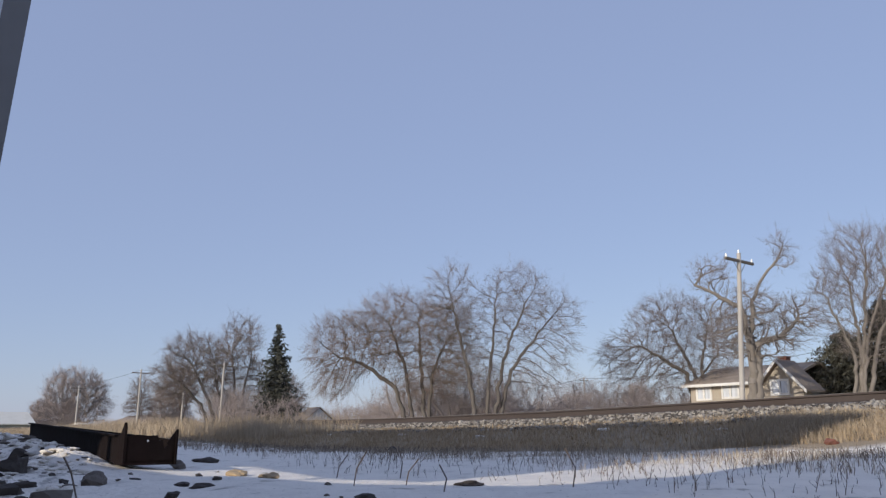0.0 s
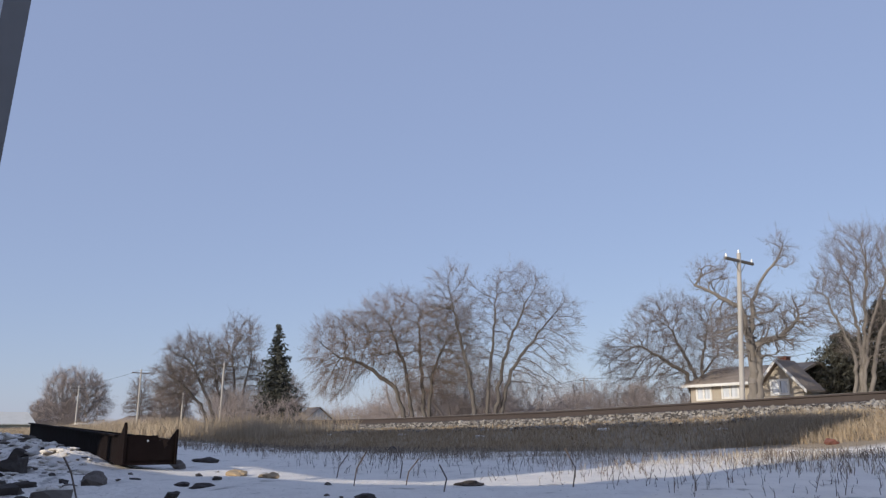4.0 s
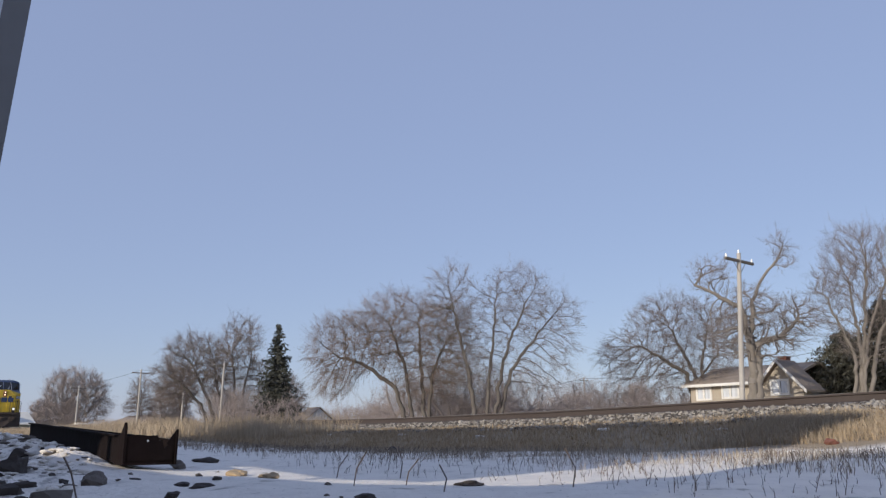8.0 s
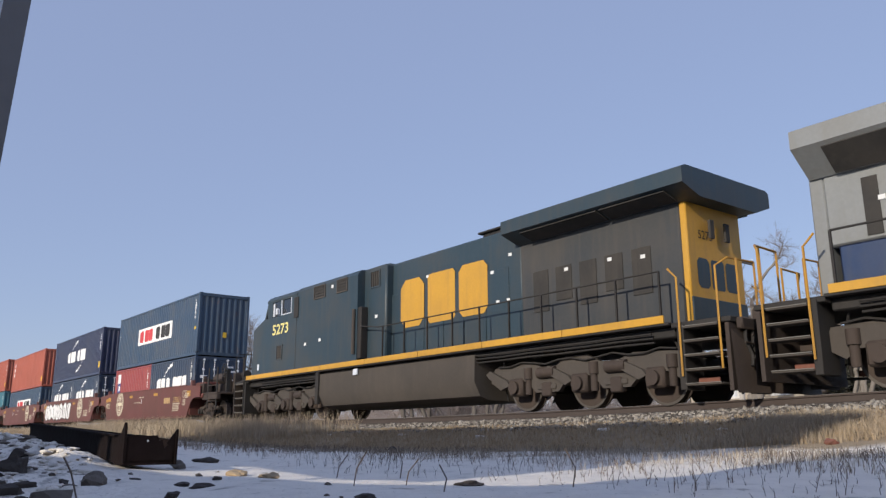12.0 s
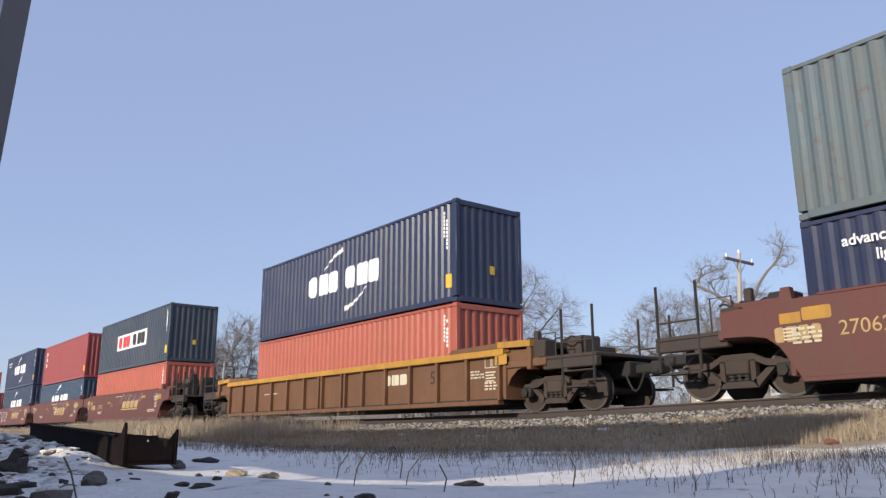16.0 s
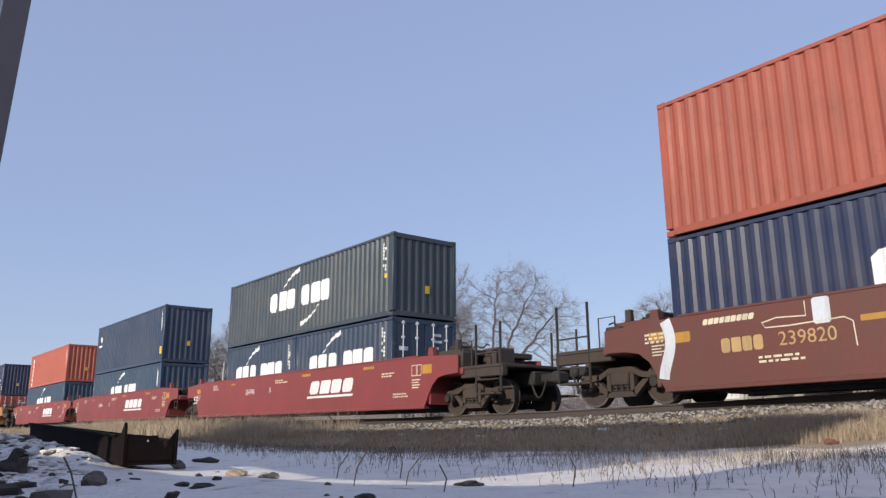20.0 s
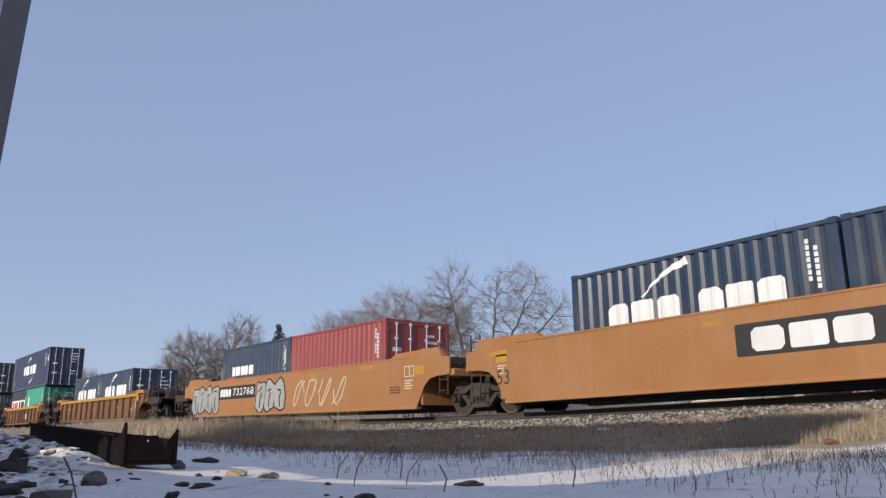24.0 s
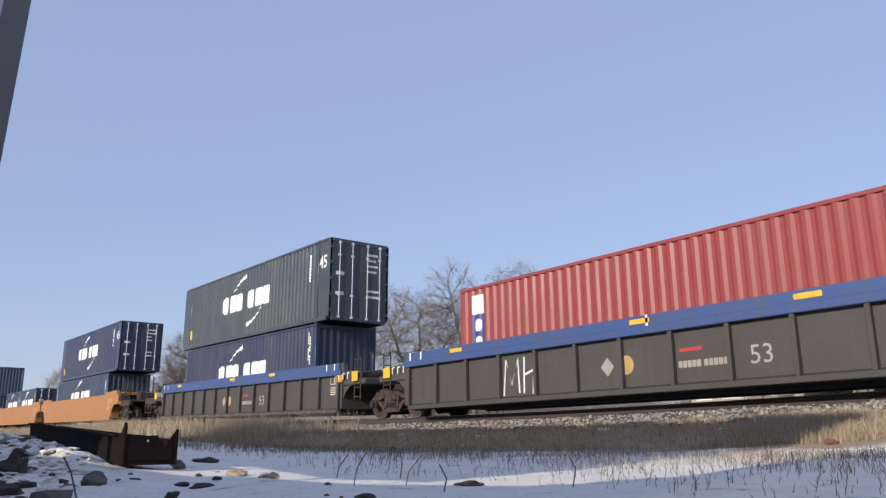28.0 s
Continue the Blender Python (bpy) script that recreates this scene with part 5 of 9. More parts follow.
def freight_truck(parent, x, r=0.45):
    tr = part("truck", Build().box(x - 0.24, x + 0.24, -1.10, 1.10, 0.42, 0.70, 0.03), GRIME, parent, "cast steel two-axle truck")
    for dx in (-0.92, 0.92):
        b = Build().cyl((x + dx, -0.98, r), (x + dx, 0.98, r), 0.085, 10)
        for sy in (-1, 1):
            y = sy * 0.745
            b.cyl((x + dx, y - 0.065, r), (x + dx, y + 0.065, r), r, 26)
            b.cyl((x + dx, y - sy * 0.065, r), (x + dx, y - sy * 0.10, r), r + 0.025, 26)
        part("wheelset", b, GRIME, tr)
        for sy in (-1, 1):
            part("wheel_rim", Build().add(*ring_face(x + dx, sy * 0.812, r, r, r * 0.9)), TREAD, tr, "bright worn wheel rim", smooth=0)
    for sy in (-1, 1):
        y0, y1 = sorted((sy * 0.93, sy * 1.06))
        fr = Build()
        top = [(x - 1.18, 0.52), (x - 1.02, 0.64), (x - 0.55, 0.68), (x - 0.30, 0.80), (x + 0.30, 0.80), (x + 0.55, 0.68), (x + 1.02, 0.64), (x + 1.18, 0.52)]
        low = [(x + 1.18, 0.36), (x + 0.86, 0.36), (x + 0.74, 0.46), (x + 0.60, 0.44), (x + 0.36, 0.20), (x - 0.36, 0.20), (x - 0.60, 0.44), (x - 0.74, 0.46), (x - 0.86, 0.36), (x - 1.18, 0.36)]
        # the frame is a web with two triangular holes; built from bars
        fr.prism([top[1], top[2], top[3], (x - 0.30, 0.68), (x - 0.56, 0.56), (x - 1.02, 0.52)], y0, y1)
        fr.prism([top[6], (x + 1.02, 0.52), (x + 0.56, 0.56), (x + 0.30, 0.68), top[4], top[5]], y0, y1)
        fr.prism([(x - 0.30, 0.80), (x + 0.30, 0.80), (x + 0.30, 0.66), (x - 0.30, 0.66)], y0, y1)
        fr.prism([(x - 0.74, 0.52), (x - 0.58, 0.52), (x - 0.30, 0.30), (x - 0.38, 0.18)], y0, y1)
        fr.prism([(x + 0.74, 0.52), (x + 0.38, 0.18), (x + 0.30, 0.30), (x + 0.58, 0.52)], y0, y1)
        fr.prism([(x - 0.40, 0.18), (x + 0.40, 0.18), (x + 0.34, 0.30), (x - 0.34, 0.30)], y0, y1)
        fr.box(x - 0.36, x - 0.26, y0, y1, 0.28, 0.68)
        fr.box(x + 0.26, x + 0.36, y0, y1, 0.28, 0.68)
        part("side_frame", fr, GRIME, tr)
        sp = Build()
        for dx in (-0.15, 0.0, 0.15):
            sp.cyl((x + dx, sy * 1.0, 0.30), (x + dx, sy * 1.0, 0.66), 0.045, 8)
            for k in range(5):
                sp.cyl((x + dx, sy * 1.0, 0.31 + k * 0.07), (x + dx, sy * 1.0, 0.345 + k * 0.07), 0.078, 8)
        part("spring_nest", sp, SOOT, tr)
        for dx in (-0.92, 0.92):
            bx = Build().box(x + dx - 0.15, x + dx + 0.15, *sorted((sy * 0.94, sy * 1.10)), 0.34, 0.58, 0.03)
            bx.cyl((x + dx, sy * 1.10, r), (x + dx, sy * 1.16, r), 0.10, 12)
            part("axle_box", bx, SOOT, tr)
    return tr


# ---- well cars ----
def well_car(label, s0, half, paint, left, right, ribbed=False, chord=None, group="well cars of the train", brake=0):
    """half: half of the well. left and right: 'joint', 'shared' (the neighbour has the truck) or 'coupler'."""
    ob = thing("well_car", label, "railway wagon", group)
    rides(ob, s0)
    top = 1.60 if not ribbed else 1.50
    low = 0.22
    reach = half + 1.08 if not ribbed else half + 0.95
    W = 1.50
    # the side sheet runs on over the trucks, cut away in an arch above the wheels
    arch = [(half - 0.02, low), (half + 0.16, 0.52), (half + 0.34, 0.80), (half + 0.58, 0.98), (half + 0.9, 1.04), (reach + 0.35, 1.06), (reach + 0.35, top - 0.08), (half + 0.1, top - 0.01), (half - 0.4, top)]
    side_poly = arch + [(-x, z) for x, z in reversed(arch)]
    for sy in (-1, 1):
        if not ribbed:
            part("side_wall", Build().prism(side_poly, *sorted((sy * W, sy * (W - 0.05)))), paint, ob)
            part("top_chord", Build().box(-half + 0.4, half - 0.4, *sorted((sy * (W + 0.012), sy * (W - 0.12))), top - 0.015, top + 0.035, 0.01), paint, ob)
            part("bottom_sill", Build().box(-half, half, *sorted((sy * (W + 0.02), sy * (W - 0.16))), low - 0.03, low + 0.05, 0.01), paint, ob)
        else:
            q = sy * (W - 0.11)
            part("side_web", Build().prism(side_poly, *sorted((q, q - sy * 0.03))), paint, ob)
            part("top_chord", Build().box(-half - 0.2, half + 0.2, *sorted((sy * (W + 0.02), sy * (W - 0.16))), top - 0.16, top + 0.01, 0.015), chord or paint, ob)
            part("bottom_sill", Build().box(-half, half, *sorted((sy * (W + 0.015), sy * (W - 0.18))), low - 0.04, low + 0.07, 0.012), paint, ob)
            n = round(2 * half / 1.22)
            for x in [-half + 2 * half * i / n for i in range(n + 1)] + ([half / n * q for q in (-1.35, 1.35)] if chord is CHORD_YELLOW else []):
                part("rib", Build().box(x - 0.045, x + 0.045, *sorted((sy * (W + 0.005), sy * (W - 0.10))), low + 0.07, top - 0.16, 0.01), paint, ob)
    if ribbed and chord is CHORD_YELLOW:
        # the upper chord steps up towards the ends and carries a bright yellow tip
        for sx in (-1, 1):
            for sy in (-1, 1):
                yy = sorted((sy * (W + 0.025), sy * (W - 0.20)))
                part("raised_chord", Build().prism([(sx * (half - 1.9), top + 0.008), (sx * (half - 1.75), top + 0.11), (sx * (half + 0.25), top + 0.15), (sx * (half + 0.25), top + 0.008)], *yy), paint, ob, "rusty raised chord")
                part("chord_tip", Build().prism([(sx * (half + 0.02), top + 0.16), (sx * (half + 1.15), top + 0.13), (sx * (half + 1.15), top - 0.02), (sx * (half + 0.02), top + 0.155 - 0.14)], *sorted((sy * (W + 0.03), sy * (W - 0.18)))), CHORD_YELLOW, ob, "worn bright yellow chord tip")
                part("end_gusset", Build().box(*sorted((sx * (half + 1.0), sx * (half + 1.14))), *sorted((sy * (W + 0.01), sy * (W - 0.3))), 0.95, top - 0.02, 0.015), paint, ob)
    part("train_pipe", Build().tube([(-half + 2 * half * i / 12, -W + 0.25, 0.17 + 0.012 * (i % 2)) for i in range(13)], 0.02, 5), SOOT, ob)
    part("floor_plate", Build().box(-half + 0.1, half - 0.1, -W + 0.05, W - 0.05, 0.22, 0.33), SOOT, ob)
    for sx, kind in ((-1, left), (1, right)):
        e = sx * half
        def bx(a, c, *rest):
            return Build().box(*sorted((e + sx * a, e + sx * c)), *rest)
        part("bulkhead", bx(0.12, 0.22, -W + 0.05, W - 0.05, 0.3, top - 0.12, 0.01), paint, ob)
        part("end_platform", bx(0.22, 1.55, -W + 0.06, W - 0.06, 1.02, 1.20, 0.02), paint, ob)
        deck = bx(0.10, 1.0, -W + 0.25, W - 0.25, top - 0.16, top - 0.06, 0.02)
        deck.box(*sorted((e + sx * 0.95, e + sx * 1.1)), -W + 0.3, W - 0.3, 1.2, top - 0.05, 0.02)
        part("end_deck", deck, GRIME, ob)
        for sy in (-1, 1):
            part("corner_guide", Build().prism([(e + sx * 0.06, top - 0.08), (e + sx * 0.34, top - 0.08), (e + sx * 0.26, top + 0.22), (e + sx * 0.10, top + 0.22)], *sorted((sy * 1.30, sy * 1.44))), paint, ob)
        if kind == "joint" or kind == "shared":
            part("drawbar", bx(0.9, 1.9, -0.35, 0.35, 0.75, 1.05, 0.04), SOOT, ob)
            lad = Build()
            for dx in (0.95, 1.30):
                lad.cyl((e + sx * dx, -W + 0.06, 0.55), (e + sx * dx, -W + 0.06, top + 0.35), 0.018, 6)
            for z in np.arange(0.65, top + 0.3, 0.28):
                lad.cyl((e + sx * 0.95, -W + 0.06, z), (e + sx * 1.30, -W + 0.06, z), 0.016, 6)
            part("ladder", lad, GRIME, ob)
            hose = [(e + sx * (0.9 + 0.1 * i), -0.9 + 0.03 * i, 1.05 + 0.42 * math.sin(i * 0.4)) for i in range(8)]
            part("air_hose", Build().tube(hose, 0.022, 6), SOOT, ob)
        if paint is WELL_ORANGE:
            for sy in (-1, 1):
                part("end_rise", Build().prism([(e - sx * 1.3, top + 0.03), (e - sx * 1.05, top + 0.16), (e + sx * 0.95, top + 0.20), (e + sx * 1.1, top - 0.06), (e - sx * 1.3, top - 0.06)], *sorted((sy * (W - 0.006), sy * (W - 0.16)))), paint, ob, "upper edge raised towards the end")
        if kind == "joint":
            freight_truck(ob, sx * (half + 1.46))
        if kind == "coupler":
            freight_truck(ob, sx * (half + 1.45))
            part("end_sill", bx(1.5, 3.05, -0.36, 0.36, 0.72, 1.06, 0.03), SOOT, ob)
            part("raised_deck", bx(0.12, 1.35, -1.26, 1.26, top - 0.05, top + 0.10, 0.02), paint if paint in (WELL_ORANGE, WELL_BROWN) else GRIME, ob, "raised end deck")
            part("deck_post", bx(0.95, 1.10, -1.22, -1.08, top + 0.10, top + 0.36, 0.02), GRIME, ob)
            part("brake_valve", bx(0.35, 0.80, -0.95, -0.45, top + 0.10, top + 0.27, 0.04), SOOT, ob)
            part("valve_pipe", Build().tube([(e + sx * (0.8 + 0.12 * i), -0.8, top + 0.16 + 0.05 * math.sin(i * 1.7)) for i in range(10)], 0.022, 6), SOOT, ob)
            part("hand_rail", Build().tube([(e + sx * 1.3, -W + 0.2, 1.2), (e + sx * 1.3, -W + 0.2, top + 0.25), (e + sx * 1.75, -W + 0.2, top + 0.25), (e + sx * 1.75, -W + 0.2, 1.2)], 0.018, 6), GRIME, ob)
            part("walkway", bx(1.4, 3.0, -W + 0.12, W - 0.12, 1.14, 1.22, 0.015), GRIME, ob)
            for sy in (-1, 1):
                part("platform_sill", bx(1.4, 3.0, *sorted((sy * (W - 0.12), sy * (W - 0.30))), 0.92, 1.14, 0.02), GRIME, ob)
                part("platform_bracket", bx(2.0, 2.14, *sorted((sy * (W - 0.14), sy * 0.3)), 0.84, 1.14, 0.02), GRIME, ob)
                part("side_step", bx(2.25, 2.75, *sorted((sy * (W - 0.06), sy * (W - 0.34))), 0.48, 0.53, 0.01), GRIME, ob)
            cp = bx(3.0, 3.55, -0.13, 0.13, 0.78, 1.0, 0.04)
            cp.box(*sorted((e + sx * 3.45, e + sx * 3.72)), -0.22, 0.22, 0.74, 1.04, 0.06)
            part("coupler", cp, SOOT, ob)
            for sy in (-1, 1):
                for dx in (2.0, 2.92):
                    part("grab_post", Build().cyl((e + sx * dx, sy * (W - 0.14), 0.55), (e + sx * dx, sy * (W - 0.14), 2.25), 0.032, 6), SOOT, ob)
                for z in (0.5, 0.85, 1.5):
                    part("hand_rail", Build().cyl((e + sx * 2.0, sy * (W - 0.14), z), (e + sx * 2.92, sy * (W - 0.14), z), 0.02, 6), GRIME, ob)
            part("end_bracket", Build().box(*sorted((e + sx * 1.1, e + sx * 1.5)), -W + 0.1, -W + 0.5, 1.2, 1.62, 0.03), GRIME, ob)
            part("end_bracket", Build().box(*sorted((e + sx * 1.2, e + sx * 1.9)), -0.5, 0.1, 1.2, 1.75, 0.05), GRIME, ob)
            part("hanging_hose", Build().tube([(e + sx * (2.9 + 0.07 * i), -0.35, 0.85 - 0.45 * math.sin(i * 0.39)) for i in range(9)], 0.025, 6), SOOT, ob)
            if brake:
                bw = Build()
                c = (e + sx * 2.4, -0.85, 2.15)
                for i in range(16):
                    a, g = 2 * math.pi * i / 16, 2 * math.pi * (i + 1) / 16
                    bw.cyl((c[0] + 0.28 * math.cos(a), c[1], c[2] + 0.28 * math.sin(a)), (c[0] + 0.28 * math.cos(g), c[1], c[2] + 0.28 * math.sin(g)), 0.02, 6)
                for i in range(4):
                    a = math.pi * i / 4
                    bw.cyl((c[0] - 0.28 * math.cos(a), c[1], c[2] - 0.28 * math.sin(a)), (c[0] + 0.28 * math.cos(a), c[1], c[2] + 0.28 * math.sin(a)), 0.014, 5)
                bw.cyl((c[0], c[1], c[2]), (c[0], c[1] + 0.25, c[2]), 0.05, 8)
                bw.box(c[0] - 0.06, c[0] + 0.06, c[1] + 0.1, c[1] + 0.25, 1.2, 2.2)
                part("brake_wheel", bw, SOOT, ob)
                part("air_reservoir", Build().cyl((e + sx * 0.9, -0.5, 1.86), (e + sx * 1.9, -0.5, 1.86), 0.24, 14), GRIME, ob, "cylindrical brake reservoir")
                part("brake_rigging", Build().box(*sorted((e + sx * 0.9, e + sx * 1.9)), -0.8, 0.6, 1.2, 1.62, 0.05).box(*sorted((e + sx * 2.0, e + sx * 2.2)), -0.3, 0.4, 1.2, 2.1, 0.04), GRIME, ob)
    # stencil frames by the ends, wear stripes of old spray on smooth sides
    frame_x = half + 0.02
    fr, fl = [], []
    for x0, x1, z0, z1 in ((frame_x - 0.62, frame_x - 0.38, 1.08, 1.38), (frame_x - 0.36, frame_x - 0.12 - 0.04, 1.08, 1.38)):
        fr += [slab(x0, x1, z0, z0 + 0.02), slab(x0, x1, z1 - 0.02, z1), slab(x0, x0 + 0.02, z0 + 0.02, z1 - 0.02), slab(x1 - 0.02, x1, z0 + 0.02, z1 - 0.02)]
    for k in range(4):
        fr.append(slab(frame_x - 0.60, frame_x - 0.22 - 0.06 * (k % 2), 0.96 - 0.07 * k, 0.99 - 0.07 * k))
        fl.append(slab(-half - 0.25, -half + 0.06 - 0.08 * (k % 2), 1.08 - 0.06 * k, 1.105 - 0.06 * k))
    part("stencil_frame", flat(fr, -1.505 if not ribbed else -1.397), CREAM, ob, "pale stencilled frames and lines", smooth=0)
    part("stencil_lines", flat(fl, -1.505 if not ribbed else -1.397), CREAM, ob, "small pale stencilled lines", smooth=0)
    for sy in (-1, 1):
        part("yellow_panel", Build().box(half - 0.10, half + 0.32, *sorted((sy * (W + 0.004), sy * (W - 0.004))), 1.12, 1.36), CHORD_YELLOW, ob, "yellow reflective panel")
        if not ribbed:
            part("yellow_panel", Build().box(-half - 0.30, -half + 0.08, *sorted((sy * (W + 0.004), sy * (W - 0.004))), 1.18, 1.36), CHORD_YELLOW, ob, "yellow reflective panel")
    return ob


WELL_Y = -1.504


def sign(ob, polys, material, name="marking", label="", y=WELL_Y):
    if name in ("trade_mark", "reflector", "end_ticks", "white_ticks") and len(polys) < 12:
        for p in polys:
            last = part(name, flat([p], y), material, ob, label, smooth=0)
        return last
    return part(name, flat(polys, y), material, ob, label, smooth=0)


def small_text(ob, spots, rng, material=None, y=WELL_Y):
    """Rows of small illegible stencilling."""
    polys = []
    for x, z, rows, w in spots:
        for r in range(rows):
            u = x
            while u < x + w * rng.uniform(0.75, 1.0):
                k = rng.uniform(0.05, 0.16)
                polys.append([(u, z - r * 0.075), (u + k, z - r * 0.075), (u + k, z - r * 0.075 + 0.04), (u, z - r * 0.075 + 0.04)])
                u += k + 0.04
    sign(ob, polys, material or CREAM, "stencil_marking", "small illegible stencilled lines", y)


def emblem(ob, x, z, r=0.62):
    e = sign(ob, disc(x, z, r, 32), CREAM, "round_emblem", "cream round emblem with a cross")
    part("emblem_ring", flat(disc(x, z, r * 0.70, 32, r * 0.62), WELL_Y - 0.004), WELL_BROWN, e, smooth=0)
    q = r * 0.56
    g = r * 0.14
    quads = []
    for sx in (-1, 1):
        for sz in (-1, 1):
            quads.append([(x + sx * g, z + sz * g), (x + sx * q * 0.95, z + sz * g), (x + sx * q * 0.68, z + sz * q * 0.68), (x + sx * g, z + sz * q * 0.95)])
    part("emblem_quarters", flat(quads, WELL_Y - 0.004), WELL_BROWN, e, smooth=0)
    ticks = []
    for i in range(26):
        a = 2 * math.pi * i / 26
        if i % 7 == 6:
            continue
        for k in (r * 0.76, ):
            ca, sa = math.cos(a), math.sin(a)
            ticks.append([(x + ca * k - sa * 0.03, z + sa * k + ca * 0.03), (x + ca * k + sa * 0.03, z + sa * k - ca * 0.03), (x + ca * (k + 0.1) + sa * 0.03, z + sa * (k + 0.1) - ca * 0.03), (x + ca * (k + 0.1) - sa * 0.03, z + sa * (k + 0.1) + ca * 0.03)])
    part("emblem_marks", flat(ticks, WELL_Y - 0.004), WELL_BROWN, e, smooth=0)


def bubble(ob, x0, x1, z0, z1, n, fill, line, seed, name="spray_painting", label="", y=WELL_Y):
    """A row of fat sprayed shapes with a dark outline."""
    rng = random.Random(seed)
    w = (x1 - x0) / n
    back, front, cut = [], [], []
    for i in range(n):
        cx = x0 + w * (i + 0.5)
        pts, pts2 = [], []
        for k in range(18):
            a = 2 * math.pi * k / 18
            ex = 0.62 * w * (1 + 0.16 * math.sin(2 * a + i) + rng.uniform(-0.08, 0.08))
            ez = 0.52 * (z1 - z0) * (1 + 0.10 * math.sin(3 * a + 2 * i) + rng.uniform(-0.05, 0.05))
            sq = max(abs(math.cos(a)), abs(math.sin(a))) ** 0.6
            pts.append((cx + ex / sq * math.cos(a) * 0.9, (z0 + z1) / 2 + ez / sq * math.sin(a) * 0.9))
            pts2.append((cx + (ex / sq - 0.055) * math.cos(a) * 0.86, (z0 + z1) / 2 + (ez / sq - 0.06) * math.sin(a) * 0.88))
        back.append(pts)
        front.append(pts2)
        h = z1 - z0
        cut += stroke([(cx + rng.uniform(-0.1, 0.1) * w, z0 + h * 0.16), (cx + rng.uniform(-0.12, 0.12) * w, z0 + h * 0.42), (cx + rng.uniform(-0.2, 0.2) * w, z0 + h * 0.58)], 0.07)
        cut += stroke([(cx - 0.2 * w, z0 + h * rng.uniform(0.6, 0.8)), (cx + 0.16 * w, z0 + h * rng.uniform(0.6, 0.85))], 0.06)
    g = part(name, flat(back, y - 0.001), line, ob, label, smooth=0)
    part("spray_fill", Build().add([], []) if not front else layered(front, y - 0.004, 0.0006), fill, g, smooth=0)
    part("spray_scrawl", flat(cut, y - 0.012), line, g, smooth=0)


def layered(polys, y, step):
    b = Build()
    for i, p in enumerate(polys):
        b.add([(q[0], y - step * i, q[1]) for q in p], [tuple(range(len(p)))])
    return b


def scribble(ob, x0, x1, z0, z1, material, seed, n=4, w=0.05, label="thin sprayed scribble", y=WELL_Y):
    rng = random.Random(seed)
    polys = []
    for i in range(n):
        cx = x0 + (x1 - x0) * (i + 0.5) / n
        rw, rh = (x1 - x0) / n * 0.5, (z1 - z0) * 0.5
        pts = [(cx + rw * math.cos(t + i) * rng.uniform(0.7, 1.0), (z0 + z1) / 2 + rh * math.sin(t * 1.3 + i) * rng.uniform(0.7, 1)) for t in np.linspace(0, 6.5, 16)]
        polys += stroke(pts, w)
    part("spray_scribble", layered(polys, y, 0.00005), material, ob, label, smooth=0)


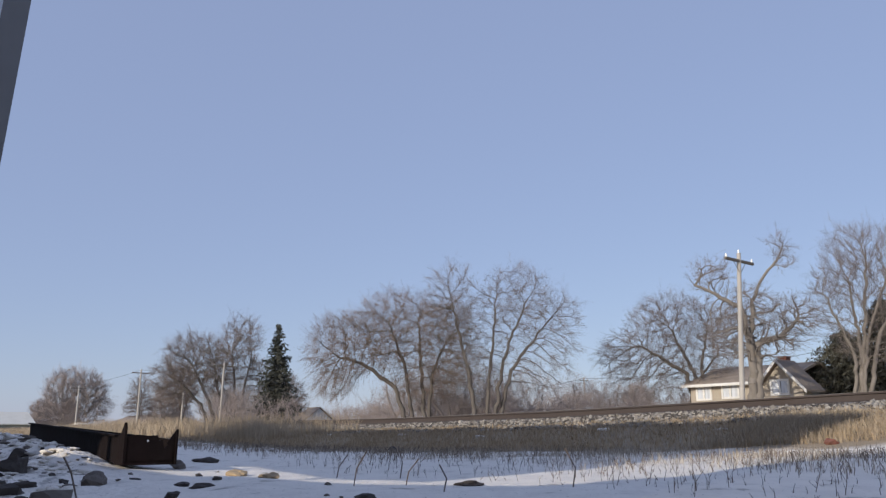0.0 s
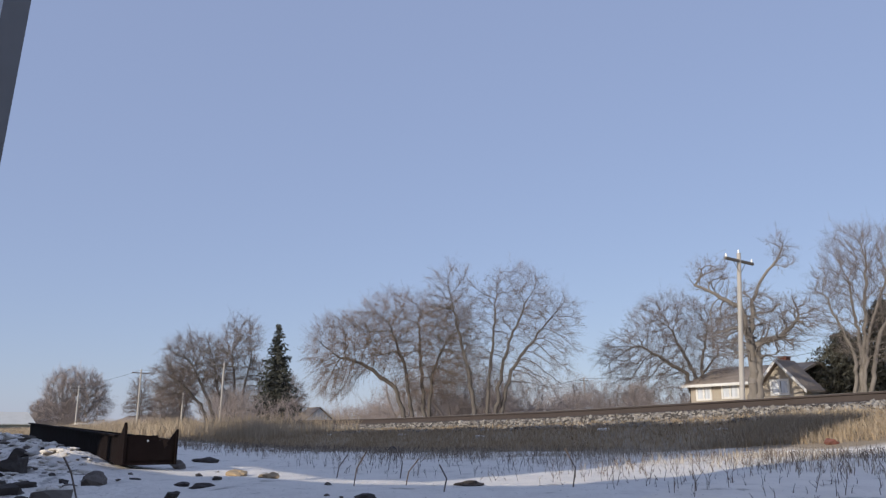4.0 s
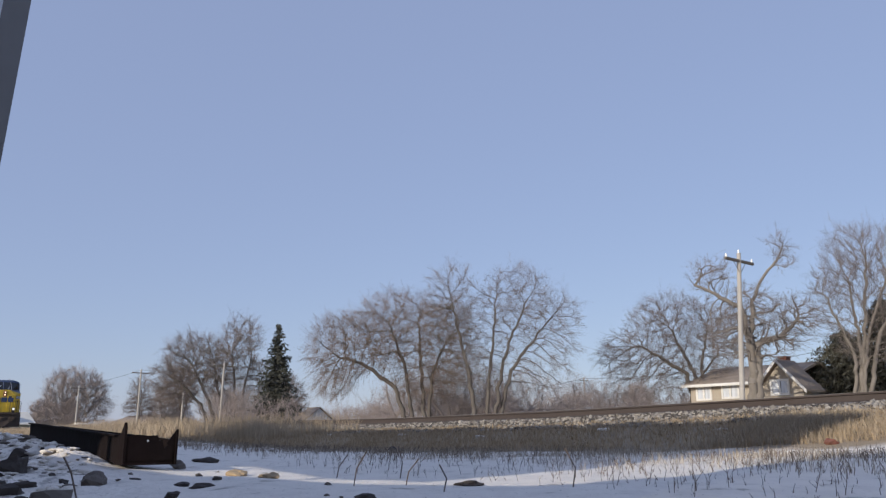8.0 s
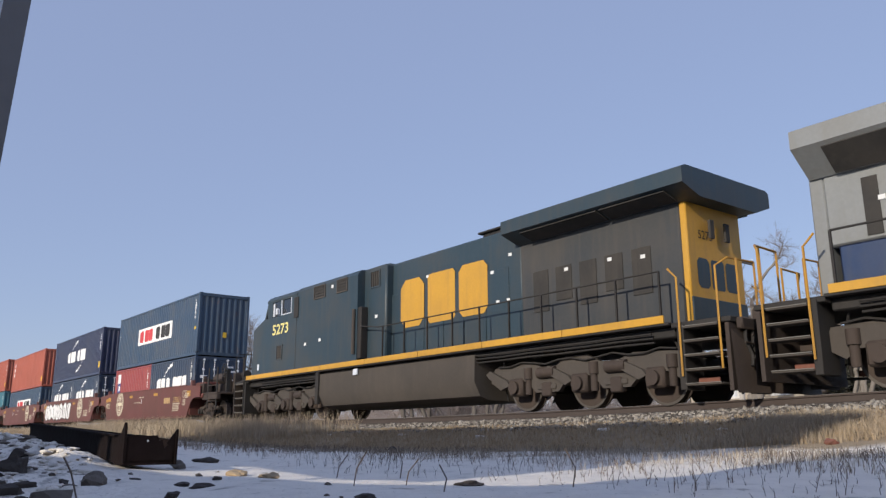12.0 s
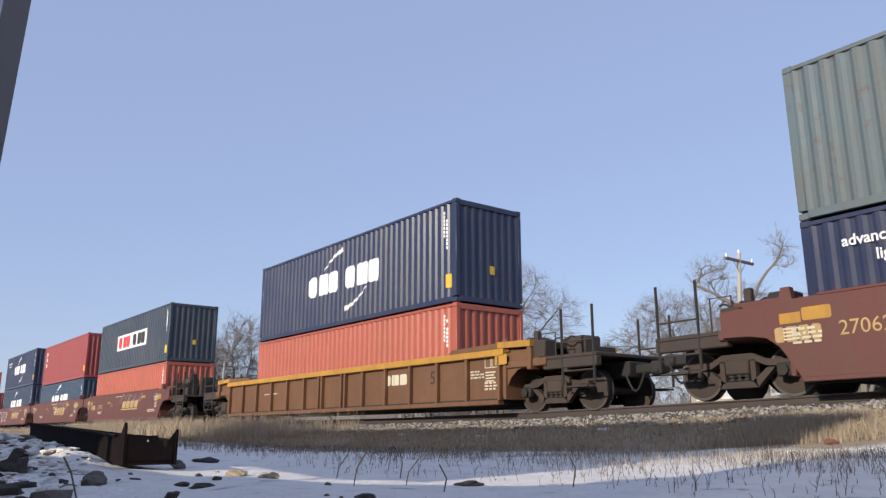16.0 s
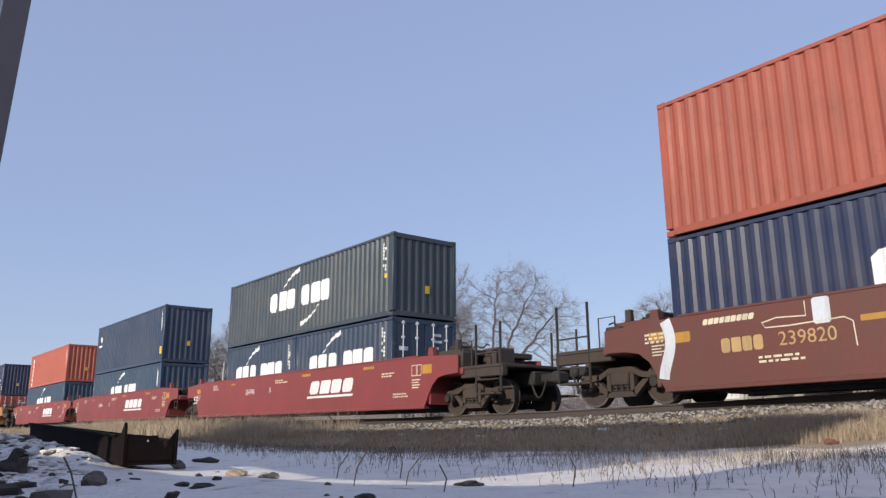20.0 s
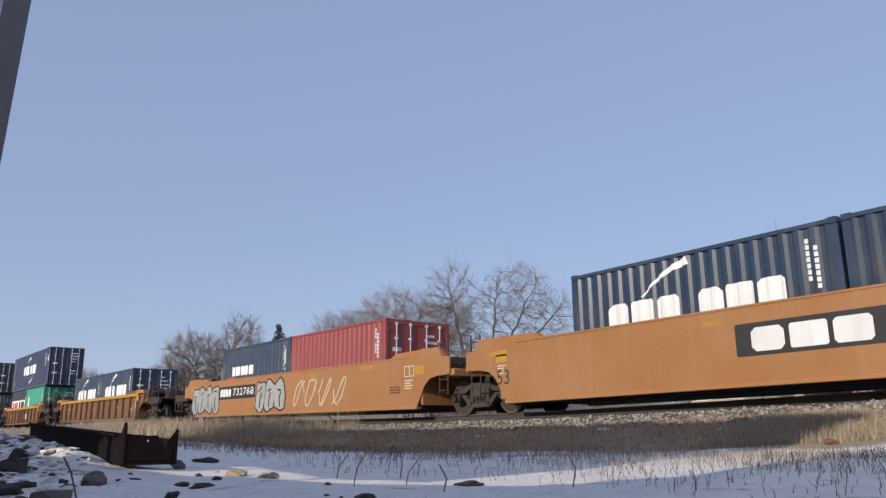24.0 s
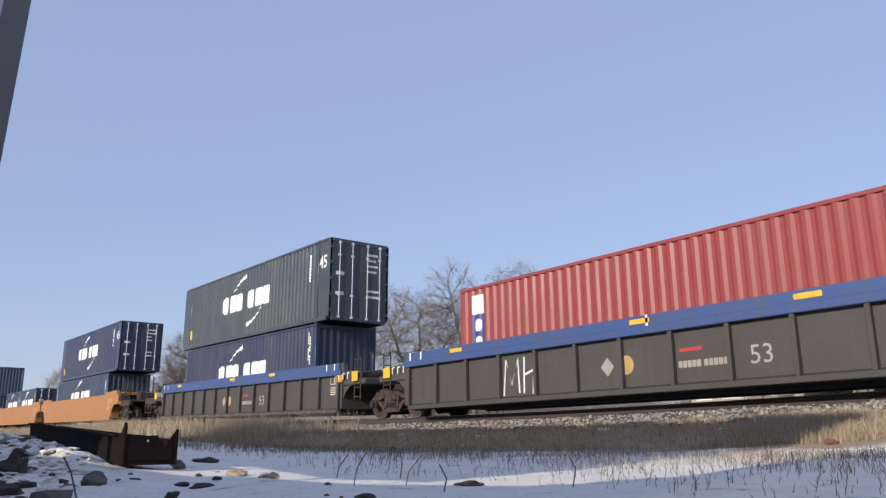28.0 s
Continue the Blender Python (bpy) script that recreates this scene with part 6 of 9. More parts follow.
# ---- locomotives ----
def six_wheel_truck(parent, xc):
    tr = part("truck", Build().box(xc - 2.6, xc + 2.6, -0.55, 0.55, 0.62, 0.95, 0.04), SOOT, parent, "dusty three-axle locomotive truck")
    for dx in (-2.03, 0.0, 2.03):
        x, r = xc + dx, 0.53
        b = Build().cyl((x, -1.0, r), (x, 1.0, r), 0.10, 10)
        for sy in (-1, 1):
            y = sy * 0.745
            b.cyl((x, y - 0.07, r), (x, y + 0.07, r), r, 32)
            b.cyl((x, y - sy * 0.07, r), (x, y - sy * 0.11, r), r + 0.03, 32)
        part("wheelset", b, GRIME, tr)
        for sy in (-1, 1):
            part("wheel_rim", Build().add(*ring_face(x, sy * 0.818, r, r, r * 0.9, 32)), TREAD, tr, "bright worn wheel rim", smooth=0)
        for sy in (-1, 1):
            ab = Build().box(x - 0.24, x + 0.24, *sorted((sy * 0.95, sy * 1.22)), 0.34, 0.76, 0.05)
            ab.cyl((x, sy * 1.22, 0.54), (x, sy * 1.30, 0.54), 0.15, 14)
            part("axle_box", ab, GRIME, tr)
            arm = Build()
            arm.prism([(x + 0.15, 0.60), (x + 0.25, 0.72), (x + 0.85, 0.98), (x + 0.98, 0.90), (x + 0.88, 0.80), (x + 0.35, 0.52)], *sorted((sy * 1.16, sy * 1.27)))
            part("traction_arm", arm, TANK, tr)
            cyl = Build().cyl((x - 0.42, sy * 1.15, 0.36), (x - 0.42, sy * 1.15, 0.95), 0.085, 10).cyl((x - 0.42, sy * 1.15, 0.72), (x - 0.42, sy * 1.15, 0.98), 0.12, 10)
            part("damper", cyl, GRIME, tr)
    for sy in (-1, 1):
        y0, y1 = sorted((sy * 1.02, sy * 1.15))
        fr = Build()
        fr.prism([(xc - 2.95, 0.70), (xc - 2.80, 1.04), (xc - 1.5, 1.10), (xc - 1.1, 0.98), (xc - 0.6, 0.98), (xc - 0.2, 1.16), (xc + 0.4, 1.16), (xc + 0.7, 0.98), (xc + 1.2, 0.98), (xc + 1.5, 1.10), (xc + 2.80, 1.04), (xc + 2.95, 0.70),
                  (xc + 2.6, 0.50), (xc + 2.36, 0.66), (xc + 1.7, 0.68), (xc + 1.38, 0.40), (xc + 0.66, 0.40), (xc + 0.36, 0.70), (xc - 0.36, 0.70), (xc - 0.66, 0.40), (xc - 1.38, 0.40), (xc - 1.7, 0.68), (xc - 2.36, 0.66), (xc - 2.6, 0.50)], y0, y1)
        for dx in (-1.02, 1.02):
            fr.box(xc + dx - 0.30, xc + dx + 0.30, y0 - 0.03, y1 + 0.03, 0.46, 0.58, 0.015)
        part("side_frame", fr, TANK, tr)
        for dx in (-1.02, 1.02):
            brk = Build().cyl((xc + dx - 0.32, sy * 1.18, 0.84), (xc + dx + 0.22, sy * 1.18, 0.84), 0.13, 12).box(xc + dx - 0.16, xc + dx + 0.16, *sorted((sy * 1.0, sy * 1.2)), 0.30, 0.62, 0.03)
            part("brake_cylinder", brk, GRIME, tr)
        pipe = [(xc - 2.6 + 0.4 * i, sy * 1.2, 1.08 + 0.05 * math.sin(i * 1.9)) for i in range(14)]
        part("brake_pipe", Build().tube(pipe, 0.022, 6), SOOT, tr)
        for q in (-1, 1):
            part("sand_hose", Build().tube([(xc + q * 2.5, sy * 1.1, 1.25), (xc + q * 2.66, sy * 1.0, 0.8), (xc + q * 2.72, sy * 0.78, 0.25)], 0.025, 6), SOOT, tr)
    return tr


def vent_panel(parent, x0, x1, z0, z1, y, sy, name="louvre", upright=True, edge=None):
    """A dark recess with slats in a frame, on the side sy."""
    fr = Build()
    d = sorted((sy * y, sy * (y + 0.025)))
    for a, c, e, g in ((x0 - 0.03, x0 + 0.01, z0, z1), (x1 - 0.01, x1 + 0.03, z0, z1), (x0 - 0.03, x1 + 0.03, z0 - 0.04, z0), (x0 - 0.03, x1 + 0.03, z1, z1 + 0.03)):
        fr.box(a, c, *d, e, g)
    ob = part(name, Build().box(x0, x1, *sorted((sy * y, sy * (y + 0.006))), z0, z1), VENT, parent, "dark louvred opening")
    part("louvre_frame", fr, edge or LOCO_GREY, ob)
    sl = Build()
    n = max(3, int((x1 - x0) / 0.10)) if upright else max(3, int((z1 - z0) / 0.09))
    for i in range(n):
        if upright:
            u = x0 + (x1 - x0) * (i + 0.5) / n
            sl.box(u - 0.012, u + 0.012, *sorted((sy * y, sy * (y + 0.022))), z0, z1)
        else:
            u = z0 + (z1 - z0) * (i + 0.5) / n
            sl.box(x0, x1, *sorted((sy * y, sy * (y + 0.022))), u - 0.012, u + 0.012)
    part("slats", sl, SOOT, ob)
    return ob


def on_side(me, parent, x, z, y, sy, name, label=""):
    ob = part(name, me, None, parent, label)
    ob.matrix_basis = pose(x, sy * y, z, 0, 0, 0 if sy < 0 else 180)
    return ob


def cab_digits(ob, txt, nf, nr, wide, zb):
    """Lit number boards on the slanted corners of the nose."""
    for sy in (-1, 1):
        c = Vector(((nr + nf) / 2 + 0.04, sy * (1.5 + wide) / 2, zb))
        ang = math.degrees(math.atan2(nf - nr, 1.5 - wide))
        bd = part("number_board", Build().box(-0.32, 0.32, -0.02, 0.02, -0.12, 0.12, 0.02), BLACK_MARK, ob, "dark framed number board")
        bd.matrix_basis = pose(*(c + Vector((0.02, sy * 0.02, 0))), 0, 0, ang if sy < 0 else 180 - ang)
        part("board_face", Build().box(-0.29, 0.29, -0.026, -0.02, -0.095, 0.095), SPRAY_PALE, bd, "pale lit number board")
        part("board_digits", writing(" ".join(txt), 0.20, BLACK_MARK, "board_digits"), None, bd, at=(0, -0.030, 0))


def bright_cab(ob):
    """Blue wide cab with a grey side panel, rounded roof, wrapped windscreen and a faceted yellow nose."""
    W = 1.50
    # side body: grey panel, blue cab, yellow cheek, each the full width of the cab
    part("cab_side_panel", Build().prism([(5.10, 2.25), (5.885, 2.25), (6.60, 4.50), (5.10, 4.50)], -W, W), LOCO_GREY, ob, "grey panel ahead of the walkway")
    part("cab_body", Build().prism([(5.10, 1.56), (8.86, 1.56), (9.98, 3.40), (8.88, 3.86), (8.55, 3.66), (6.333, 3.66), (5.885, 2.25), (5.10, 2.25)], -W, W), LOCO_BLUE, ob, "blue wide cab body")
    part("cab_rear_wall", Build().prism([(6.333, 3.66), (6.88, 3.66), (6.88, 4.50), (6.60, 4.50)], -W, W), LOCO_BLUE, ob)
    part("cab_rear_roof", Build().prism([(-W, 4.50), (W, 4.50), (1.36, 4.64), (1.05, 4.72), (-1.05, 4.72), (-1.36, 4.64)], 5.10, 6.56, "x"), LOCO_GREY, ob)
    arch = [(-W - 0.02, 4.38), (-W - 0.02, 4.48), (-1.42, 4.60), (-1.20, 4.71), (-0.85, 4.79), (0.85, 4.79), (1.20, 4.71), (1.42, 4.60), (W + 0.02, 4.48), (W + 0.02, 4.38)]
    part("cab_roof", Build().prism(arch, 6.56, 8.80, "x"), LOCO_BLUE, ob, "rounded blue cab roof")
    brow = Build()
    back = [(8.80, y, z) for y, z in arch[1:-1]]
    front = [(8.84, -1.43, 4.44), (8.90, -1.36, 4.47), (8.97, -1.1, 4.53), (9.03, -0.66, 4.58), (9.03, 0.66, 4.58), (8.97, 1.1, 4.53), (8.90, 1.36, 4.47), (8.84, 1.43, 4.44)]
    brow.add(back + front, [(i, i + 1, 9 + i, 8 + i) for i in range(7)])
    part("cab_brow", brow, LOCO_BLUE, ob)
    part("cab_interior", Build().box(6.9, 8.5, -1.25, 1.25, 3.62, 3.70), SOOT, ob)
    low = [(8.88, -1.47, 3.86), (9.42, -0.74, 3.80), (9.42, 0.74, 3.80), (8.88, 1.47, 3.86)]
    high = [(8.84, -1.43, 4.44), (9.03, -0.66, 4.58), (9.03, 0.66, 4.58), (8.84, 1.43, 4.44)]
    for i in range(3):
        part("windscreen", Build().add([low[i], low[i + 1], high[i + 1], high[i]], [(0, 1, 2, 3)]), PANE, ob, "dark sloped windscreen", smooth=0)
    for lo, hi in zip(low, high):
        part("windscreen_post", Build().cyl(lo, hi, 0.045, 6), LOCO_BLUE, ob)
    part("windscreen_post", Build().cyl((9.43, 0, 3.80), (9.04, 0, 4.58), 0.04, 6), LOCO_BLUE, ob)
    for y in (-0.45, 0.4):
        part("wiper", Build().tube([(9.46, y, 3.82), (9.36, y + 0.12, 4.05), (9.25, y + 0.16, 4.22)], 0.012, 5), SPRAY_PALE, ob)
    for sy in (-1, 1):
        ya = sy * W
        part("window_post", Build().prism([(8.58, 3.66), (8.88, 3.86), (8.84, 4.44), (8.60, 4.40)], *sorted((ya, ya - sy * 0.09))), LOCO_BLUE, ob)
        for a, c in ((7.66, 7.76), (8.14, 8.24)):
            part("window_post", Build().box(a, c, *sorted((ya, ya - sy * 0.07)), 3.66, 4.40, 0.01), LOCO_BLUE, ob)
        for a, c in ((6.88, 7.66), (7.76, 8.14), (8.24, 8.60)):
            part("side_pane", Build().box(a, c, *sorted((ya - sy * 0.05, ya - sy * 0.035)), 3.66, 4.40), PANE, ob, "dark cab side window")
        for a, c, e, g in ((6.88, 6.92, 3.68, 4.34), (7.62, 7.66, 3.68, 4.34), (6.92, 7.62, 3.68, 3.72), (6.92, 7.62, 4.30, 4.34)):
            part("window_frame", Build().box(a, c, *sorted((ya + sy * 0.012, ya - sy * 0.03)), e, g), SPRAY_PALE, ob, "pale window frame")
        part("wind_deflector", Build().box(8.20, 8.34, *sorted((ya + sy * 0.02, ya + sy * 0.16)), 3.72, 4.26, 0.02), SPRAY_PALE, ob, "pale wind deflector")
        part("mirror", Build().box(7.60, 7.72, *sorted((ya + sy * 0.03, ya + sy * 0.18)), 3.62, 3.86, 0.02), TANK, ob)
        part("sun_shade", Build().prism([(7.0, 4.36), (8.55, 4.36), (8.55, 4.39), (7.0, 4.40)], *sorted((ya, ya + sy * 0.16))), LOCO_BLUE, ob)
        vent_panel(ob, 5.72, 6.26, 3.88, 4.44, W, sy, upright=True, edge=LOCO_GREY)
        part("vent_label", Build().box(5.86, 6.12, *sorted((ya, ya + sy * 0.004)), 3.72, 3.79), SPRAY_PALE, ob)
        part("panel_door", Build().box(5.2, 5.72, *sorted((ya, ya + sy * 0.014)), 2.42, 3.55, 0.01), LOCO_GREY, ob)
        for a in (6.62, 7.66):
            vent_panel(ob, a, a + 0.68, 1.98, 2.62, W, sy, "cab_vent", False, LOCO_BLUE)
        on_side(writing("469", 0.62, NUMBER_YELLOW, "road_number", 1.12, 0.014), ob, 7.62, 3.30, W + 0.006, sy, "road_number", "yellow road number painted under the cab window")
        on_side(flat([[(-0.72, -0.03), (-0.10, 0.10), (-0.16, -0.01), (-0.62, -0.10)], [(-0.22, 0.10), (0.30, 0.14), (0.12, -0.10), (-0.06, -0.12)], [(0.12, 0.02), (0.78, 0.13), (0.52, -0.01), (0.06, -0.09)]], -0.001).mesh("bolt_mark", NUMBER_YELLOW, 0), ob, 7.56, 2.90, W + 0.006, sy, "bolt_mark", "yellow lightning flash")
        on_side(flat([[(-0.16, -0.03), (0.16, 0.0), (0.16, 0.04), (-0.16, 0.03)]], -0.001).mesh("small_flash", SPRAY_PALE, 0), ob, 8.42, 2.95, W + 0.006, sy, "small_flash")
        on_side(flat([slab(-0.09, 0.09, -0.06, 0.06)], -0.001).mesh("small_flag", SPRAY_PINK, 0), ob, 6.58, 2.66, W + 0.006, sy, "small_flag", "tiny red and white flag sticker")
        part("notice_plate", Build().box(9.30, 9.62, *sorted((sy * W, sy * (W + 0.006))), 2.02, 2.30), SPRAY_PALE, ob, "pale notice plate")
    # nose
    c1, f1, f2 = (9.98, 1.5, 3.40), (10.55, 0.95, 3.26), (10.55, 0.36, 3.74)
    part("nose_cheek", Build().prism([(8.86, 1.56), (9.98, 1.56), (9.98, 3.40)], -W, W), LOCO_YELLOW, ob, "yellow nose cheek")
    def m(p, s):
        return (p[0], p[1] * s, p[2])
    v = [(9.98, -1.5, 1.56), (10.55, -0.95, 1.56), (10.55, 0.95, 1.56), (9.98, 1.5, 1.56), m(c1, -1), m(f1, -1), m(f2, -1), m(f2, 1), m(f1, 1), m(c1, 1)]
    part("nose_front", Build().add(v, [(0, 1, 5, 4), (1, 2, 8, 7, 6, 5), (2, 3, 9, 8), (4, 5, 6), (7, 8, 9)]), LOCO_YELLOW, ob, "faceted yellow nose", smooth=15)
    wv = [(8.88, -1.47, 3.86), (9.42, -0.74, 3.80), (9.42, 0.74, 3.80), (8.88, 1.47, 3.86), m(c1, -1), m(f2, -1), m(f2, 1), m(c1, 1)]
    part("nose_top", Build().add(wv, [(0, 1, 5, 4), (1, 2, 6, 5), (2, 3, 7, 6)]), LOCO_BLUE, ob, "blue top of the nose", smooth=0)
    part("headlight_box", Build().box(10.55, 10.60, -0.15, 0.15, 3.10, 3.64, 0.015), CHIMNEY, ob, "dark red twin headlight housing")
    for z in (3.24, 3.49):
        part("headlight", Build().cyl((10.60, 0, z), (10.615, 0, z), 0.062, 14), LAMP, ob, "lit headlight")
    part("nose_door", Build().box(10.55, 10.585, 0.24, 0.80, 1.66, 3.20, 0.015), LOCO_YELLOW, ob)
    part("nose_door_pane", Build().box(10.585, 10.592, 0.36, 0.62, 2.86, 3.14, 0.01), PANE, ob, "small dark nose door window")
    part("nose_bracket", Build().tube([(10.56, -0.85, 3.34), (10.66, -0.80, 3.32), (10.66, -0.25, 3.38), (10.56, -0.2, 3.40)], 0.015, 5), LOCO_YELLOW, ob)
    fm = part("front_mark", flat(word_blocks(0, 0, 1.75, 0.46, (3,)), -0.001).mesh("front_mark", LOCO_BLUE, 0), None, ob, "block trade mark on the nose")
    fm.matrix_basis = pose(10.592, -0.02, 2.76, 0, 0, 90)
    cab_digits(ob, "469", 10.55, 9.98, 0.95, 3.02)
    for sy in (-1, 1):
        part("nose_handrail", Build().tube([(10.10, sy * 1.50, 1.60), (10.10, sy * 1.54, 2.2), (10.24, sy * 1.42, 2.62), (10.34, sy * 1.24, 2.68)], 0.028, 6), LOCO_YELLOW, ob)
        part("nose_handrail", Build().tube([(10.60, sy * 1.05, 1.58), (10.62, sy * 1.06, 2.1), (10.66, sy * 0.86, 2.62), (10.58, sy * 0.80, 2.74)], 0.028, 6), LOCO_YELLOW, ob)
    for a, c, y in ((7.2, 7.75, -0.75), (8.25, 8.7, 0.55), (8.3, 8.62, -0.6)):
        part("roof_antenna", Build().tube([(a, y, 4.76), (a, y, 4.87), (c, y, 4.87), (c, y, 4.76)], 0.018, 6), TANK, ob)


def dark_cab(ob):
    """Dusty dark blue cab, flush with the equipment hood behind it, with a sloped short nose."""
    W, paint = 1.50, LOCO_NAVY
    x0 = 5.83
    part("cab_body", Build().prism([(x0, 1.56), (9.30, 1.56), (9.30, 3.38), (8.42, 3.72), (x0, 3.72)], -W, W), paint, ob, "wide dusty cab body")
    part("cab_roof", Build().prism([(-W - 0.02, 4.36), (-1.40, 4.50), (-1.05, 4.60), (1.05, 4.60), (1.40, 4.50), (W + 0.02, 4.36), (W, 4.28), (-W, 4.28)], x0, 8.16, "x"), paint, ob)
    part("cab_rear_wall", Build().box(x0, 6.22, -W, W, 3.72, 4.30, 0.01), paint, ob)
    part("cab_interior", Build().box(6.22, 8.1, -1.2, 1.2, 3.68, 3.76), SOOT, ob)
    low = [(8.34, -1.47, 3.72), (8.62, -0.72, 3.68), (8.62, 0.72, 3.68), (8.34, 1.47, 3.72)]
    high = [(8.14, -1.44, 4.34), (8.26, -0.68, 4.44), (8.26, 0.68, 4.44), (8.14, 1.44, 4.34)]
    for i in range(3):
        part("windscreen", Build().add([low[i], low[i + 1], high[i + 1], high[i]], [(0, 1, 2, 3)]), PANE, ob, "dark sloped windscreen", smooth=0)
    for lo, hi in zip(low, high):
        part("windscreen_post", Build().cyl(lo, hi, 0.045, 6), paint, ob)
    part("cab_brow", Build().prism([(8.14, 4.58), (8.14, 4.34), (8.30, 4.42), (8.36, 4.48)], -1.25, 1.25), paint, ob)
    for sy in (-1, 1):
        ya = sy * W
        for a, c in ((7.02, 7.12), (7.74, 8.14)):
            part("window_post", Build().box(a, c, *sorted((ya, ya - sy * 0.08)), 3.70, 4.32, 0.01), paint, ob)
        for a, c in ((6.22, 7.02), (7.12, 7.74)):
            part("side_pane", Build().box(a, c, *sorted((ya - sy * 0.05, ya - sy * 0.035)), 3.70, 4.30), PANE, ob, "dark cab side window")
        for a, c, e, g in ((6.22, 6.26, 3.72, 4.28), (6.98, 7.02, 3.72, 4.28), (6.26, 6.98, 3.72, 3.75), (7.55, 7.66, 3.74, 4.22)):
            part("window_frame", Build().box(a, c, *sorted((ya + sy * 0.012, ya - sy * 0.03)), e, g), SPRAY_PALE, ob, "pale window frame")
        part("mirror", Build().box(7.06, 7.18, *sorted((ya + sy * 0.03, ya + sy * 0.16)), 3.74, 3.98, 0.02), SPRAY_PALE, ob)
        vent_panel(ob, 6.85, 7.25, 2.16, 2.62, W, sy, "cab_vent", False, paint)
        part("notice_plate", Build().box(8.70, 8.84, *sorted((ya, ya + sy * 0.004)), 1.86, 2.08), SPRAY_PALE, ob, "small white notice")
        part("side_louvre", Build().box(5.70, 6.02, *sorted((ya, ya + sy * 0.02)), 3.50, 4.24, 0.01), SOOT, ob)
        on_side(writing("5273", 0.52, NUMBER_YELLOW, "road_number", 1.25, 0.010), ob, 7.04, 3.22, W + 0.006, sy, "road_number", "pale yellow road number under the cab window")
    v = [(9.28, -1.49, 1.56), (9.85, -0.85, 1.56), (9.85, 0.85, 1.56), (9.28, 1.49, 1.56), (9.28, -1.49, 3.37), (9.85, -0.85, 3.14), (9.85, 0.85, 3.14), (9.28, 1.49, 3.37)]
    part("nose_front", Build().add(v, [(0, 1, 5, 4), (1, 2, 6, 5), (2, 3, 7, 6), (4, 5, 6, 7)]), paint, ob, "dark blue nose", smooth=15)
    part("headlight_box", Build().box(9.85, 9.90, -0.15, 0.15, 2.55, 3.05, 0.015), SOOT, ob)
    for z in (2.68, 2.92):
        part("headlight", Build().cyl((9.90, 0, z), (9.91, 0, z), 0.06, 14), PANE, ob, "unlit headlight")
    fm = part("front_mark", flat(word_blocks(0, 0, 1.5, 0.46, (3,)), -0.001).mesh("front_mark", LOCO_GOLD, 0), None, ob, "block trade mark on the nose")
    fm.matrix_basis = pose(9.862, 0, 2.3, 0, 0, 90)
    cab_digits(ob, "5273", 9.85, 9.28, 0.85, 3.0)


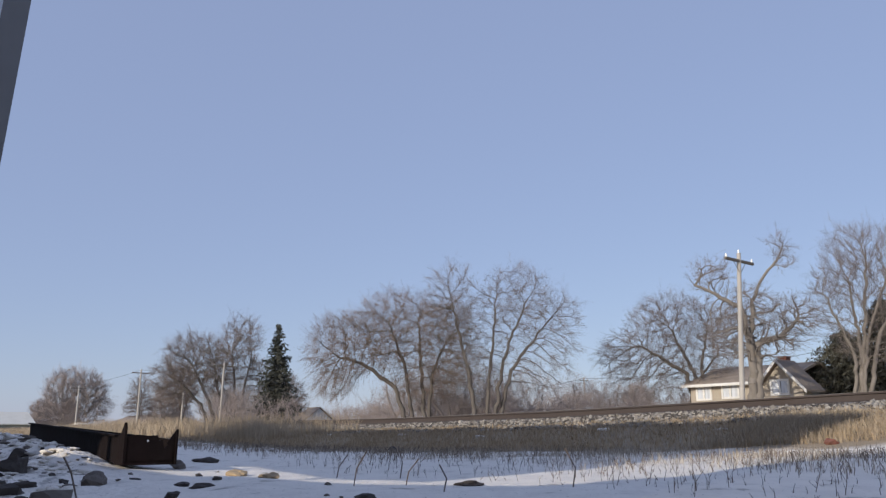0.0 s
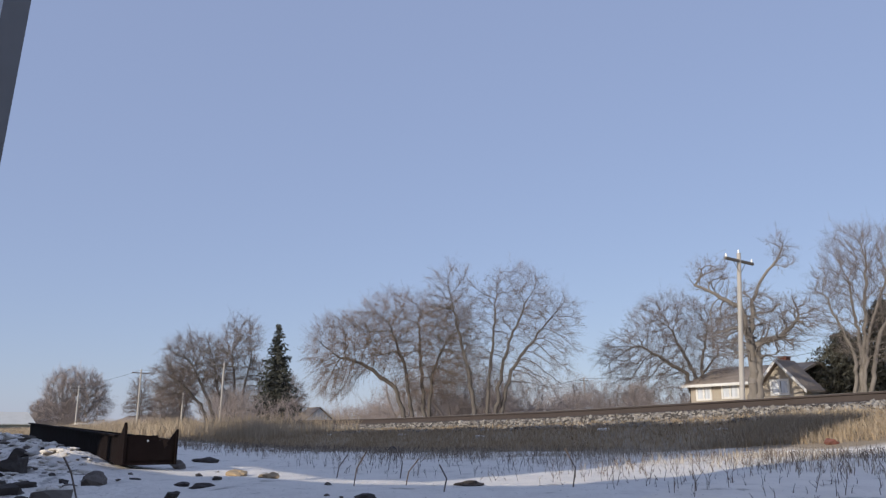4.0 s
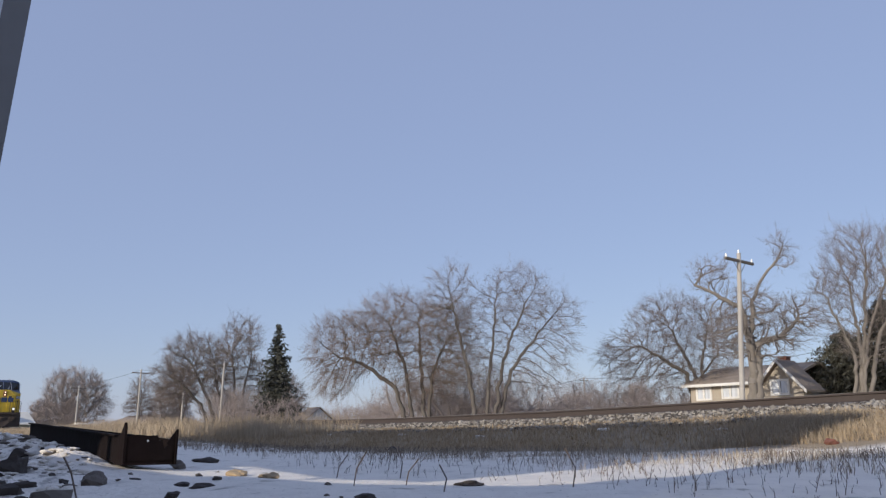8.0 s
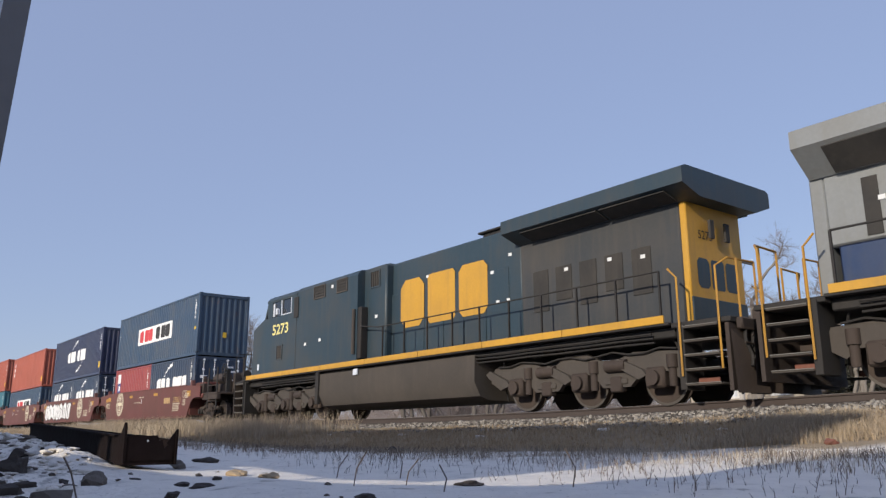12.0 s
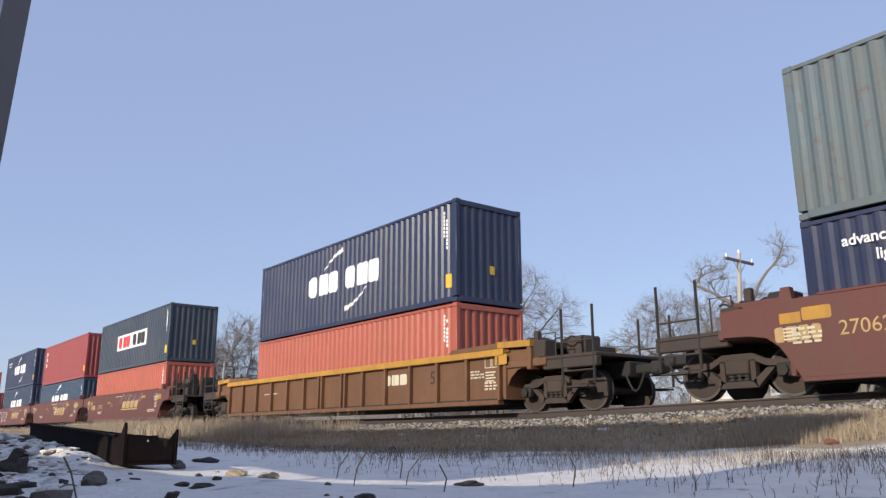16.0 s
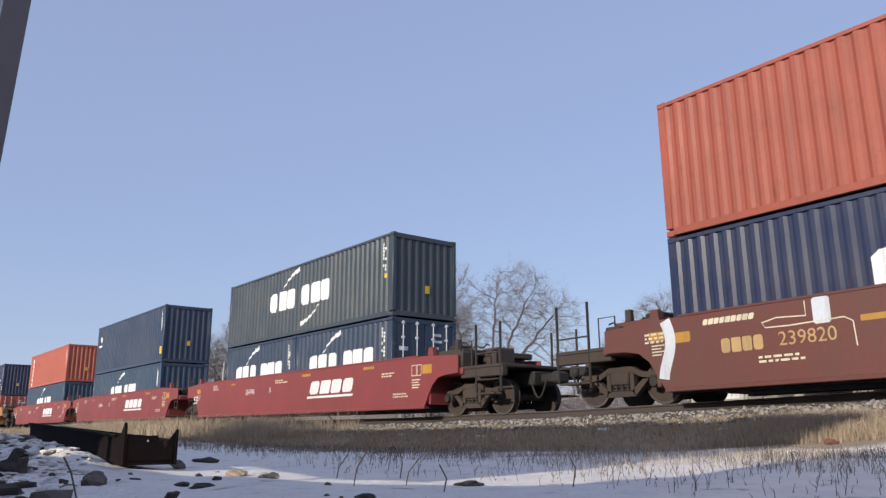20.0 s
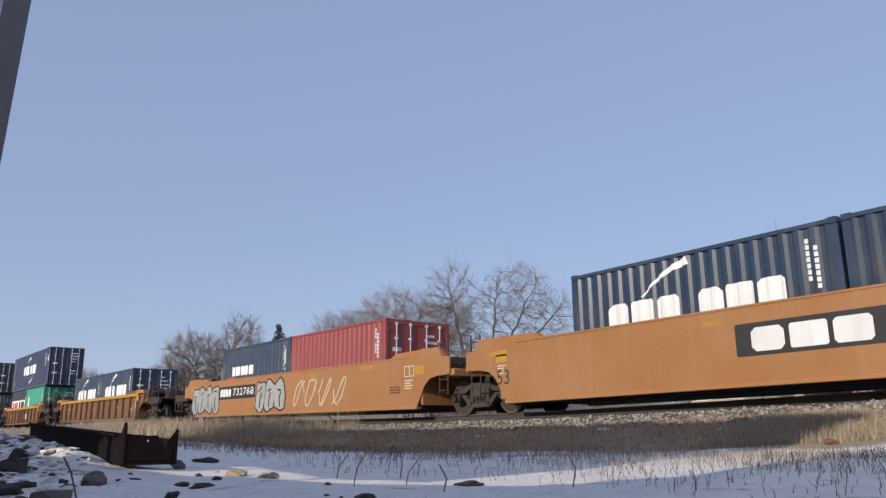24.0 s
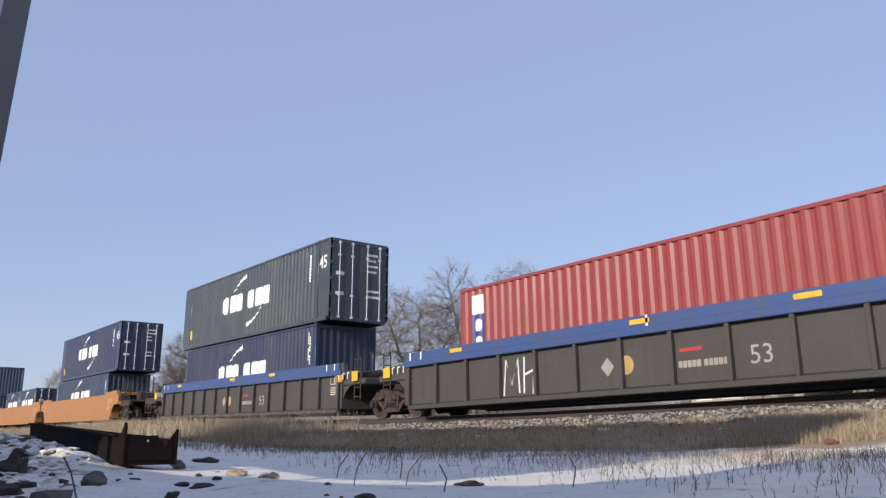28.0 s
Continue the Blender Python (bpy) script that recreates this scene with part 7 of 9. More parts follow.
def locomotive(label, bright, s0, turned):
    """bright: grey, blue and yellow unit; otherwise the dark blue and gold one."""
    hood, low, stripe, cab_paint, nose = (LOCO_GREY, LOCO_BLUE, LOCO_GOLD, LOCO_BLUE, LOCO_YELLOW) if bright else (LOCO_NAVY, LOCO_NAVY, LOCO_GOLD, LOCO_NAVY, LOCO_NAVY)
    ob = thing("locomotive", label, "locomotive", "locomotives of the train")
    rides(ob, s0, turn=180 if turned else 0)
    # running gear and frame
    six_wheel_truck(ob, 7.02)
    six_wheel_truck(ob, -7.02)
    part("underframe", Build().box(-9.7, 10.0, -1.30, 1.30, 1.28, 1.50, 0.03), SOOT, ob)
    part("walkway_deck", Build().box(-9.7, 10.3, -1.52, 1.52, 1.50, 1.56, 0.01), SOOT, ob)
    for sy in (-1, 1):
        a = -9.6
        while a < 9.6:
            c = min(a + 2.72, 9.75)
            part("sill_stripe", Build().box(a, c - 0.02, *sorted((sy * 1.50, sy * 1.54)), 1.545, 1.70, 0.006), stripe, ob, "worn yellow sill stripe")
            a = c
        for z, y in ((1.38, 1.40), (1.30, 1.36), (1.22, 1.32)):
            part("sill_pipe", Build().tube([(-9.2 + 0.9 * i, sy * y, z + 0.008 * math.sin(i * 2.3 + z * 9)) for i in range(21)], 0.022, 6), SOOT, ob)
        for k, xx in enumerate((-8.6, -7.3, -6.1, 4.6, 5.6, 6.9, 8.2)):
            part("traction_cable", Build().tube([(xx + 0.12 * i, sy * 1.25, 1.36 - 0.16 * math.sin(i * 0.55)) for i in range(7)], 0.03, 6), SOOT, ob)
    # fuel tank with reservoirs
    tk = Build().prism([(-1.42, 1.42), (1.42, 1.42), (1.44, 0.75), (1.25, 0.40), (0.95, 0.30), (-0.95, 0.30), (-1.25, 0.40), (-1.44, 0.75)], -3.75, 4.25, "x")
    part("fuel_tank", tk, TANK, ob, "dusty grey-brown fuel tank")
    for sy in (-1, 1):
        if bright:
            for a, c in ((-3.0, -1.05), (-0.75, 1.35)):
                b = Build().cyl((a + 0.1, sy * 1.44, 1.12), (c - 0.1, sy * 1.44, 1.12), 0.25, 16)
                b.cyl((a, sy * 1.44, 1.12), (a + 0.1, sy * 1.44, 1.12), 0.17, 16, 0.25).cyl((c - 0.1, sy * 1.44, 1.12), (c, sy * 1.44, 1.12), 0.25, 16, 0.17)
                part("air_reservoir", b, TANK, ob)
            part("reservoir_strap", Build().box(-1.0, -0.8, *sorted((sy * 1.40, sy * 1.60)), 0.7, 1.42, 0.02), SOOT, ob)
        part("tank_bracket", Build().box(4.15, 4.35, *sorted((sy * 1.38, sy * 1.50)), 0.45, 1.5, 0.02), SOOT, ob)
        part("fuel_gauge", Build().box(1.75, 2.0, *sorted((sy * 1.44, sy * 1.49)), 1.26, 1.45, 0.01), SPRAY_PALE, ob, "small white gauge plate")
    # long hood
    hw = 0.98
    top_low = 4.38 if bright else 4.58
    split = 2.42
    part("engine_hood", Build().box(-5.1, 0.62, -hw, hw, split if bright else 1.56, top_low, 0.05), hood, ob)
    if bright:
        part("hood_base", Build().box(-9.6, 0.62, -hw - 0.004, hw + 0.004, 1.56, split, 0.02), low, ob)
    bw = 1.22
    part("equipment_hood", Build().box(0.60, 5.05 if bright else 1.85, -bw, bw, 2.25 if bright else 1.56, 4.72 if bright else 4.58, 0.05), hood, ob)
    if not bright:
        part("flush_hood", Build().prism([(-1.49, 1.56), (1.49, 1.56), (1.49, 4.40), (1.38, 4.54), (1.05, 4.60), (-1.05, 4.60), (-1.38, 4.54), (-1.49, 4.40)], 1.80, 5.84, "x"), hood, ob, "smooth dusty side, flush with the cab")
    if bright:
        part("equipment_base", Build().box(0.60, 5.05, -bw - 0.004, bw + 0.004, 1.56, 2.25, 0.02), low, ob)
    for sy in (-1, 1):
        # door seams along the hood
        for x in (-4.2, -3.3, -2.4, -1.5, -0.6, 0.3):
            part("hood_door", Build().box(x - 0.42, x + 0.42, *sorted((sy * hw, sy * (hw + 0.018))), 1.75, 3.75 if bright else 3.6, 0.008), hood, ob) if not bright else None
        if bright:
            for x in (-4.55, -3.7, -2.85, -2.0, -1.15, -0.3):
                part("hood_door", Build().box(x - 0.40, x + 0.40, *sorted((sy * hw, sy * (hw + 0.015))), split + 0.06, 4.05, 0.008), hood, ob)
        vent_panel(ob, 0.95, 1.75 if bright else 1.45, 3.95, 4.42, bw, sy, upright=True, edge=hood)
        for a, c in ((3.05, 3.68), (3.92, 4.52)) if bright else ((2.45, 3.05), (3.86, 4.58)):
            vent_panel(ob, a, c, 3.95 if bright else 4.0, 4.55 if bright else 4.38, bw if bright else 1.49, sy, upright=bright, edge=hood if bright else TANK)
        for x, w, z0, z1 in ((2.1, 0.95, 2.35, 3.9), (3.3, 1.1, 2.35, 3.75), (4.5, 0.9, 2.35, 3.75)) if bright else ():
            part("cabinet_door", Build().box(x - w / 2, x + w / 2, *sorted((sy * bw, sy * (bw + 0.016))), z0, z1, 0.008), hood, ob)
        st = Build()
        for x, z in ((1.3, 3.35), (1.25, 3.15), (1.65, 3.4), (3.3, 3.83), (4.2, 3.83), (4.85, 4.2), (2.95, 3.45)) if bright else ((3.35, 4.24), (4.1, 2.55), (5.1, 2.5), (1.1, 3.0)):
            st.box(x - 0.07, x + 0.07, *sorted((sy * ((bw if bright or x < 1.8 else 1.49) + 0.02), sy * ((bw if bright or x < 1.8 else 1.49) + 0.024))), z - 0.05, z + 0.05)
        part("warning_stickers", st, WHITE, ob, "small white warning stickers")
        st2 = Build()
        for x, z in ((-4.7, 3.9), (-4.0, 3.55), (-4.6, 2.75), (-4.2, 2.75), (-1.2, 3.9), (-0.4, 3.2), (-8.8, 3.1), (-7.9, 3.2), (-6.6, 3.2)):
            st2.box(x - 0.06, x + 0.06, *sorted((sy * (hw + 0.02), sy * (hw + 0.024))), z - 0.04, z + 0.04)
        part("warning_stickers", st2, WHITE, ob, "small white warning stickers")
        if not bright:
            part("side_door", Build().box(1.60, 1.84, *sorted((sy * bw, sy * 1.47)), 1.75, 3.35, 0.02), SOOT, ob, "dark cabinet door with a pipe")
            part("drain_pipe", Build().cyl((1.95, sy * 1.53, 1.9), (1.95, sy * 1.53, 3.3), 0.06, 8), TANK, ob)
    # radiator end with flared wings
    rad_top = 4.50 if bright else 4.64
    part("radiator_body", Build().box(-9.75, -5.05, -hw, hw, split if bright else 1.56, 4.0 if bright else 4.2, 0.04), hood if bright else LOCO_DUSTY, ob)
    wing_paint = hood
    wb, under = (4.12, 0.45) if bright else (4.26, 0.20)
    x_back = -9.95 if bright else -10.3
    part("radiator_wing", Build().prism([(-1.02, wb - under), (-1.58, wb), (-1.58, rad_top - 0.06), (-1.45, rad_top), (1.45, rad_top), (1.58, rad_top - 0.06), (1.58, wb), (1.02, wb - under)], x_back, -5.0, "x"), wing_paint, ob, "flared radiator housing")
    for sy in (-1, 1):
        screen = Build()
        for a, c in ((x_back + 0.5, x_back + 2.2), (x_back + 2.3, -5.6)):
            screen.prism([(sy * 1.06, wb - under + 0.02), (sy * 1.50, wb - 0.05), (sy * 1.52, wb - 0.08), (sy * 1.08, wb - under - 0.01)], a, c, "x")
        part("intake_screen", screen, VENT, ob, "dark slanted intake screen")
        if bright:
            for i in range(8):
                x = -9.1 + 0.48 * i
                part("radiator_grille", Build().box(x, x + 0.26, *sorted((sy * hw, sy * (hw + 0.02))), 2.5, 3.5, 0.005), VENT, ob, "tall dark grille")
        else:
            for i in range(5):
                x = -9.0 + 0.75 * i
                part("radiator_grille", Build().box(x, x + 0.5, *sorted((sy * hw, sy * (hw + 0.02))), 2.3 + 0.2 * (i % 2), 3.3, 0.005), VENT, ob, "dark grille")
    part("end_wall", Build().box(-10.0 if bright else -9.9, -9.74, -hw + 0.01, hw - 0.01, 1.56, wb - 0.12, 0.03), hood if bright else LOCO_GOLD, ob, "" if bright else "gold rear end wall")
    part("marker_lamps", Build().box(-10.04, -9.98, -0.35, -0.2, 3.35, 3.75, 0.01).box(-10.04, -9.98, 0.2, 0.35, 3.35, 3.75, 0.01), VENT, ob)
    if not bright:
        for txt, hgt, y, z in (("5273", 0.26, 0.35, 3.42),):
            nb = part("end_number", writing(txt, hgt, BLACK_MARK, "end_number"), None, ob, "dark road number on the end wall")
            nb.matrix_basis = pose(-9.906, y, z, 0, 0, -90)
        em = part("end_mark", flat(word_blocks(0, 0, 1.5, 0.62, (3,)), -0.001).mesh("end_mark", LOCO_NAVY, 0), None, ob, "dark block trade mark on the end wall")
        em.matrix_basis = pose(-9.905, 0.0, 2.62, 0, 0, -90)
        part("end_base", Build().box(-9.93, -9.89, -hw + 0.02, hw - 0.02, 1.56, 2.1, 0.01), LOCO_NAVY, ob)
    # roof fittings
    part("exhaust_stack", Build().box(-3.9, -2.9, -0.42, 0.42, top_low - 0.02, top_low + 0.34, 0.10).box(-3.98, -2.82, -0.48, 0.48, top_low + 0.30, top_low + 0.36, 0.02), SOOT, ob, "sooty exhaust stack")
    horn = Build()
    for i in range(3):
        horn.cyl((-1.3 + 0.26 * i, -0.2 + 0.2 * i, top_low + 0.12), (-0.95 + 0.26 * i, -0.2 + 0.2 * i, top_low + 0.14), 0.035, 8, 0.09)
    horn.box(-1.35, -0.4, -0.25, 0.3, top_low - 0.02, top_low + 0.06)
    part("air_horn", horn, SOOT, ob)
    part("roof_hatches", Build().box(-2.8, -1.6, -0.6, 0.6, top_low, top_low + 0.05, 0.02).box(1.2, 3.0, -0.7, 0.7, 4.70, 4.76, 0.02), hood, ob)
    cw = 1.50
    if not bright:
        dark_cab(ob)
    # front and rear platforms: steps, plough, coupler, hoses
    for sx in (-1, 1):
        pf = 11.2 if bright and sx > 0 else 11.0 * sx
        part("end_platform", Build().box(*sorted((sx * 9.7, pf)), -1.45, 1.45, 1.44, 1.54, 0.015), SOOT, ob)
        plough = Build()
        plough.add([(pf, -1.48, 1.30), (pf, 1.48, 1.30), (pf + sx * 0.05, -1.48, 0.15), (pf + sx * 0.05, 1.48, 0.15), (pf + sx * 0.42, 0, 0.15), (pf + sx * 0.12, 0, 0.75)], [(0, 2, 4, 5), (1, 5, 4, 3), (0, 5, 1)])
        plough.box(*sorted((pf - sx * 0.12, pf - sx * 0.04)), -1.46, 1.46, 0.2, 1.42)
        part("plough", plough, GRIME, ob, "sooty plough plate", smooth=0)
        cp = Build().box(*sorted((sx * 10.2, sx * 11.15)), -0.2, 0.2, 0.74, 1.02, 0.04).box(*sorted((sx * 11.05, sx * 11.35)), -0.26, 0.26, 0.70, 1.06, 0.06)
        part("coupler", cp, GRIME, ob)
        for y in (-0.75, -0.5, 0.5, 0.75):
            part("air_hose", Build().tube([(pf + sx * (0.02 + 0.04 * i), y + 0.04 * math.sin(i), 1.35 - 0.9 * math.sin(i * 0.42)) for i in range(8)], 0.025, 6), GRIME, ob)
        for k, y in enumerate((-1.15, -0.95, 0.95, 1.15)):
            part("jumper_cable", Build().tube([(pf + sx * (0.04 + 0.02 * i), y + 0.05 * math.sin(i * 1.3 + k), 1.5 - 0.11 * i) for i in range(9)], 0.035, 6), SOOT, ob)
        part("anticlimber", Build().box(*sorted((pf, pf + sx * 0.14)), -1.30, 1.30, 1.30, 1.52, 0.03), GRIME, ob)
        part("cut_lever", Build().tube([(pf + sx * 0.16, -1.3, 1.05), (pf + sx * 0.2, -0.6, 1.0), (pf + sx * 0.24, 0.0, 1.12), (pf + sx * 0.2, 0.6, 1.0), (pf + sx * 0.16, 1.3, 1.05)], 0.018, 6), GRIME, ob)
        for sy in (-1, 1):
            well = Build().box(*sorted((sx * 9.85, sx * 10.0)), *sorted((sy * 1.48, sy * 0.9)), 0.25, 1.5, 0.01)
            part("step_well", well, SOOT, ob)
            for k in range(5):
                z = 0.32 + 0.27 * k
                part("step", Build().box(*sorted((sx * 10.0, sx * 10.75)), *sorted((sy * 1.50, sy * 1.15)), z, z + 0.035, 0.008), TANK, ob)
                if k == 0:
                    part("step_riser", Build().box(*sorted((sx * 10.05, sx * 10.5)), *sorted((sy * 1.17, sy * 1.14)), z + 0.04, z + 0.16), CHIMNEY, ob, "red step riser")
                part("step_edge", Build().box(*sorted((sx * 10.0, sx * 10.75)), *sorted((sy * 1.50, sy * 1.512)), z + 0.036, z + 0.05), DUSTY_EDGE, ob, "worn grey step edge")
            hr = Build().tube([(sx * 9.95, sy * 1.52, 0.5), (sx * 9.95, sy * 1.52, 2.4), (sx * 9.75, sy * 1.5, 2.6)], 0.022, 6).tube([(sx * 10.8, sy * 1.50, 0.6), (sx * 10.8, sy * 1.50, 2.5), (sx * 10.95, sy * 1.3, 2.65), (sx * 11.0, sy * 0.5, 2.65)], 0.022, 6)
            hr.tube([(sx * 11.0, sy * 0.5, 2.65), (sx * 11.0, sy * 0.5, 1.5)], 0.022, 6).tube([(sx * 11.0, sy * 1.1, 2.65), (sx * 11.0, sy * 1.1, 1.5)], 0.022, 6)
            part("platform_rail", hr, SOOT if sx > 0 else CHORD_YELLOW, ob)
            if sx > 0:
                dy = sy * (0.80 if bright else 1.02)
                dl = Build().cyl((pf - 0.25, dy, 1.86), (pf - 0.02, dy, 1.86), 0.16, 14).box(pf - 0.3, pf - 0.1, dy - 0.12, dy + 0.12, 1.54, 1.75)
                part("ditch_light", dl, SOOT, ob)
                part("ditch_lamp", Build().cyl((pf - 0.02, dy, 1.86), (pf - 0.01, dy, 1.86), 0.11, 14), DIM_LAMP if bright else PANE, ob, "round ditch lamp")
    # walkway handrails
    for sy in (-1, 1):
        y = sy * 1.46
        xs = [-9.5, -8.4, -7.3, -6.2, -5.1, -4.0, -2.9, -1.8, -0.7, 0.4]
        top = Build().tube([(-9.5, y, 2.60), (0.6, y, 2.60), (1.15, y, 2.75), (1.75, y, 3.55), (5.1, y, 3.62)] if bright else [(-9.5, y, 2.60), (0.6, y, 2.60), (1.75, y, 2.75)], 0.02, 6)
        part("walkway_rail", top, SOOT, ob)
        for x in xs:
            part("rail_post", Build().box(x - 0.02, x + 0.02, y - 0.02, y + 0.02, 1.54, 2.60), SOOT, ob)
        for x in (1.75, 2.6, 4.2) if bright else ():
            part("rail_post", Build().box(x - 0.03, x + 0.03, y - 0.02, y + 0.02, 2.2 if x > 2 else 1.54, 3.56), SOOT, ob)
    # markings on both sides
    for sy in (-1, 1):
        mark = LOCO_BLUE if bright else LOCO_GOLD
        yb = hw + (0.022 if bright else 0.024)
        xm = -1.62 if bright else -1.84
        blocks = word_blocks(0, 0, 4.15, 1.42, (3,))
        on_side(flat(blocks, -0.001).mesh("large_mark", mark, 0), ob, xm, 3.24, yb, sy, "large_mark", "large block trade mark on the hood")
    if bright:
        # this model has its front truck and platform set further forward
        def forward(x):
            return x + float(np.interp(x, (4.4, 6.2, 9.4, 10.3, 11.0), (0.0, 0.36, 0.36, -0.06, 0.0)))

        for piece in ob.children_recursive:
            if piece.location.length > 1e-4:
                piece.location.x = forward(piece.location.x)
            elif piece.data:
                for v in piece.data.vertices:
                    v.co.x = forward(v.co.x)
        bright_cab(ob)
    return ob


locomotive("grey, blue and yellow diesel locomotive with lit headlights", True, 156.15, False)
locomotive("dark blue and gold diesel locomotive, running backwards", False, 133.55, True)


# ---- the consist ----
FLOOR = 0.36                 # floor of a well above the rails
STD, HC = 2.591, 2.896
L20, L40, L45 = 6.058, 12.192, 13.716
rng_text = random.Random(8)


def stack(s0, boxes):
    """Boxes on one well: (level base, offset along, length, height, paint, logo, doors, label)."""
    made = []
    for i, (base, off, length, height, paint, logo, doors, label) in enumerate(boxes):
        made.append(container(label, length, height, paint, s0, off, base, logo, doors, seed=int(abs(s0) * 7) + i))
    return made


B, T1, T2 = FLOOR, FLOOR + STD + 0.02, FLOOR + HC + 0.02
dark_blue_mark = "navy blue corrugated container with a white trade mark"

# five-unit brown car
s5 = (112.4, 96.85, 80.95, 65.55, 49.8)
kinds = (("joint", "coupler"), ("joint", "shared"), ("joint", "shared"), ("joint", "shared"), ("coupler", "shared"))
for i, (s, (lf, rt)) in enumerate(zip(s5, kinds)):
    w = well_car("oxide brown well car with smooth sides and a round emblem", s, 6.20, WELL_BROWN, lf, rt, brake=1 if i == 0 else 0)
    emblem(w, {0: -3.86, 1: 3.42, 2: 3.4, 3: 3.4, 4: 3.58}[i], 1.02)
    small_text(w, [(-0.6, 1.25, 1, 0.8), (-1.4, 1.0, 1, 1.1), (4.4, 0.82, 5, 0.9), (5.9, 1.22, 3, 0.4), (-6.3, 1.05, 4, 0.5)], rng_text)
    sign(w, [slab(-2.2, -1.7, 1.28, 1.40), slab(1.6, 2.2, 1.28, 1.40), slab(-6.1, -5.6, 1.2, 1.42)], CHORD_YELLOW, "reflector", "small yellow reflectors")
    if i in (0, 4):
        part("car_number", writing("270621", 0.34, GOLD, "car_number"), None, w, "faded gold car number", at=(4.9 if i == 0 else -5.0, WELL_Y - 0.004, 1.0))
        sign(w, word_blocks(3.55 if i == 0 else -6.2, 1.0, 0.85, 0.26, (4,)), GOLD, "trade_mark", "faded gold blocks")
    part("unit_letter", writing("BEDCA"[i], 0.30, WHITE, "unit_letter"), None, w, at=(-0.2 if i == 0 else -2.3, WELL_Y - 0.004, 1.05))
    if i == 1:
        bubble(w, -5.9, 1.1, 0.30, 1.50, 7, WHITE, BLACK_MARK, 4, label="black and white sprayed lettering, not legible")
        part("load_mark", writing("125 T", 0.22, CREAM, "load_mark"), None, w, at=(-6.35, WELL_Y - 0.004, 1.42))
stack(s5[0], [(B, -3.06, L20, STD, RED, "strip", False, "short red corrugated container with an upright plate"),
              (B, 3.06, L20, STD, SLATE, "comet", True, "short slate blue container with doors and a white trade mark"),
              (T1, 0, L40, HC, TEAL_BLUE, "panel", False, "teal blue corrugated container with a white, red and black panel")])
stack(s5[1], [(B, -3.06, L20, STD, SLATE, "comet", False, "short slate blue container with a white trade mark"),
              (B, 3.06, L20, STD, SLATE, "comet", True, "short slate blue container with doors and a white trade mark"),
              (T1, 0, L40, HC, NAVY, "comet", False, dark_blue_mark)])
stack(s5[2], [(B, 0, L40, STD, TEAL_BLUE, "panel", False, "teal blue container with a white trade mark panel"),
              (T1, 0, L40, HC, BROWN_ORANGE, "plain_red", False, "plain rust orange corrugated container")])
stack(s5[3], [(B, 0, L40, HC, TEAL, "none", False, "bright teal corrugated container"),
              (T2, 0, L40, HC, BROWN_ORANGE, "none", False, "plain rust orange corrugated container")])
eco = stack(s5[4], [(B, 0, L40, STD, NAVY, "comet", False, "navy container with white slogans and a trade mark"),
                    (T1, 0, L40, HC, SEA_GREEN, "globe", False, "pale grey-blue corrugated container with a globe emblem")])
wall_words(eco[0], ["eco container", "bamboo flooring"], 4.3, 2.05, 0.36)
wall_words(eco[0], ["advanced container", "light steel"], -4.4, 2.1, 0.26)

# single ochre car
w = well_car("rusty ochre well car with ribbed sides", 28.0, 8.02, WELL_OCHRE, "coupler", "coupler", True, CHORD_YELLOW)
sign(w, word_blocks(3.5, 1.0, 1.2, 0.30, (3,)), CREAM, "trade_mark", "pale worn blocks", -1.396)
part("length_mark", writing("53", 0.5, BLACK_MARK, "length_mark"), None, w, at=(5.4, -1.396, 0.95))
small_text(w, [(6.7, 1.0, 3, 0.7), (7.4, 0.7, 3, 0.5), (-5.0, 0.9, 1, 1.2)], rng_text, y=-1.396)
stack(28.0, [(B, 0, L40, STD, ORANGE, "none", False, "plain orange corrugated steel container"), (T1, 0, L40, HC, NAVY, "comet", False, dark_blue_mark)])

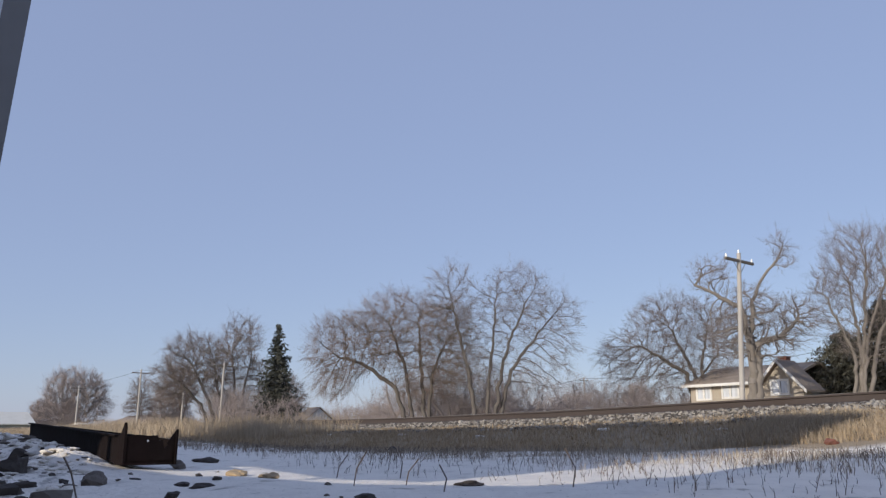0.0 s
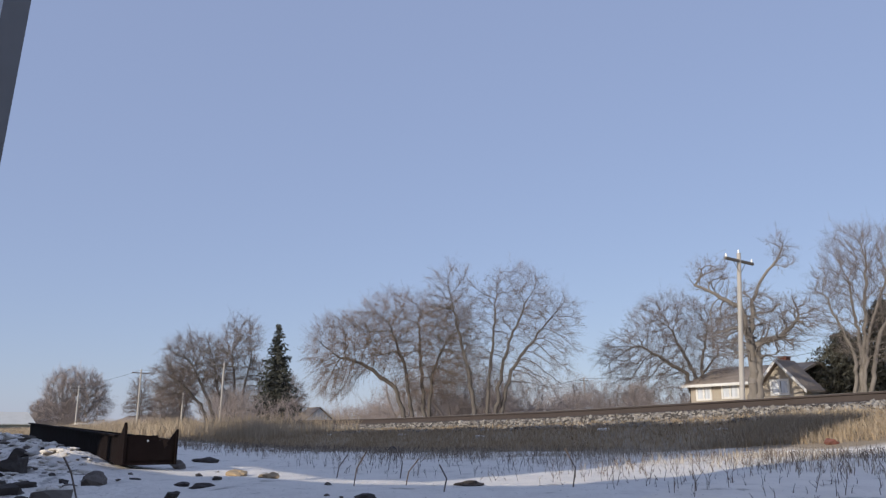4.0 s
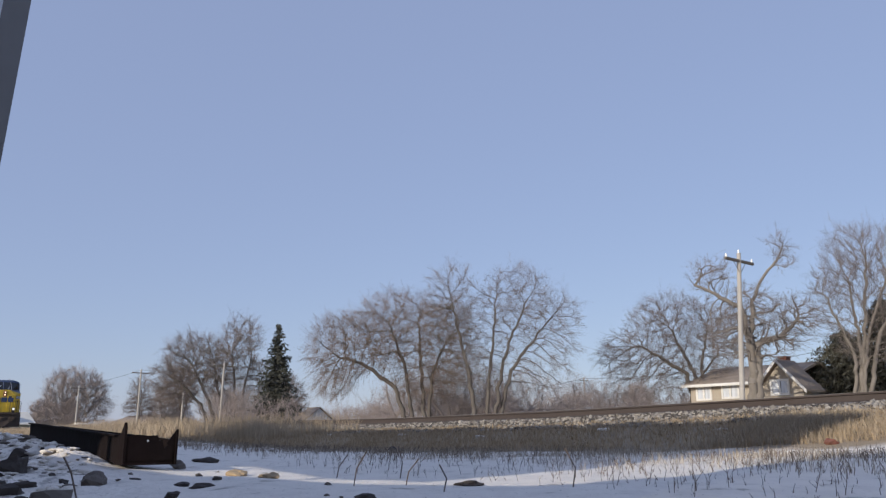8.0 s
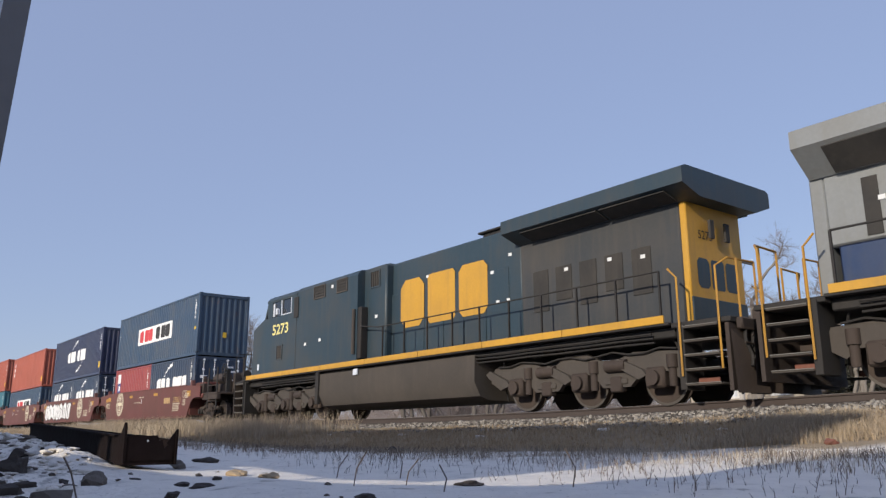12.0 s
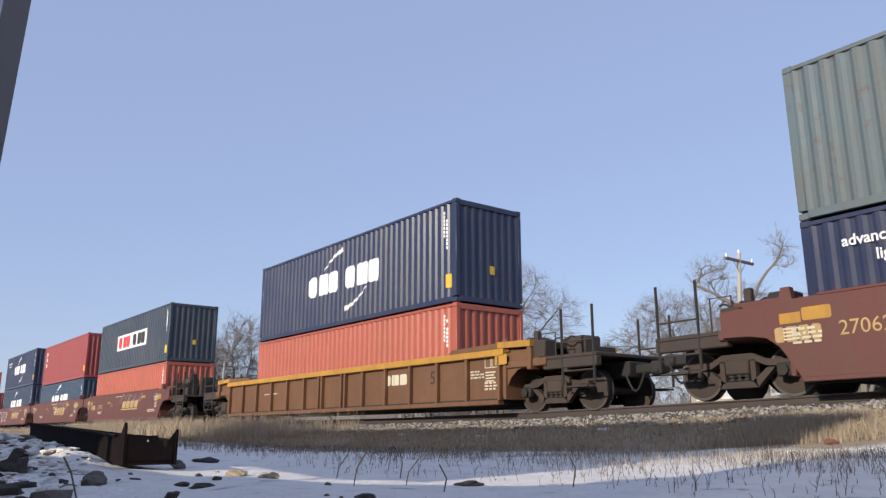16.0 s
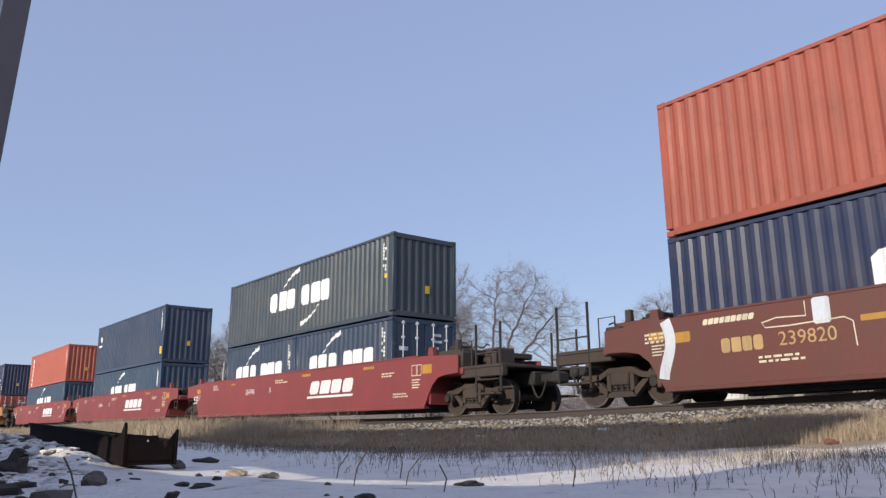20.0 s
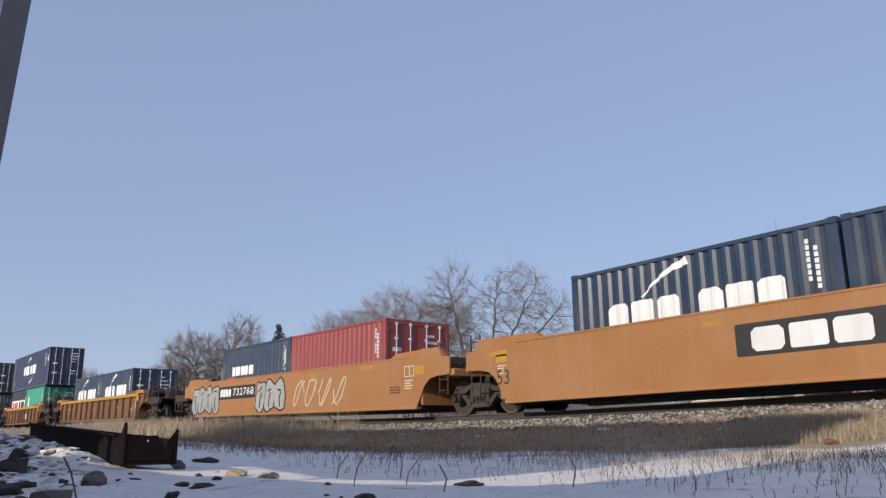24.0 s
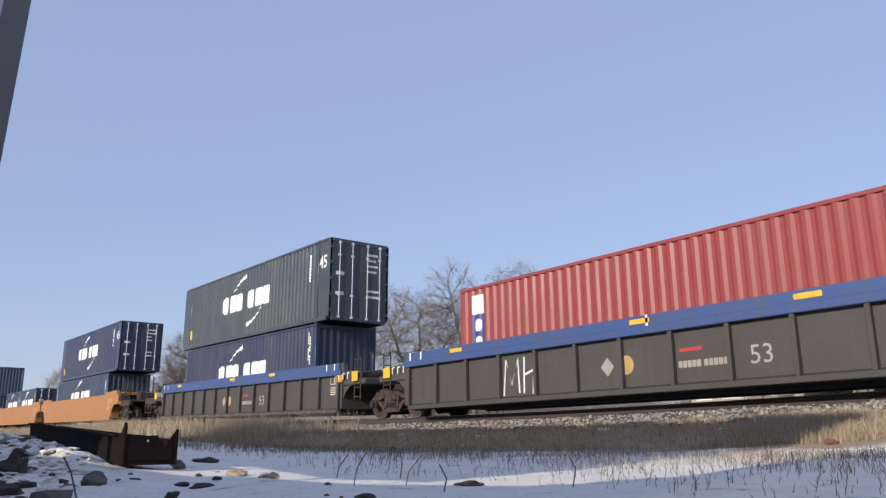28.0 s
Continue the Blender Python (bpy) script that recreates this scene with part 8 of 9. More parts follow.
# second five-unit brown car
s5 = (6.3, -9.05, -24.6, -39.95, -55.4)
for i, (s, (lf, rt)) in enumerate(zip(s5, kinds)):
    w = well_car("dusty oxide brown well car with smooth sides", s, 6.20, WELL_BROWN, lf, rt, brake=1 if i == 0 else 0)
    if i != 3:
        sign(w, word_blocks(1.65 if i != 4 else 1.9, 0.98, 2.7, 0.36, (4,), 0.35) + [slab(0.2, 3.0, 0.70, 0.77, 0.4)], GOLD, "trade_mark", "faded gold slanted blocks")
    small_text(w, [(-0.9, 1.42, 1, 1.4), (4.6, 0.62, 2, 1.1), (5.5, 1.25, 3, 0.7), (-6.6, 1.3, 3, 0.4), (-4.2, 0.66, 2, 0.9)], rng_text)
    sign(w, [slab(-2.4, -1.9, 1.10, 1.20), slab(3.6, 4.2, 1.25, 1.35), slab(-6.0, -5.55, 1.1, 1.3)], CHORD_YELLOW, "reflector", "small yellow reflectors")
    if i in (0, 4):
        part("car_number", writing("239820", 0.34, GOLD, "car_number"), None, w, "faded gold car number", at=(-3.9 if i == 0 else -3.3, WELL_Y - 0.004, 0.95))
        sign(w, word_blocks(-5.3 if i == 0 else -4.5, 0.95, 0.85, 0.26, (4,)), GOLD, "trade_mark", "faded gold blocks")
    part("unit_letter", writing("AEDCB"[i], 0.28, WHITE, "unit_letter"), None, w, at=(-1.6, WELL_Y - 0.004, 1.0))
    scribble(w, -0.2 + 0.3 * i, 3.8, 1.0, 1.55, SILVER, 20 + i, 4, 0.025)
    if i == 1:
        part("sprayed_words", writing("IM FROM\n420K", 0.30, CREAM, "sprayed_words"), None, w, "thin sprayed words", at=(0.35, WELL_Y - 0.004, 1.0))
        scribble(w, 1.4, 4.2, 0.35, 1.55, GOLD, 31, 1, 0.03)
    if i == 4:
        band = [(-6.10 + 0.10 * math.sin(k * 0.5), 1.56 - 0.125 * k) for k in range(10)]
        part("sprayed_band", flat(stroke(band, 0.24), WELL_Y - 0.002), SPRAY_PALE, w, "white upright sprayed band", smooth=0)
        sign(w, [slab(-3.16, -2.86, 1.14, 1.58)], SPRAY_PALE, "sprayed_patch", "white sprayed patch", WELL_Y - 0.002)
        sign(w, stroke([(-3.28, 1.55), (-3.28, 1.30), (-3.8, 1.33), (-4.08, 1.27), (-4.02, 1.18), (-3.6, 1.17), (-2.65, 1.20), (-2.52, 1.12), (-2.5, 0.72)], 0.022), CREAM, "sprayed_outline", "thin sprayed outline round the number", WELL_Y - 0.003)
        sign(w, word_blocks(-4.75, 1.42, 1.05, 0.11, (9,), 0.3), CREAM, "sprayed_words", "small sprayed word, not legible", WELL_Y - 0.002)
    if i == 3:
        bubble(w, -4.3, -1.8, 0.55, 1.25, 3, SILVER, SILVER, 9, label="faded pale sprayed shapes")
    if i == 2:
        scribble(w, -5.6, -1.6, 0.4, 1.4, SPRAY_PALE, 33, 3, 0.05)
stack(s5[0], [(B, 0, L40, STD, ORANGE, "none", False, "plain orange corrugated steel container"), (T1, 0, L40, HC, DARK_SLATE, "panel", False, "dark slate container with a white, red and black panel")])
stack(s5[1], [(B, 0, L40, STD, TEAL_BLUE, "comet", False, "teal blue container with a white trade mark"), (T1, 0, L40, HC, RED, "plain_red", False, "red corrugated container with small white marks")])
st = stack(s5[2], [(B, 0, L40, HC, SLATE, "comet", False, "slate blue container with a white trade mark"), (T2, 0, L40, HC, NAVY, "comet", False, "navy container with white slogan and trade mark")])
wall_words(st[1], ["advanced container", "light steel"], -4.6, 2.3, 0.22)
stack(s5[3], [(B, 0, L40, HC, RED, "tiny", False, "single red corrugated container, half sunk in its well")])
stack(s5[4], [(B, 0, L40, HC, NAVY, "comet", False, dark_blue_mark), (T2, 0, L40, HC, BROWN_ORANGE, "none", False, "plain rust orange corrugated container")])

# three-unit red car
kinds3 = (("joint", "coupler"), ("joint", "shared"), ("coupler", "shared"))
s3 = (-77.2, -96.75, -116.3)
for i, (s, (lf, rt)) in enumerate(zip(s3, kinds3)):
    w = well_car("deep red well car with smooth sides and white blocks", s, 8.10, WELL_RED, lf, rt)
    sign(w, word_blocks(3.0, 1.0, 2.8, 0.42, (4,), 0.3) + [slab(1.5, 4.4, 0.66, 0.73, 0.4)], WHITE, "trade_mark", "white slanted blocks")
    part("car_number", writing("254746", 0.27, WHITE, "car_number"), None, w, "white car number", at=(-3.0, WELL_Y - 0.004, 1.05))
    part("unit_letter", writing("ACB"[i], 0.28, WHITE, "unit_letter"), None, w, at=(-1.3, WELL_Y - 0.004, 1.05))
    part("length_mark", writing("53", 0.55 if i == 2 else 0.45, WHITE, "length_mark"), None, w, "white number 53", at=(-8.5, WELL_Y - 0.004, 0.9))
    small_text(w, [(6.0, 1.2, 2, 0.6), (-0.9, 1.35, 2, 0.8), (6.6, 0.6, 2, 0.7), (-6.6, 1.4, 3, 0.4)], rng_text)
    sign(w, [slab(-4.8, -4.4, 1.38, 1.44), slab(1.1, 1.7, 1.40, 1.48), slab(5.0, 5.6, 1.40, 1.48)], CHORD_YELLOW, "reflector", "small yellow reflectors")
stack(s3[0], [(B, -3.06, L20, STD, SLATE, "comet", False, "short slate container with a white trade mark"), (B, 3.06, L20, STD, SLATE, "comet", True, "short slate blue container with doors"),
              (T1, 0, L40, STD, GREEN_SLATE, "comet", False, "slate green-blue container with a white trade mark")])
stack(s3[1], [(B, 0, L40, STD, TEAL_BLUE, "comet", False, "slate blue container with a white trade mark"), (T1, 0, L40, HC, SLATE, "tiny", False, "plain slate blue container with a small mark")])
stack(s3[2], [(B, 0, L40, STD, TEAL_BLUE, "comet", False, "slate blue container with a white trade mark"), (T1, 0, L40, STD, ORANGE, "tall_word", False, "orange container with an upright white word")])

# three-unit orange car
s3 = (-140.75, -160.2, -179.75)
for i, (s, (lf, rt)) in enumerate(zip(s3, kinds3)):
    w = well_car("orange ochre well car with smooth sides and sprayed graffiti", s, 8.10, WELL_ORANGE, lf, rt)
    sign(w, [slab(-8.75, -8.0, 1.32, 1.46), slab(-2.6, -2.2, 1.34, 1.44), slab(2.0, 2.4, 1.34, 1.44), slab(5.2, 5.9, 1.40, 1.52)], CHORD_YELLOW, "reflector", "small yellow reflectors")
    small_text(w, [(6.8, 0.8, 3, 0.5), (-1.2, 1.2, 1, 0.5)], rng_text, BLACK_MARK)
    part("length_mark", writing("53", 0.5, CLOD, "length_mark"), None, w, "dark number 53", at=(-8.15, WELL_Y - 0.003, 0.80))
    if i == 0:
        sign(w, [slab(1.85, 4.85, 0.86, 1.19, 0, 0.05)], BLACK_MARK, "number_panel")
        part("car_number", writing("732768", 0.30, WHITE, "car_number", 1.7, 0, 0.2), None, w, "white car number on a black panel", at=(3.87, WELL_Y - 0.006, 1.025))
        sign(w, word_blocks(2.45, 1.025, 1.0, 0.24, (4,), 0.2), WHITE, "trade_mark", "", WELL_Y - 0.006)
        bubble(w, -7.6, -3.6, 0.28, 1.45, 4, SPRAY_GREEN, BLACK_MARK, 12, label="green sprayed shapes with a dark outline")
        bubble(w, -3.6, -1.1, 0.45, 1.25, 4, SPRAY_PALE, PLATE_BLUE, 13, label="pale sprayed shapes with a blue outline")
        scribble(w, -8.6, -7.6, 0.5, 1.4, WHITE, 41, 2, 0.05)
    if i == 1:
        sign(w, [slab(-1.95, 0.75, 0.72, 1.30, 0, 0.05)], BLACK_MARK, "mark_panel")
        sign(w, word_blocks(-0.6, 1.0, 2.2, 0.42, (3,)), WHITE, "trade_mark", "white blocks on black", WELL_Y - 0.006)
        bubble(w, 2.4, 4.2, 0.45, 1.35, 2, SPRAY_PINK, BLACK_MARK, 14, label="pink sprayed shape")
        bubble(w, 3.9, 5.3, 0.55, 1.40, 2, CHORD_YELLOW, BLACK_MARK, 15, label="yellow sprayed shape", y=WELL_Y - 0.014)
        bubble(w, 5.0, 7.0, 0.35, 1.05, 2, WHITE, SILVER, 16, label="white sprayed shape", y=WELL_Y - 0.028)
    if i == 2:
        sign(w, [slab(-5.6, -2.2, 0.85, 1.35, 0, 0.05)], BLACK_MARK, "number_panel")
        part("car_number", writing("732768", 0.40, WHITE, "car_number", 1.9), None, w, "white car number on a black panel", at=(-3.3, WELL_Y - 0.006, 1.1))
        sign(w, word_blocks(-4.95, 1.1, 1.1, 0.3, (4,)), WHITE, "trade_mark", "", WELL_Y - 0.006)
        bubble(w, -8.5, -5.6, 0.25, 1.5, 4, SILVER, BLACK_MARK, 17, label="silver sprayed shapes with a black outline")
        bubble(w, -2.1, 0.2, 0.25, 1.5, 3, SILVER, BLACK_MARK, 18, label="silver sprayed shapes with a black outline")
        scribble(w, 0.8, 4.4, 0.35, 1.35, CREAM, 19, 4, 0.05)
st = stack(s3[0], [(B, -3.06, L20, STD, BROWN_ORANGE, "none", False, "short rust orange corrugated container"), (B, 3.06, L20, STD, BROWN_ORANGE, "none", True, "short rust orange container with doors"),
                   (T1, 0, L40, HC, NAVY, "comet", False, "navy container with white slogan and trade mark")])
wall_words(st[2], ["eco container"], 4.0, 1.42, 0.36, width=2.35)
wall_words(st[2], ["bamboo flooring"], 4.02, 1.02, 0.31, width=2.2)
stack(s3[1], [(B, -3.06, L20, STD, SLATE, "comet", False, "short slate container with a white trade mark"), (B, 3.06, L20, STD, SLATE, "comet", True, "short slate container with doors and a white trade mark")])
stack(s3[2], [(B, -3.06, L20, STD, SLATE, "side_word", False, "short blue container with a small word"), (B, 3.06, L20, STD, RED, "none", True, "short red container with doors")])

# two single ochre cars
w = well_car("rusty brown-ochre well car with ribbed sides", -203.4, 8.02, WELL_OCHRE, "coupler", "coupler", True, CHORD_YELLOW)
small_text(w, [(-6.6, 0.95, 1, 1.5), (4.0, 0.9, 2, 0.6), (6.6, 0.8, 3, 0.6)], rng_text, y=-1.396)
stack(-203.4, [(B, -3.06, L20, STD, SLATE, "comet", False, "short slate container with a white trade mark"), (B, 3.06, L20, STD, SLATE, "comet", True, "short slate container with doors and a white trade mark")])
w = well_car("short rusty ochre well car with ribbed sides", -224.95, 6.20, WELL_OCHRE, "coupler", "coupler", True, CHORD_YELLOW, brake=1)
sign(w, word_blocks(1.3, 0.80, 1.9, 0.40, (3,)), CREAM, "trade_mark", "pale worn blocks", -1.396)
part("length_mark", writing("40", 0.5, BLACK_MARK, "length_mark"), None, w, "dark number 40", at=(-1.0, -1.396, 0.85))
part("car_number", writing("745006", 0.26, CREAM, "car_number"), None, w, at=(-4.6, -1.396, 0.85))
stack(-224.95, [(B, -3.06, L20, STD, CHARCOAL, "panel", False, "short charcoal container with a white trade mark panel"), (B, 3.06, L20, STD, GREEN, "white_strip", True, "short bright green container with an upright white plate"),
                (T1, 0, L45, HC, NAVY, "comet", True, "long navy container with doors and a white trade mark")])

# three-unit grey and blue car
s3 = (-246.7, -266.3, -285.95)
for i, (s, (lf, rt)) in enumerate(zip(s3, kinds3)):
    w = well_car("sooty grey well car with ribbed sides and a blue chord", s, 8.10, WELL_GREY, lf, rt, True, CHORD_BLUE, brake=1 if i == 0 else 0)
    part("blue_band", Build().box(-8.2, 8.2, -1.512, -1.30, 1.50, 1.72, 0.01), CHORD_BLUE, w, "scuffed blue upper band")
    part("blue_band", Build().box(-8.2, 8.2, 1.30, 1.512, 1.50, 1.72, 0.01), CHORD_BLUE, w)
    sign(w, [slab(x, x + 0.5, 1.56, 1.66) for x in (-6.2, -0.3, 3.2)], YELLOW_MARK, "reflector", "yellow reflectors", -1.516)
    sign(w, [slab(x, x + 0.06, 1.5, 1.72) for x in (-8.0, -7.5, 0.1, 7.4, 7.9)], WHITE, "white_ticks", "", -1.516)
    ticks = []
    for q in (-1, 1):
        for k in range(4):
            u = q * (8.25 + 0.27 * k)
            ticks += [slab(u - 0.09, u - 0.05, 1.20, 1.40), slab(u - 0.05, u + 0.04, 1.37, 1.40)]
    sign(w, ticks, WHITE, "end_ticks", "white hooked ticks on the end decks", -1.506)
    part("end_panel", Build().box(-9.32, -8.98, -1.512, -1.49, 1.12, 1.42), YELLOW_MARK, w, "yellow end panel")
    part("end_panel", Build().box(8.98, 9.32, -1.512, -1.49, 1.12, 1.42), YELLOW_MARK, w, "yellow end panel")
    part("unit_letter", writing("BCA"[i], 0.22, CREAM, "unit_letter"), None, w, at=(-6.9, -1.396, 1.12))
    part("length_mark", writing("53", 0.48, FADED, "length_mark"), None, w, "white number 53", at=(2.45, -1.396, 0.72))
    sign(w, word_blocks(1.25, 0.68, 1.08, 0.13, (5, 5)), FADED, "maker_word", "", -1.396)
    sign(w, [slab(0.75, 1.25, 0.92, 0.99, 0.2)], MARK_RED, "red_dash", "", -1.396)
    sign(w, [[(-1.04, 0.98), (-0.86, 0.78), (-1.04, 0.58), (-1.22, 0.78)]], FADED, "diamond_mark", "", -1.396)
    sign(w, disc(-0.55, 0.78, 0.2, 14), GOLD, "round_mark", "", -1.396)
    if i == 0:
        part("car_number", writing("7170", 0.34, CREAM, "car_number"), None, w, at=(-3.9, -1.396, 0.75))
        sign(w, word_blocks(-5.2, 0.75, 1.0, 0.26, (4,)), CREAM, "trade_mark", "", -1.396)
        part("load_mark", writing("125-T", 0.3, CREAM, "load_mark"), None, w, at=(-7.2, -1.396, 0.75))
    if i == 1:
        part("sprayed_lines", flat(stroke([(-4.27, 0.35), (-4.17, 1.2), (-3.98, 0.6), (-3.76, 1.2), (-3.72, 0.4)], 0.05) + stroke([(-3.54, 1.22), (-3.57, 0.38)], 0.05) + stroke([(-3.56, 0.8), (-3.24, 0.9)], 0.05) + stroke([(-3.20, 1.25), (-3.27, 0.35)], 0.05), -1.396), WHITE, w, "white sprayed zigzag lines", smooth=0)
stack(s3[0], [(B, 0, L40, HC, GREY, "side_word", False, "grey corrugated container with a white word"), (T2, 0, L45, HC, CHARCOAL, "comet", True, "long charcoal container with doors and a white trade mark")])
cr = stack(s3[1], [(B, 0, L40, HC, RED, "strip", False, "single red corrugated container with an upright plate")])
part("end_mark", Build().add(*[[(L40 / 2 + 0.004, -0.95 + 0.30 * i + k, 2.15 + j) for i in range(6) for k, j in ((0, 0), (0.2, 0), (0.2, 0.26), (0, 0.26))], [(4 * i, 4 * i + 1, 4 * i + 2, 4 * i + 3) for i in range(6)]]), WHITE, cr[0], "white word in plain blocks", smooth=0)
stack(s3[2], [(B, 0, L40, HC, NAVY, "comet", False, dark_blue_mark), (T2, 0, L45, HC, GREEN_SLATE, "comet", True, "long slate container with doors and a white trade mark")])

# orange cars that are only seen far off
s3 = (-310.2, -329.7, -349.2)
for i, (s, (lf, rt)) in enumerate(zip(s3, kinds3)):
    w = well_car("orange ochre well car with smooth sides", s, 8.10, WELL_ORANGE, lf, rt)
stack(s3[0], [(B, 0, L40, STD, SLATE, "comet", False, "slate container with a white trade mark"), (T1, 0.9, L45, HC, NAVY, "comet", True, "long navy container with doors and a white trade mark")])
stack(s3[1], [(B, -3.06, L20, STD, SLATE, "comet", False, "short slate blue corrugated container"), (B, 3.06, L20, STD, SLATE, "comet", True, "short slate blue container with doors")])
stack(s3[2], [(B, 0, L40, STD, SLATE, "none", False, "plain slate blue corrugated container"), (T1, 0, L40, HC, TEAL_BLUE, "none", False, "plain teal blue corrugated container")])


# ---- made-up boards out of view behind the camera, added to shade the snow ----
shade_screen = thing("board_screen", "tall weathered slatted screen added out of view for shade", "screen")
# gaps between the slats let a share of the sun onto the snow
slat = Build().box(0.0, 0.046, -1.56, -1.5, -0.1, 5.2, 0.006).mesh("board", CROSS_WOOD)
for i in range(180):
    part("board", slat, None, shade_screen, at=(-1.76 + 0.06 * i, 0, 0))
shade_fence = thing("board_fence", "weathered board fence added out of view for shade, stepping up", "fence")
# top edge cut to bound the sunlit strip on the snow
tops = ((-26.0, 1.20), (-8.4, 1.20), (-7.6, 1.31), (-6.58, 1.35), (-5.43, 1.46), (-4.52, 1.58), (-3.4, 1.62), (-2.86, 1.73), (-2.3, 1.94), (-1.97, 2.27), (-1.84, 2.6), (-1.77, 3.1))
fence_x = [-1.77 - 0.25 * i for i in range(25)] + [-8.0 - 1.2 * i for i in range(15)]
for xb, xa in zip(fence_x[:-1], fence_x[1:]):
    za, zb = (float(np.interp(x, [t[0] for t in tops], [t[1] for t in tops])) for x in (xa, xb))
    part("fence_board", Build().prism([(xa + 0.002, -0.1), (xb, -0.1), (xb, zb), (xa + 0.002, za)], -1.55, -1.50), CROSS_WOOD, shade_fence)
# invented hoarding: its lower and right edges shape the shadow on the bank
hoarding = thing("hoarding", "tall board hoarding on posts, added out of view for shade", "hoarding")
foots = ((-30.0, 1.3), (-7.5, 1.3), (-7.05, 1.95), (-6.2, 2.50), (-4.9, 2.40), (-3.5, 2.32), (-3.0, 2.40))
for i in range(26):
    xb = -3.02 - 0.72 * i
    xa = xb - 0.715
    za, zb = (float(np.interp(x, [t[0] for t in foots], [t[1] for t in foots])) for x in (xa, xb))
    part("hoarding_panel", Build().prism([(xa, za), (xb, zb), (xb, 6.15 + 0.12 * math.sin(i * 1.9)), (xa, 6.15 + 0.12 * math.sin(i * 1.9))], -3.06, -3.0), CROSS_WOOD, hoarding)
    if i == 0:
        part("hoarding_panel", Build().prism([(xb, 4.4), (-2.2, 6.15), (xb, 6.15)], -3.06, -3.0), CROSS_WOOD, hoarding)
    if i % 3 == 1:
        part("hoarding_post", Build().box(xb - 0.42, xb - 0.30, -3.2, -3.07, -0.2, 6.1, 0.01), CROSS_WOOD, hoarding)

# ---- post close to the camera ----
post_ob = thing("timber_post", "grey-brown painted timber post close by", "post", at=(0, 0, 0))
def leaning_bar(corners, lean, z0, z1):
    n = len(corners)
    v = [(x, y + lean * z, z) for z in (z0, z1) for x, y in corners]
    return Build().add(v, [(i, (i + 1) % n, n + (i + 1) % n, n + i) for i in range(n)] + [tuple(range(n))[::-1], tuple(range(n, 2 * n))])


part("post", leaning_bar([(-1.965, 0.150), (-2.030, 0.214), (-2.100, 0.160), (-2.050, 0.100)], 0.045, -0.3, 3.0), POST_PAINT, post_ob, smooth=0)
part("edge_strip", leaning_bar([(-1.955, 0.118), (-1.955, 0.149), (-2.045, 0.099), (-2.040, 0.070)], 0.045, -0.3, 3.0), SPRAY_PALE, post_ob, "pale edge strip", smooth=0)

# ---- rusty trough half buried in the snow ----
trough = thing("steel_trough", "dark rusty steel trough half buried in snow", "trough", at=Matrix.Translation((-6.66, 2.17, 0.06)) @ pose(0, 0, 0, 0, 0.6, -3))
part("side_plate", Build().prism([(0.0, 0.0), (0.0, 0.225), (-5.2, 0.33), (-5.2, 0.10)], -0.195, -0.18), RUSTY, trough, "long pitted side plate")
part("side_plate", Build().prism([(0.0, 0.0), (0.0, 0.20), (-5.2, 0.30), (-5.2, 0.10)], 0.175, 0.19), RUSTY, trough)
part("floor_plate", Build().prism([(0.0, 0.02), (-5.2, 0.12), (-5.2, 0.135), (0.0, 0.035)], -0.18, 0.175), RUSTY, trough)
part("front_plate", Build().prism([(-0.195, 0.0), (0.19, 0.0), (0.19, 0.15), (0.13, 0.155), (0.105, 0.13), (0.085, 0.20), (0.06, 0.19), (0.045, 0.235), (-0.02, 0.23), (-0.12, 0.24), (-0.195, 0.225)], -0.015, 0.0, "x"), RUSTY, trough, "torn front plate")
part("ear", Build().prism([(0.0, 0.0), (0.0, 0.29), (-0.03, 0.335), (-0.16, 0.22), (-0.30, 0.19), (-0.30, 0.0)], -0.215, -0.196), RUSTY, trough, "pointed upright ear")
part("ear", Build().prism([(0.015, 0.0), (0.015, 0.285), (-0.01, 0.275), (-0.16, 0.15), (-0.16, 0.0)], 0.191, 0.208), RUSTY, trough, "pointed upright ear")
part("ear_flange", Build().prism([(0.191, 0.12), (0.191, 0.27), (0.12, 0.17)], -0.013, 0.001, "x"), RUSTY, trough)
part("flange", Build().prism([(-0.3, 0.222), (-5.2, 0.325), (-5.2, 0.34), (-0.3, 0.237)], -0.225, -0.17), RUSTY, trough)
# pale disc painted for the spot of light through a notch
part("bolt_head", Build().cyl((0.0, -0.03, 0.19), (0.006, -0.03, 0.19), 0.008, 8), SPRAY_PALE, trough, "pale disc for light seen through a notch")


# ---- rocks and clods on the snow ----
def lump(seed, r, flat_z=0.6, material=None, name="rock"):
    bm = bmesh.new()
    bmesh.ops.create_icosphere(bm, subdivisions=3, radius=1.0)
    rng = random.Random(seed)
    o = Vector((rng.uniform(0, 50), rng.uniform(0, 50), rng.uniform(0, 50)))
    sx, sy = rng.uniform(0.8, 1.3), rng.uniform(0.7, 1.1)
    for v in bm.verts:
        q = max(0.0, noise.noise(v.co * 2.3 + o))
        n = 1 + 0.45 * noise.noise(v.co * 1.2 + o) + 0.30 * abs(noise.noise(v.co * 2.6 + o)) + 0.16 * noise.noise(v.co * 6.5 + o) + 0.08 * noise.noise(v.co * 14 + o) - 0.2 * q
        v.co = Vector((v.co.x * sx, v.co.y * sy, v.co.z * flat_z)) * n * r
    me = bpy.data.meshes.new(name)
    bm.to_mesh(me)
    bm.free()
    me.materials.append(material or ROCK)
    return me


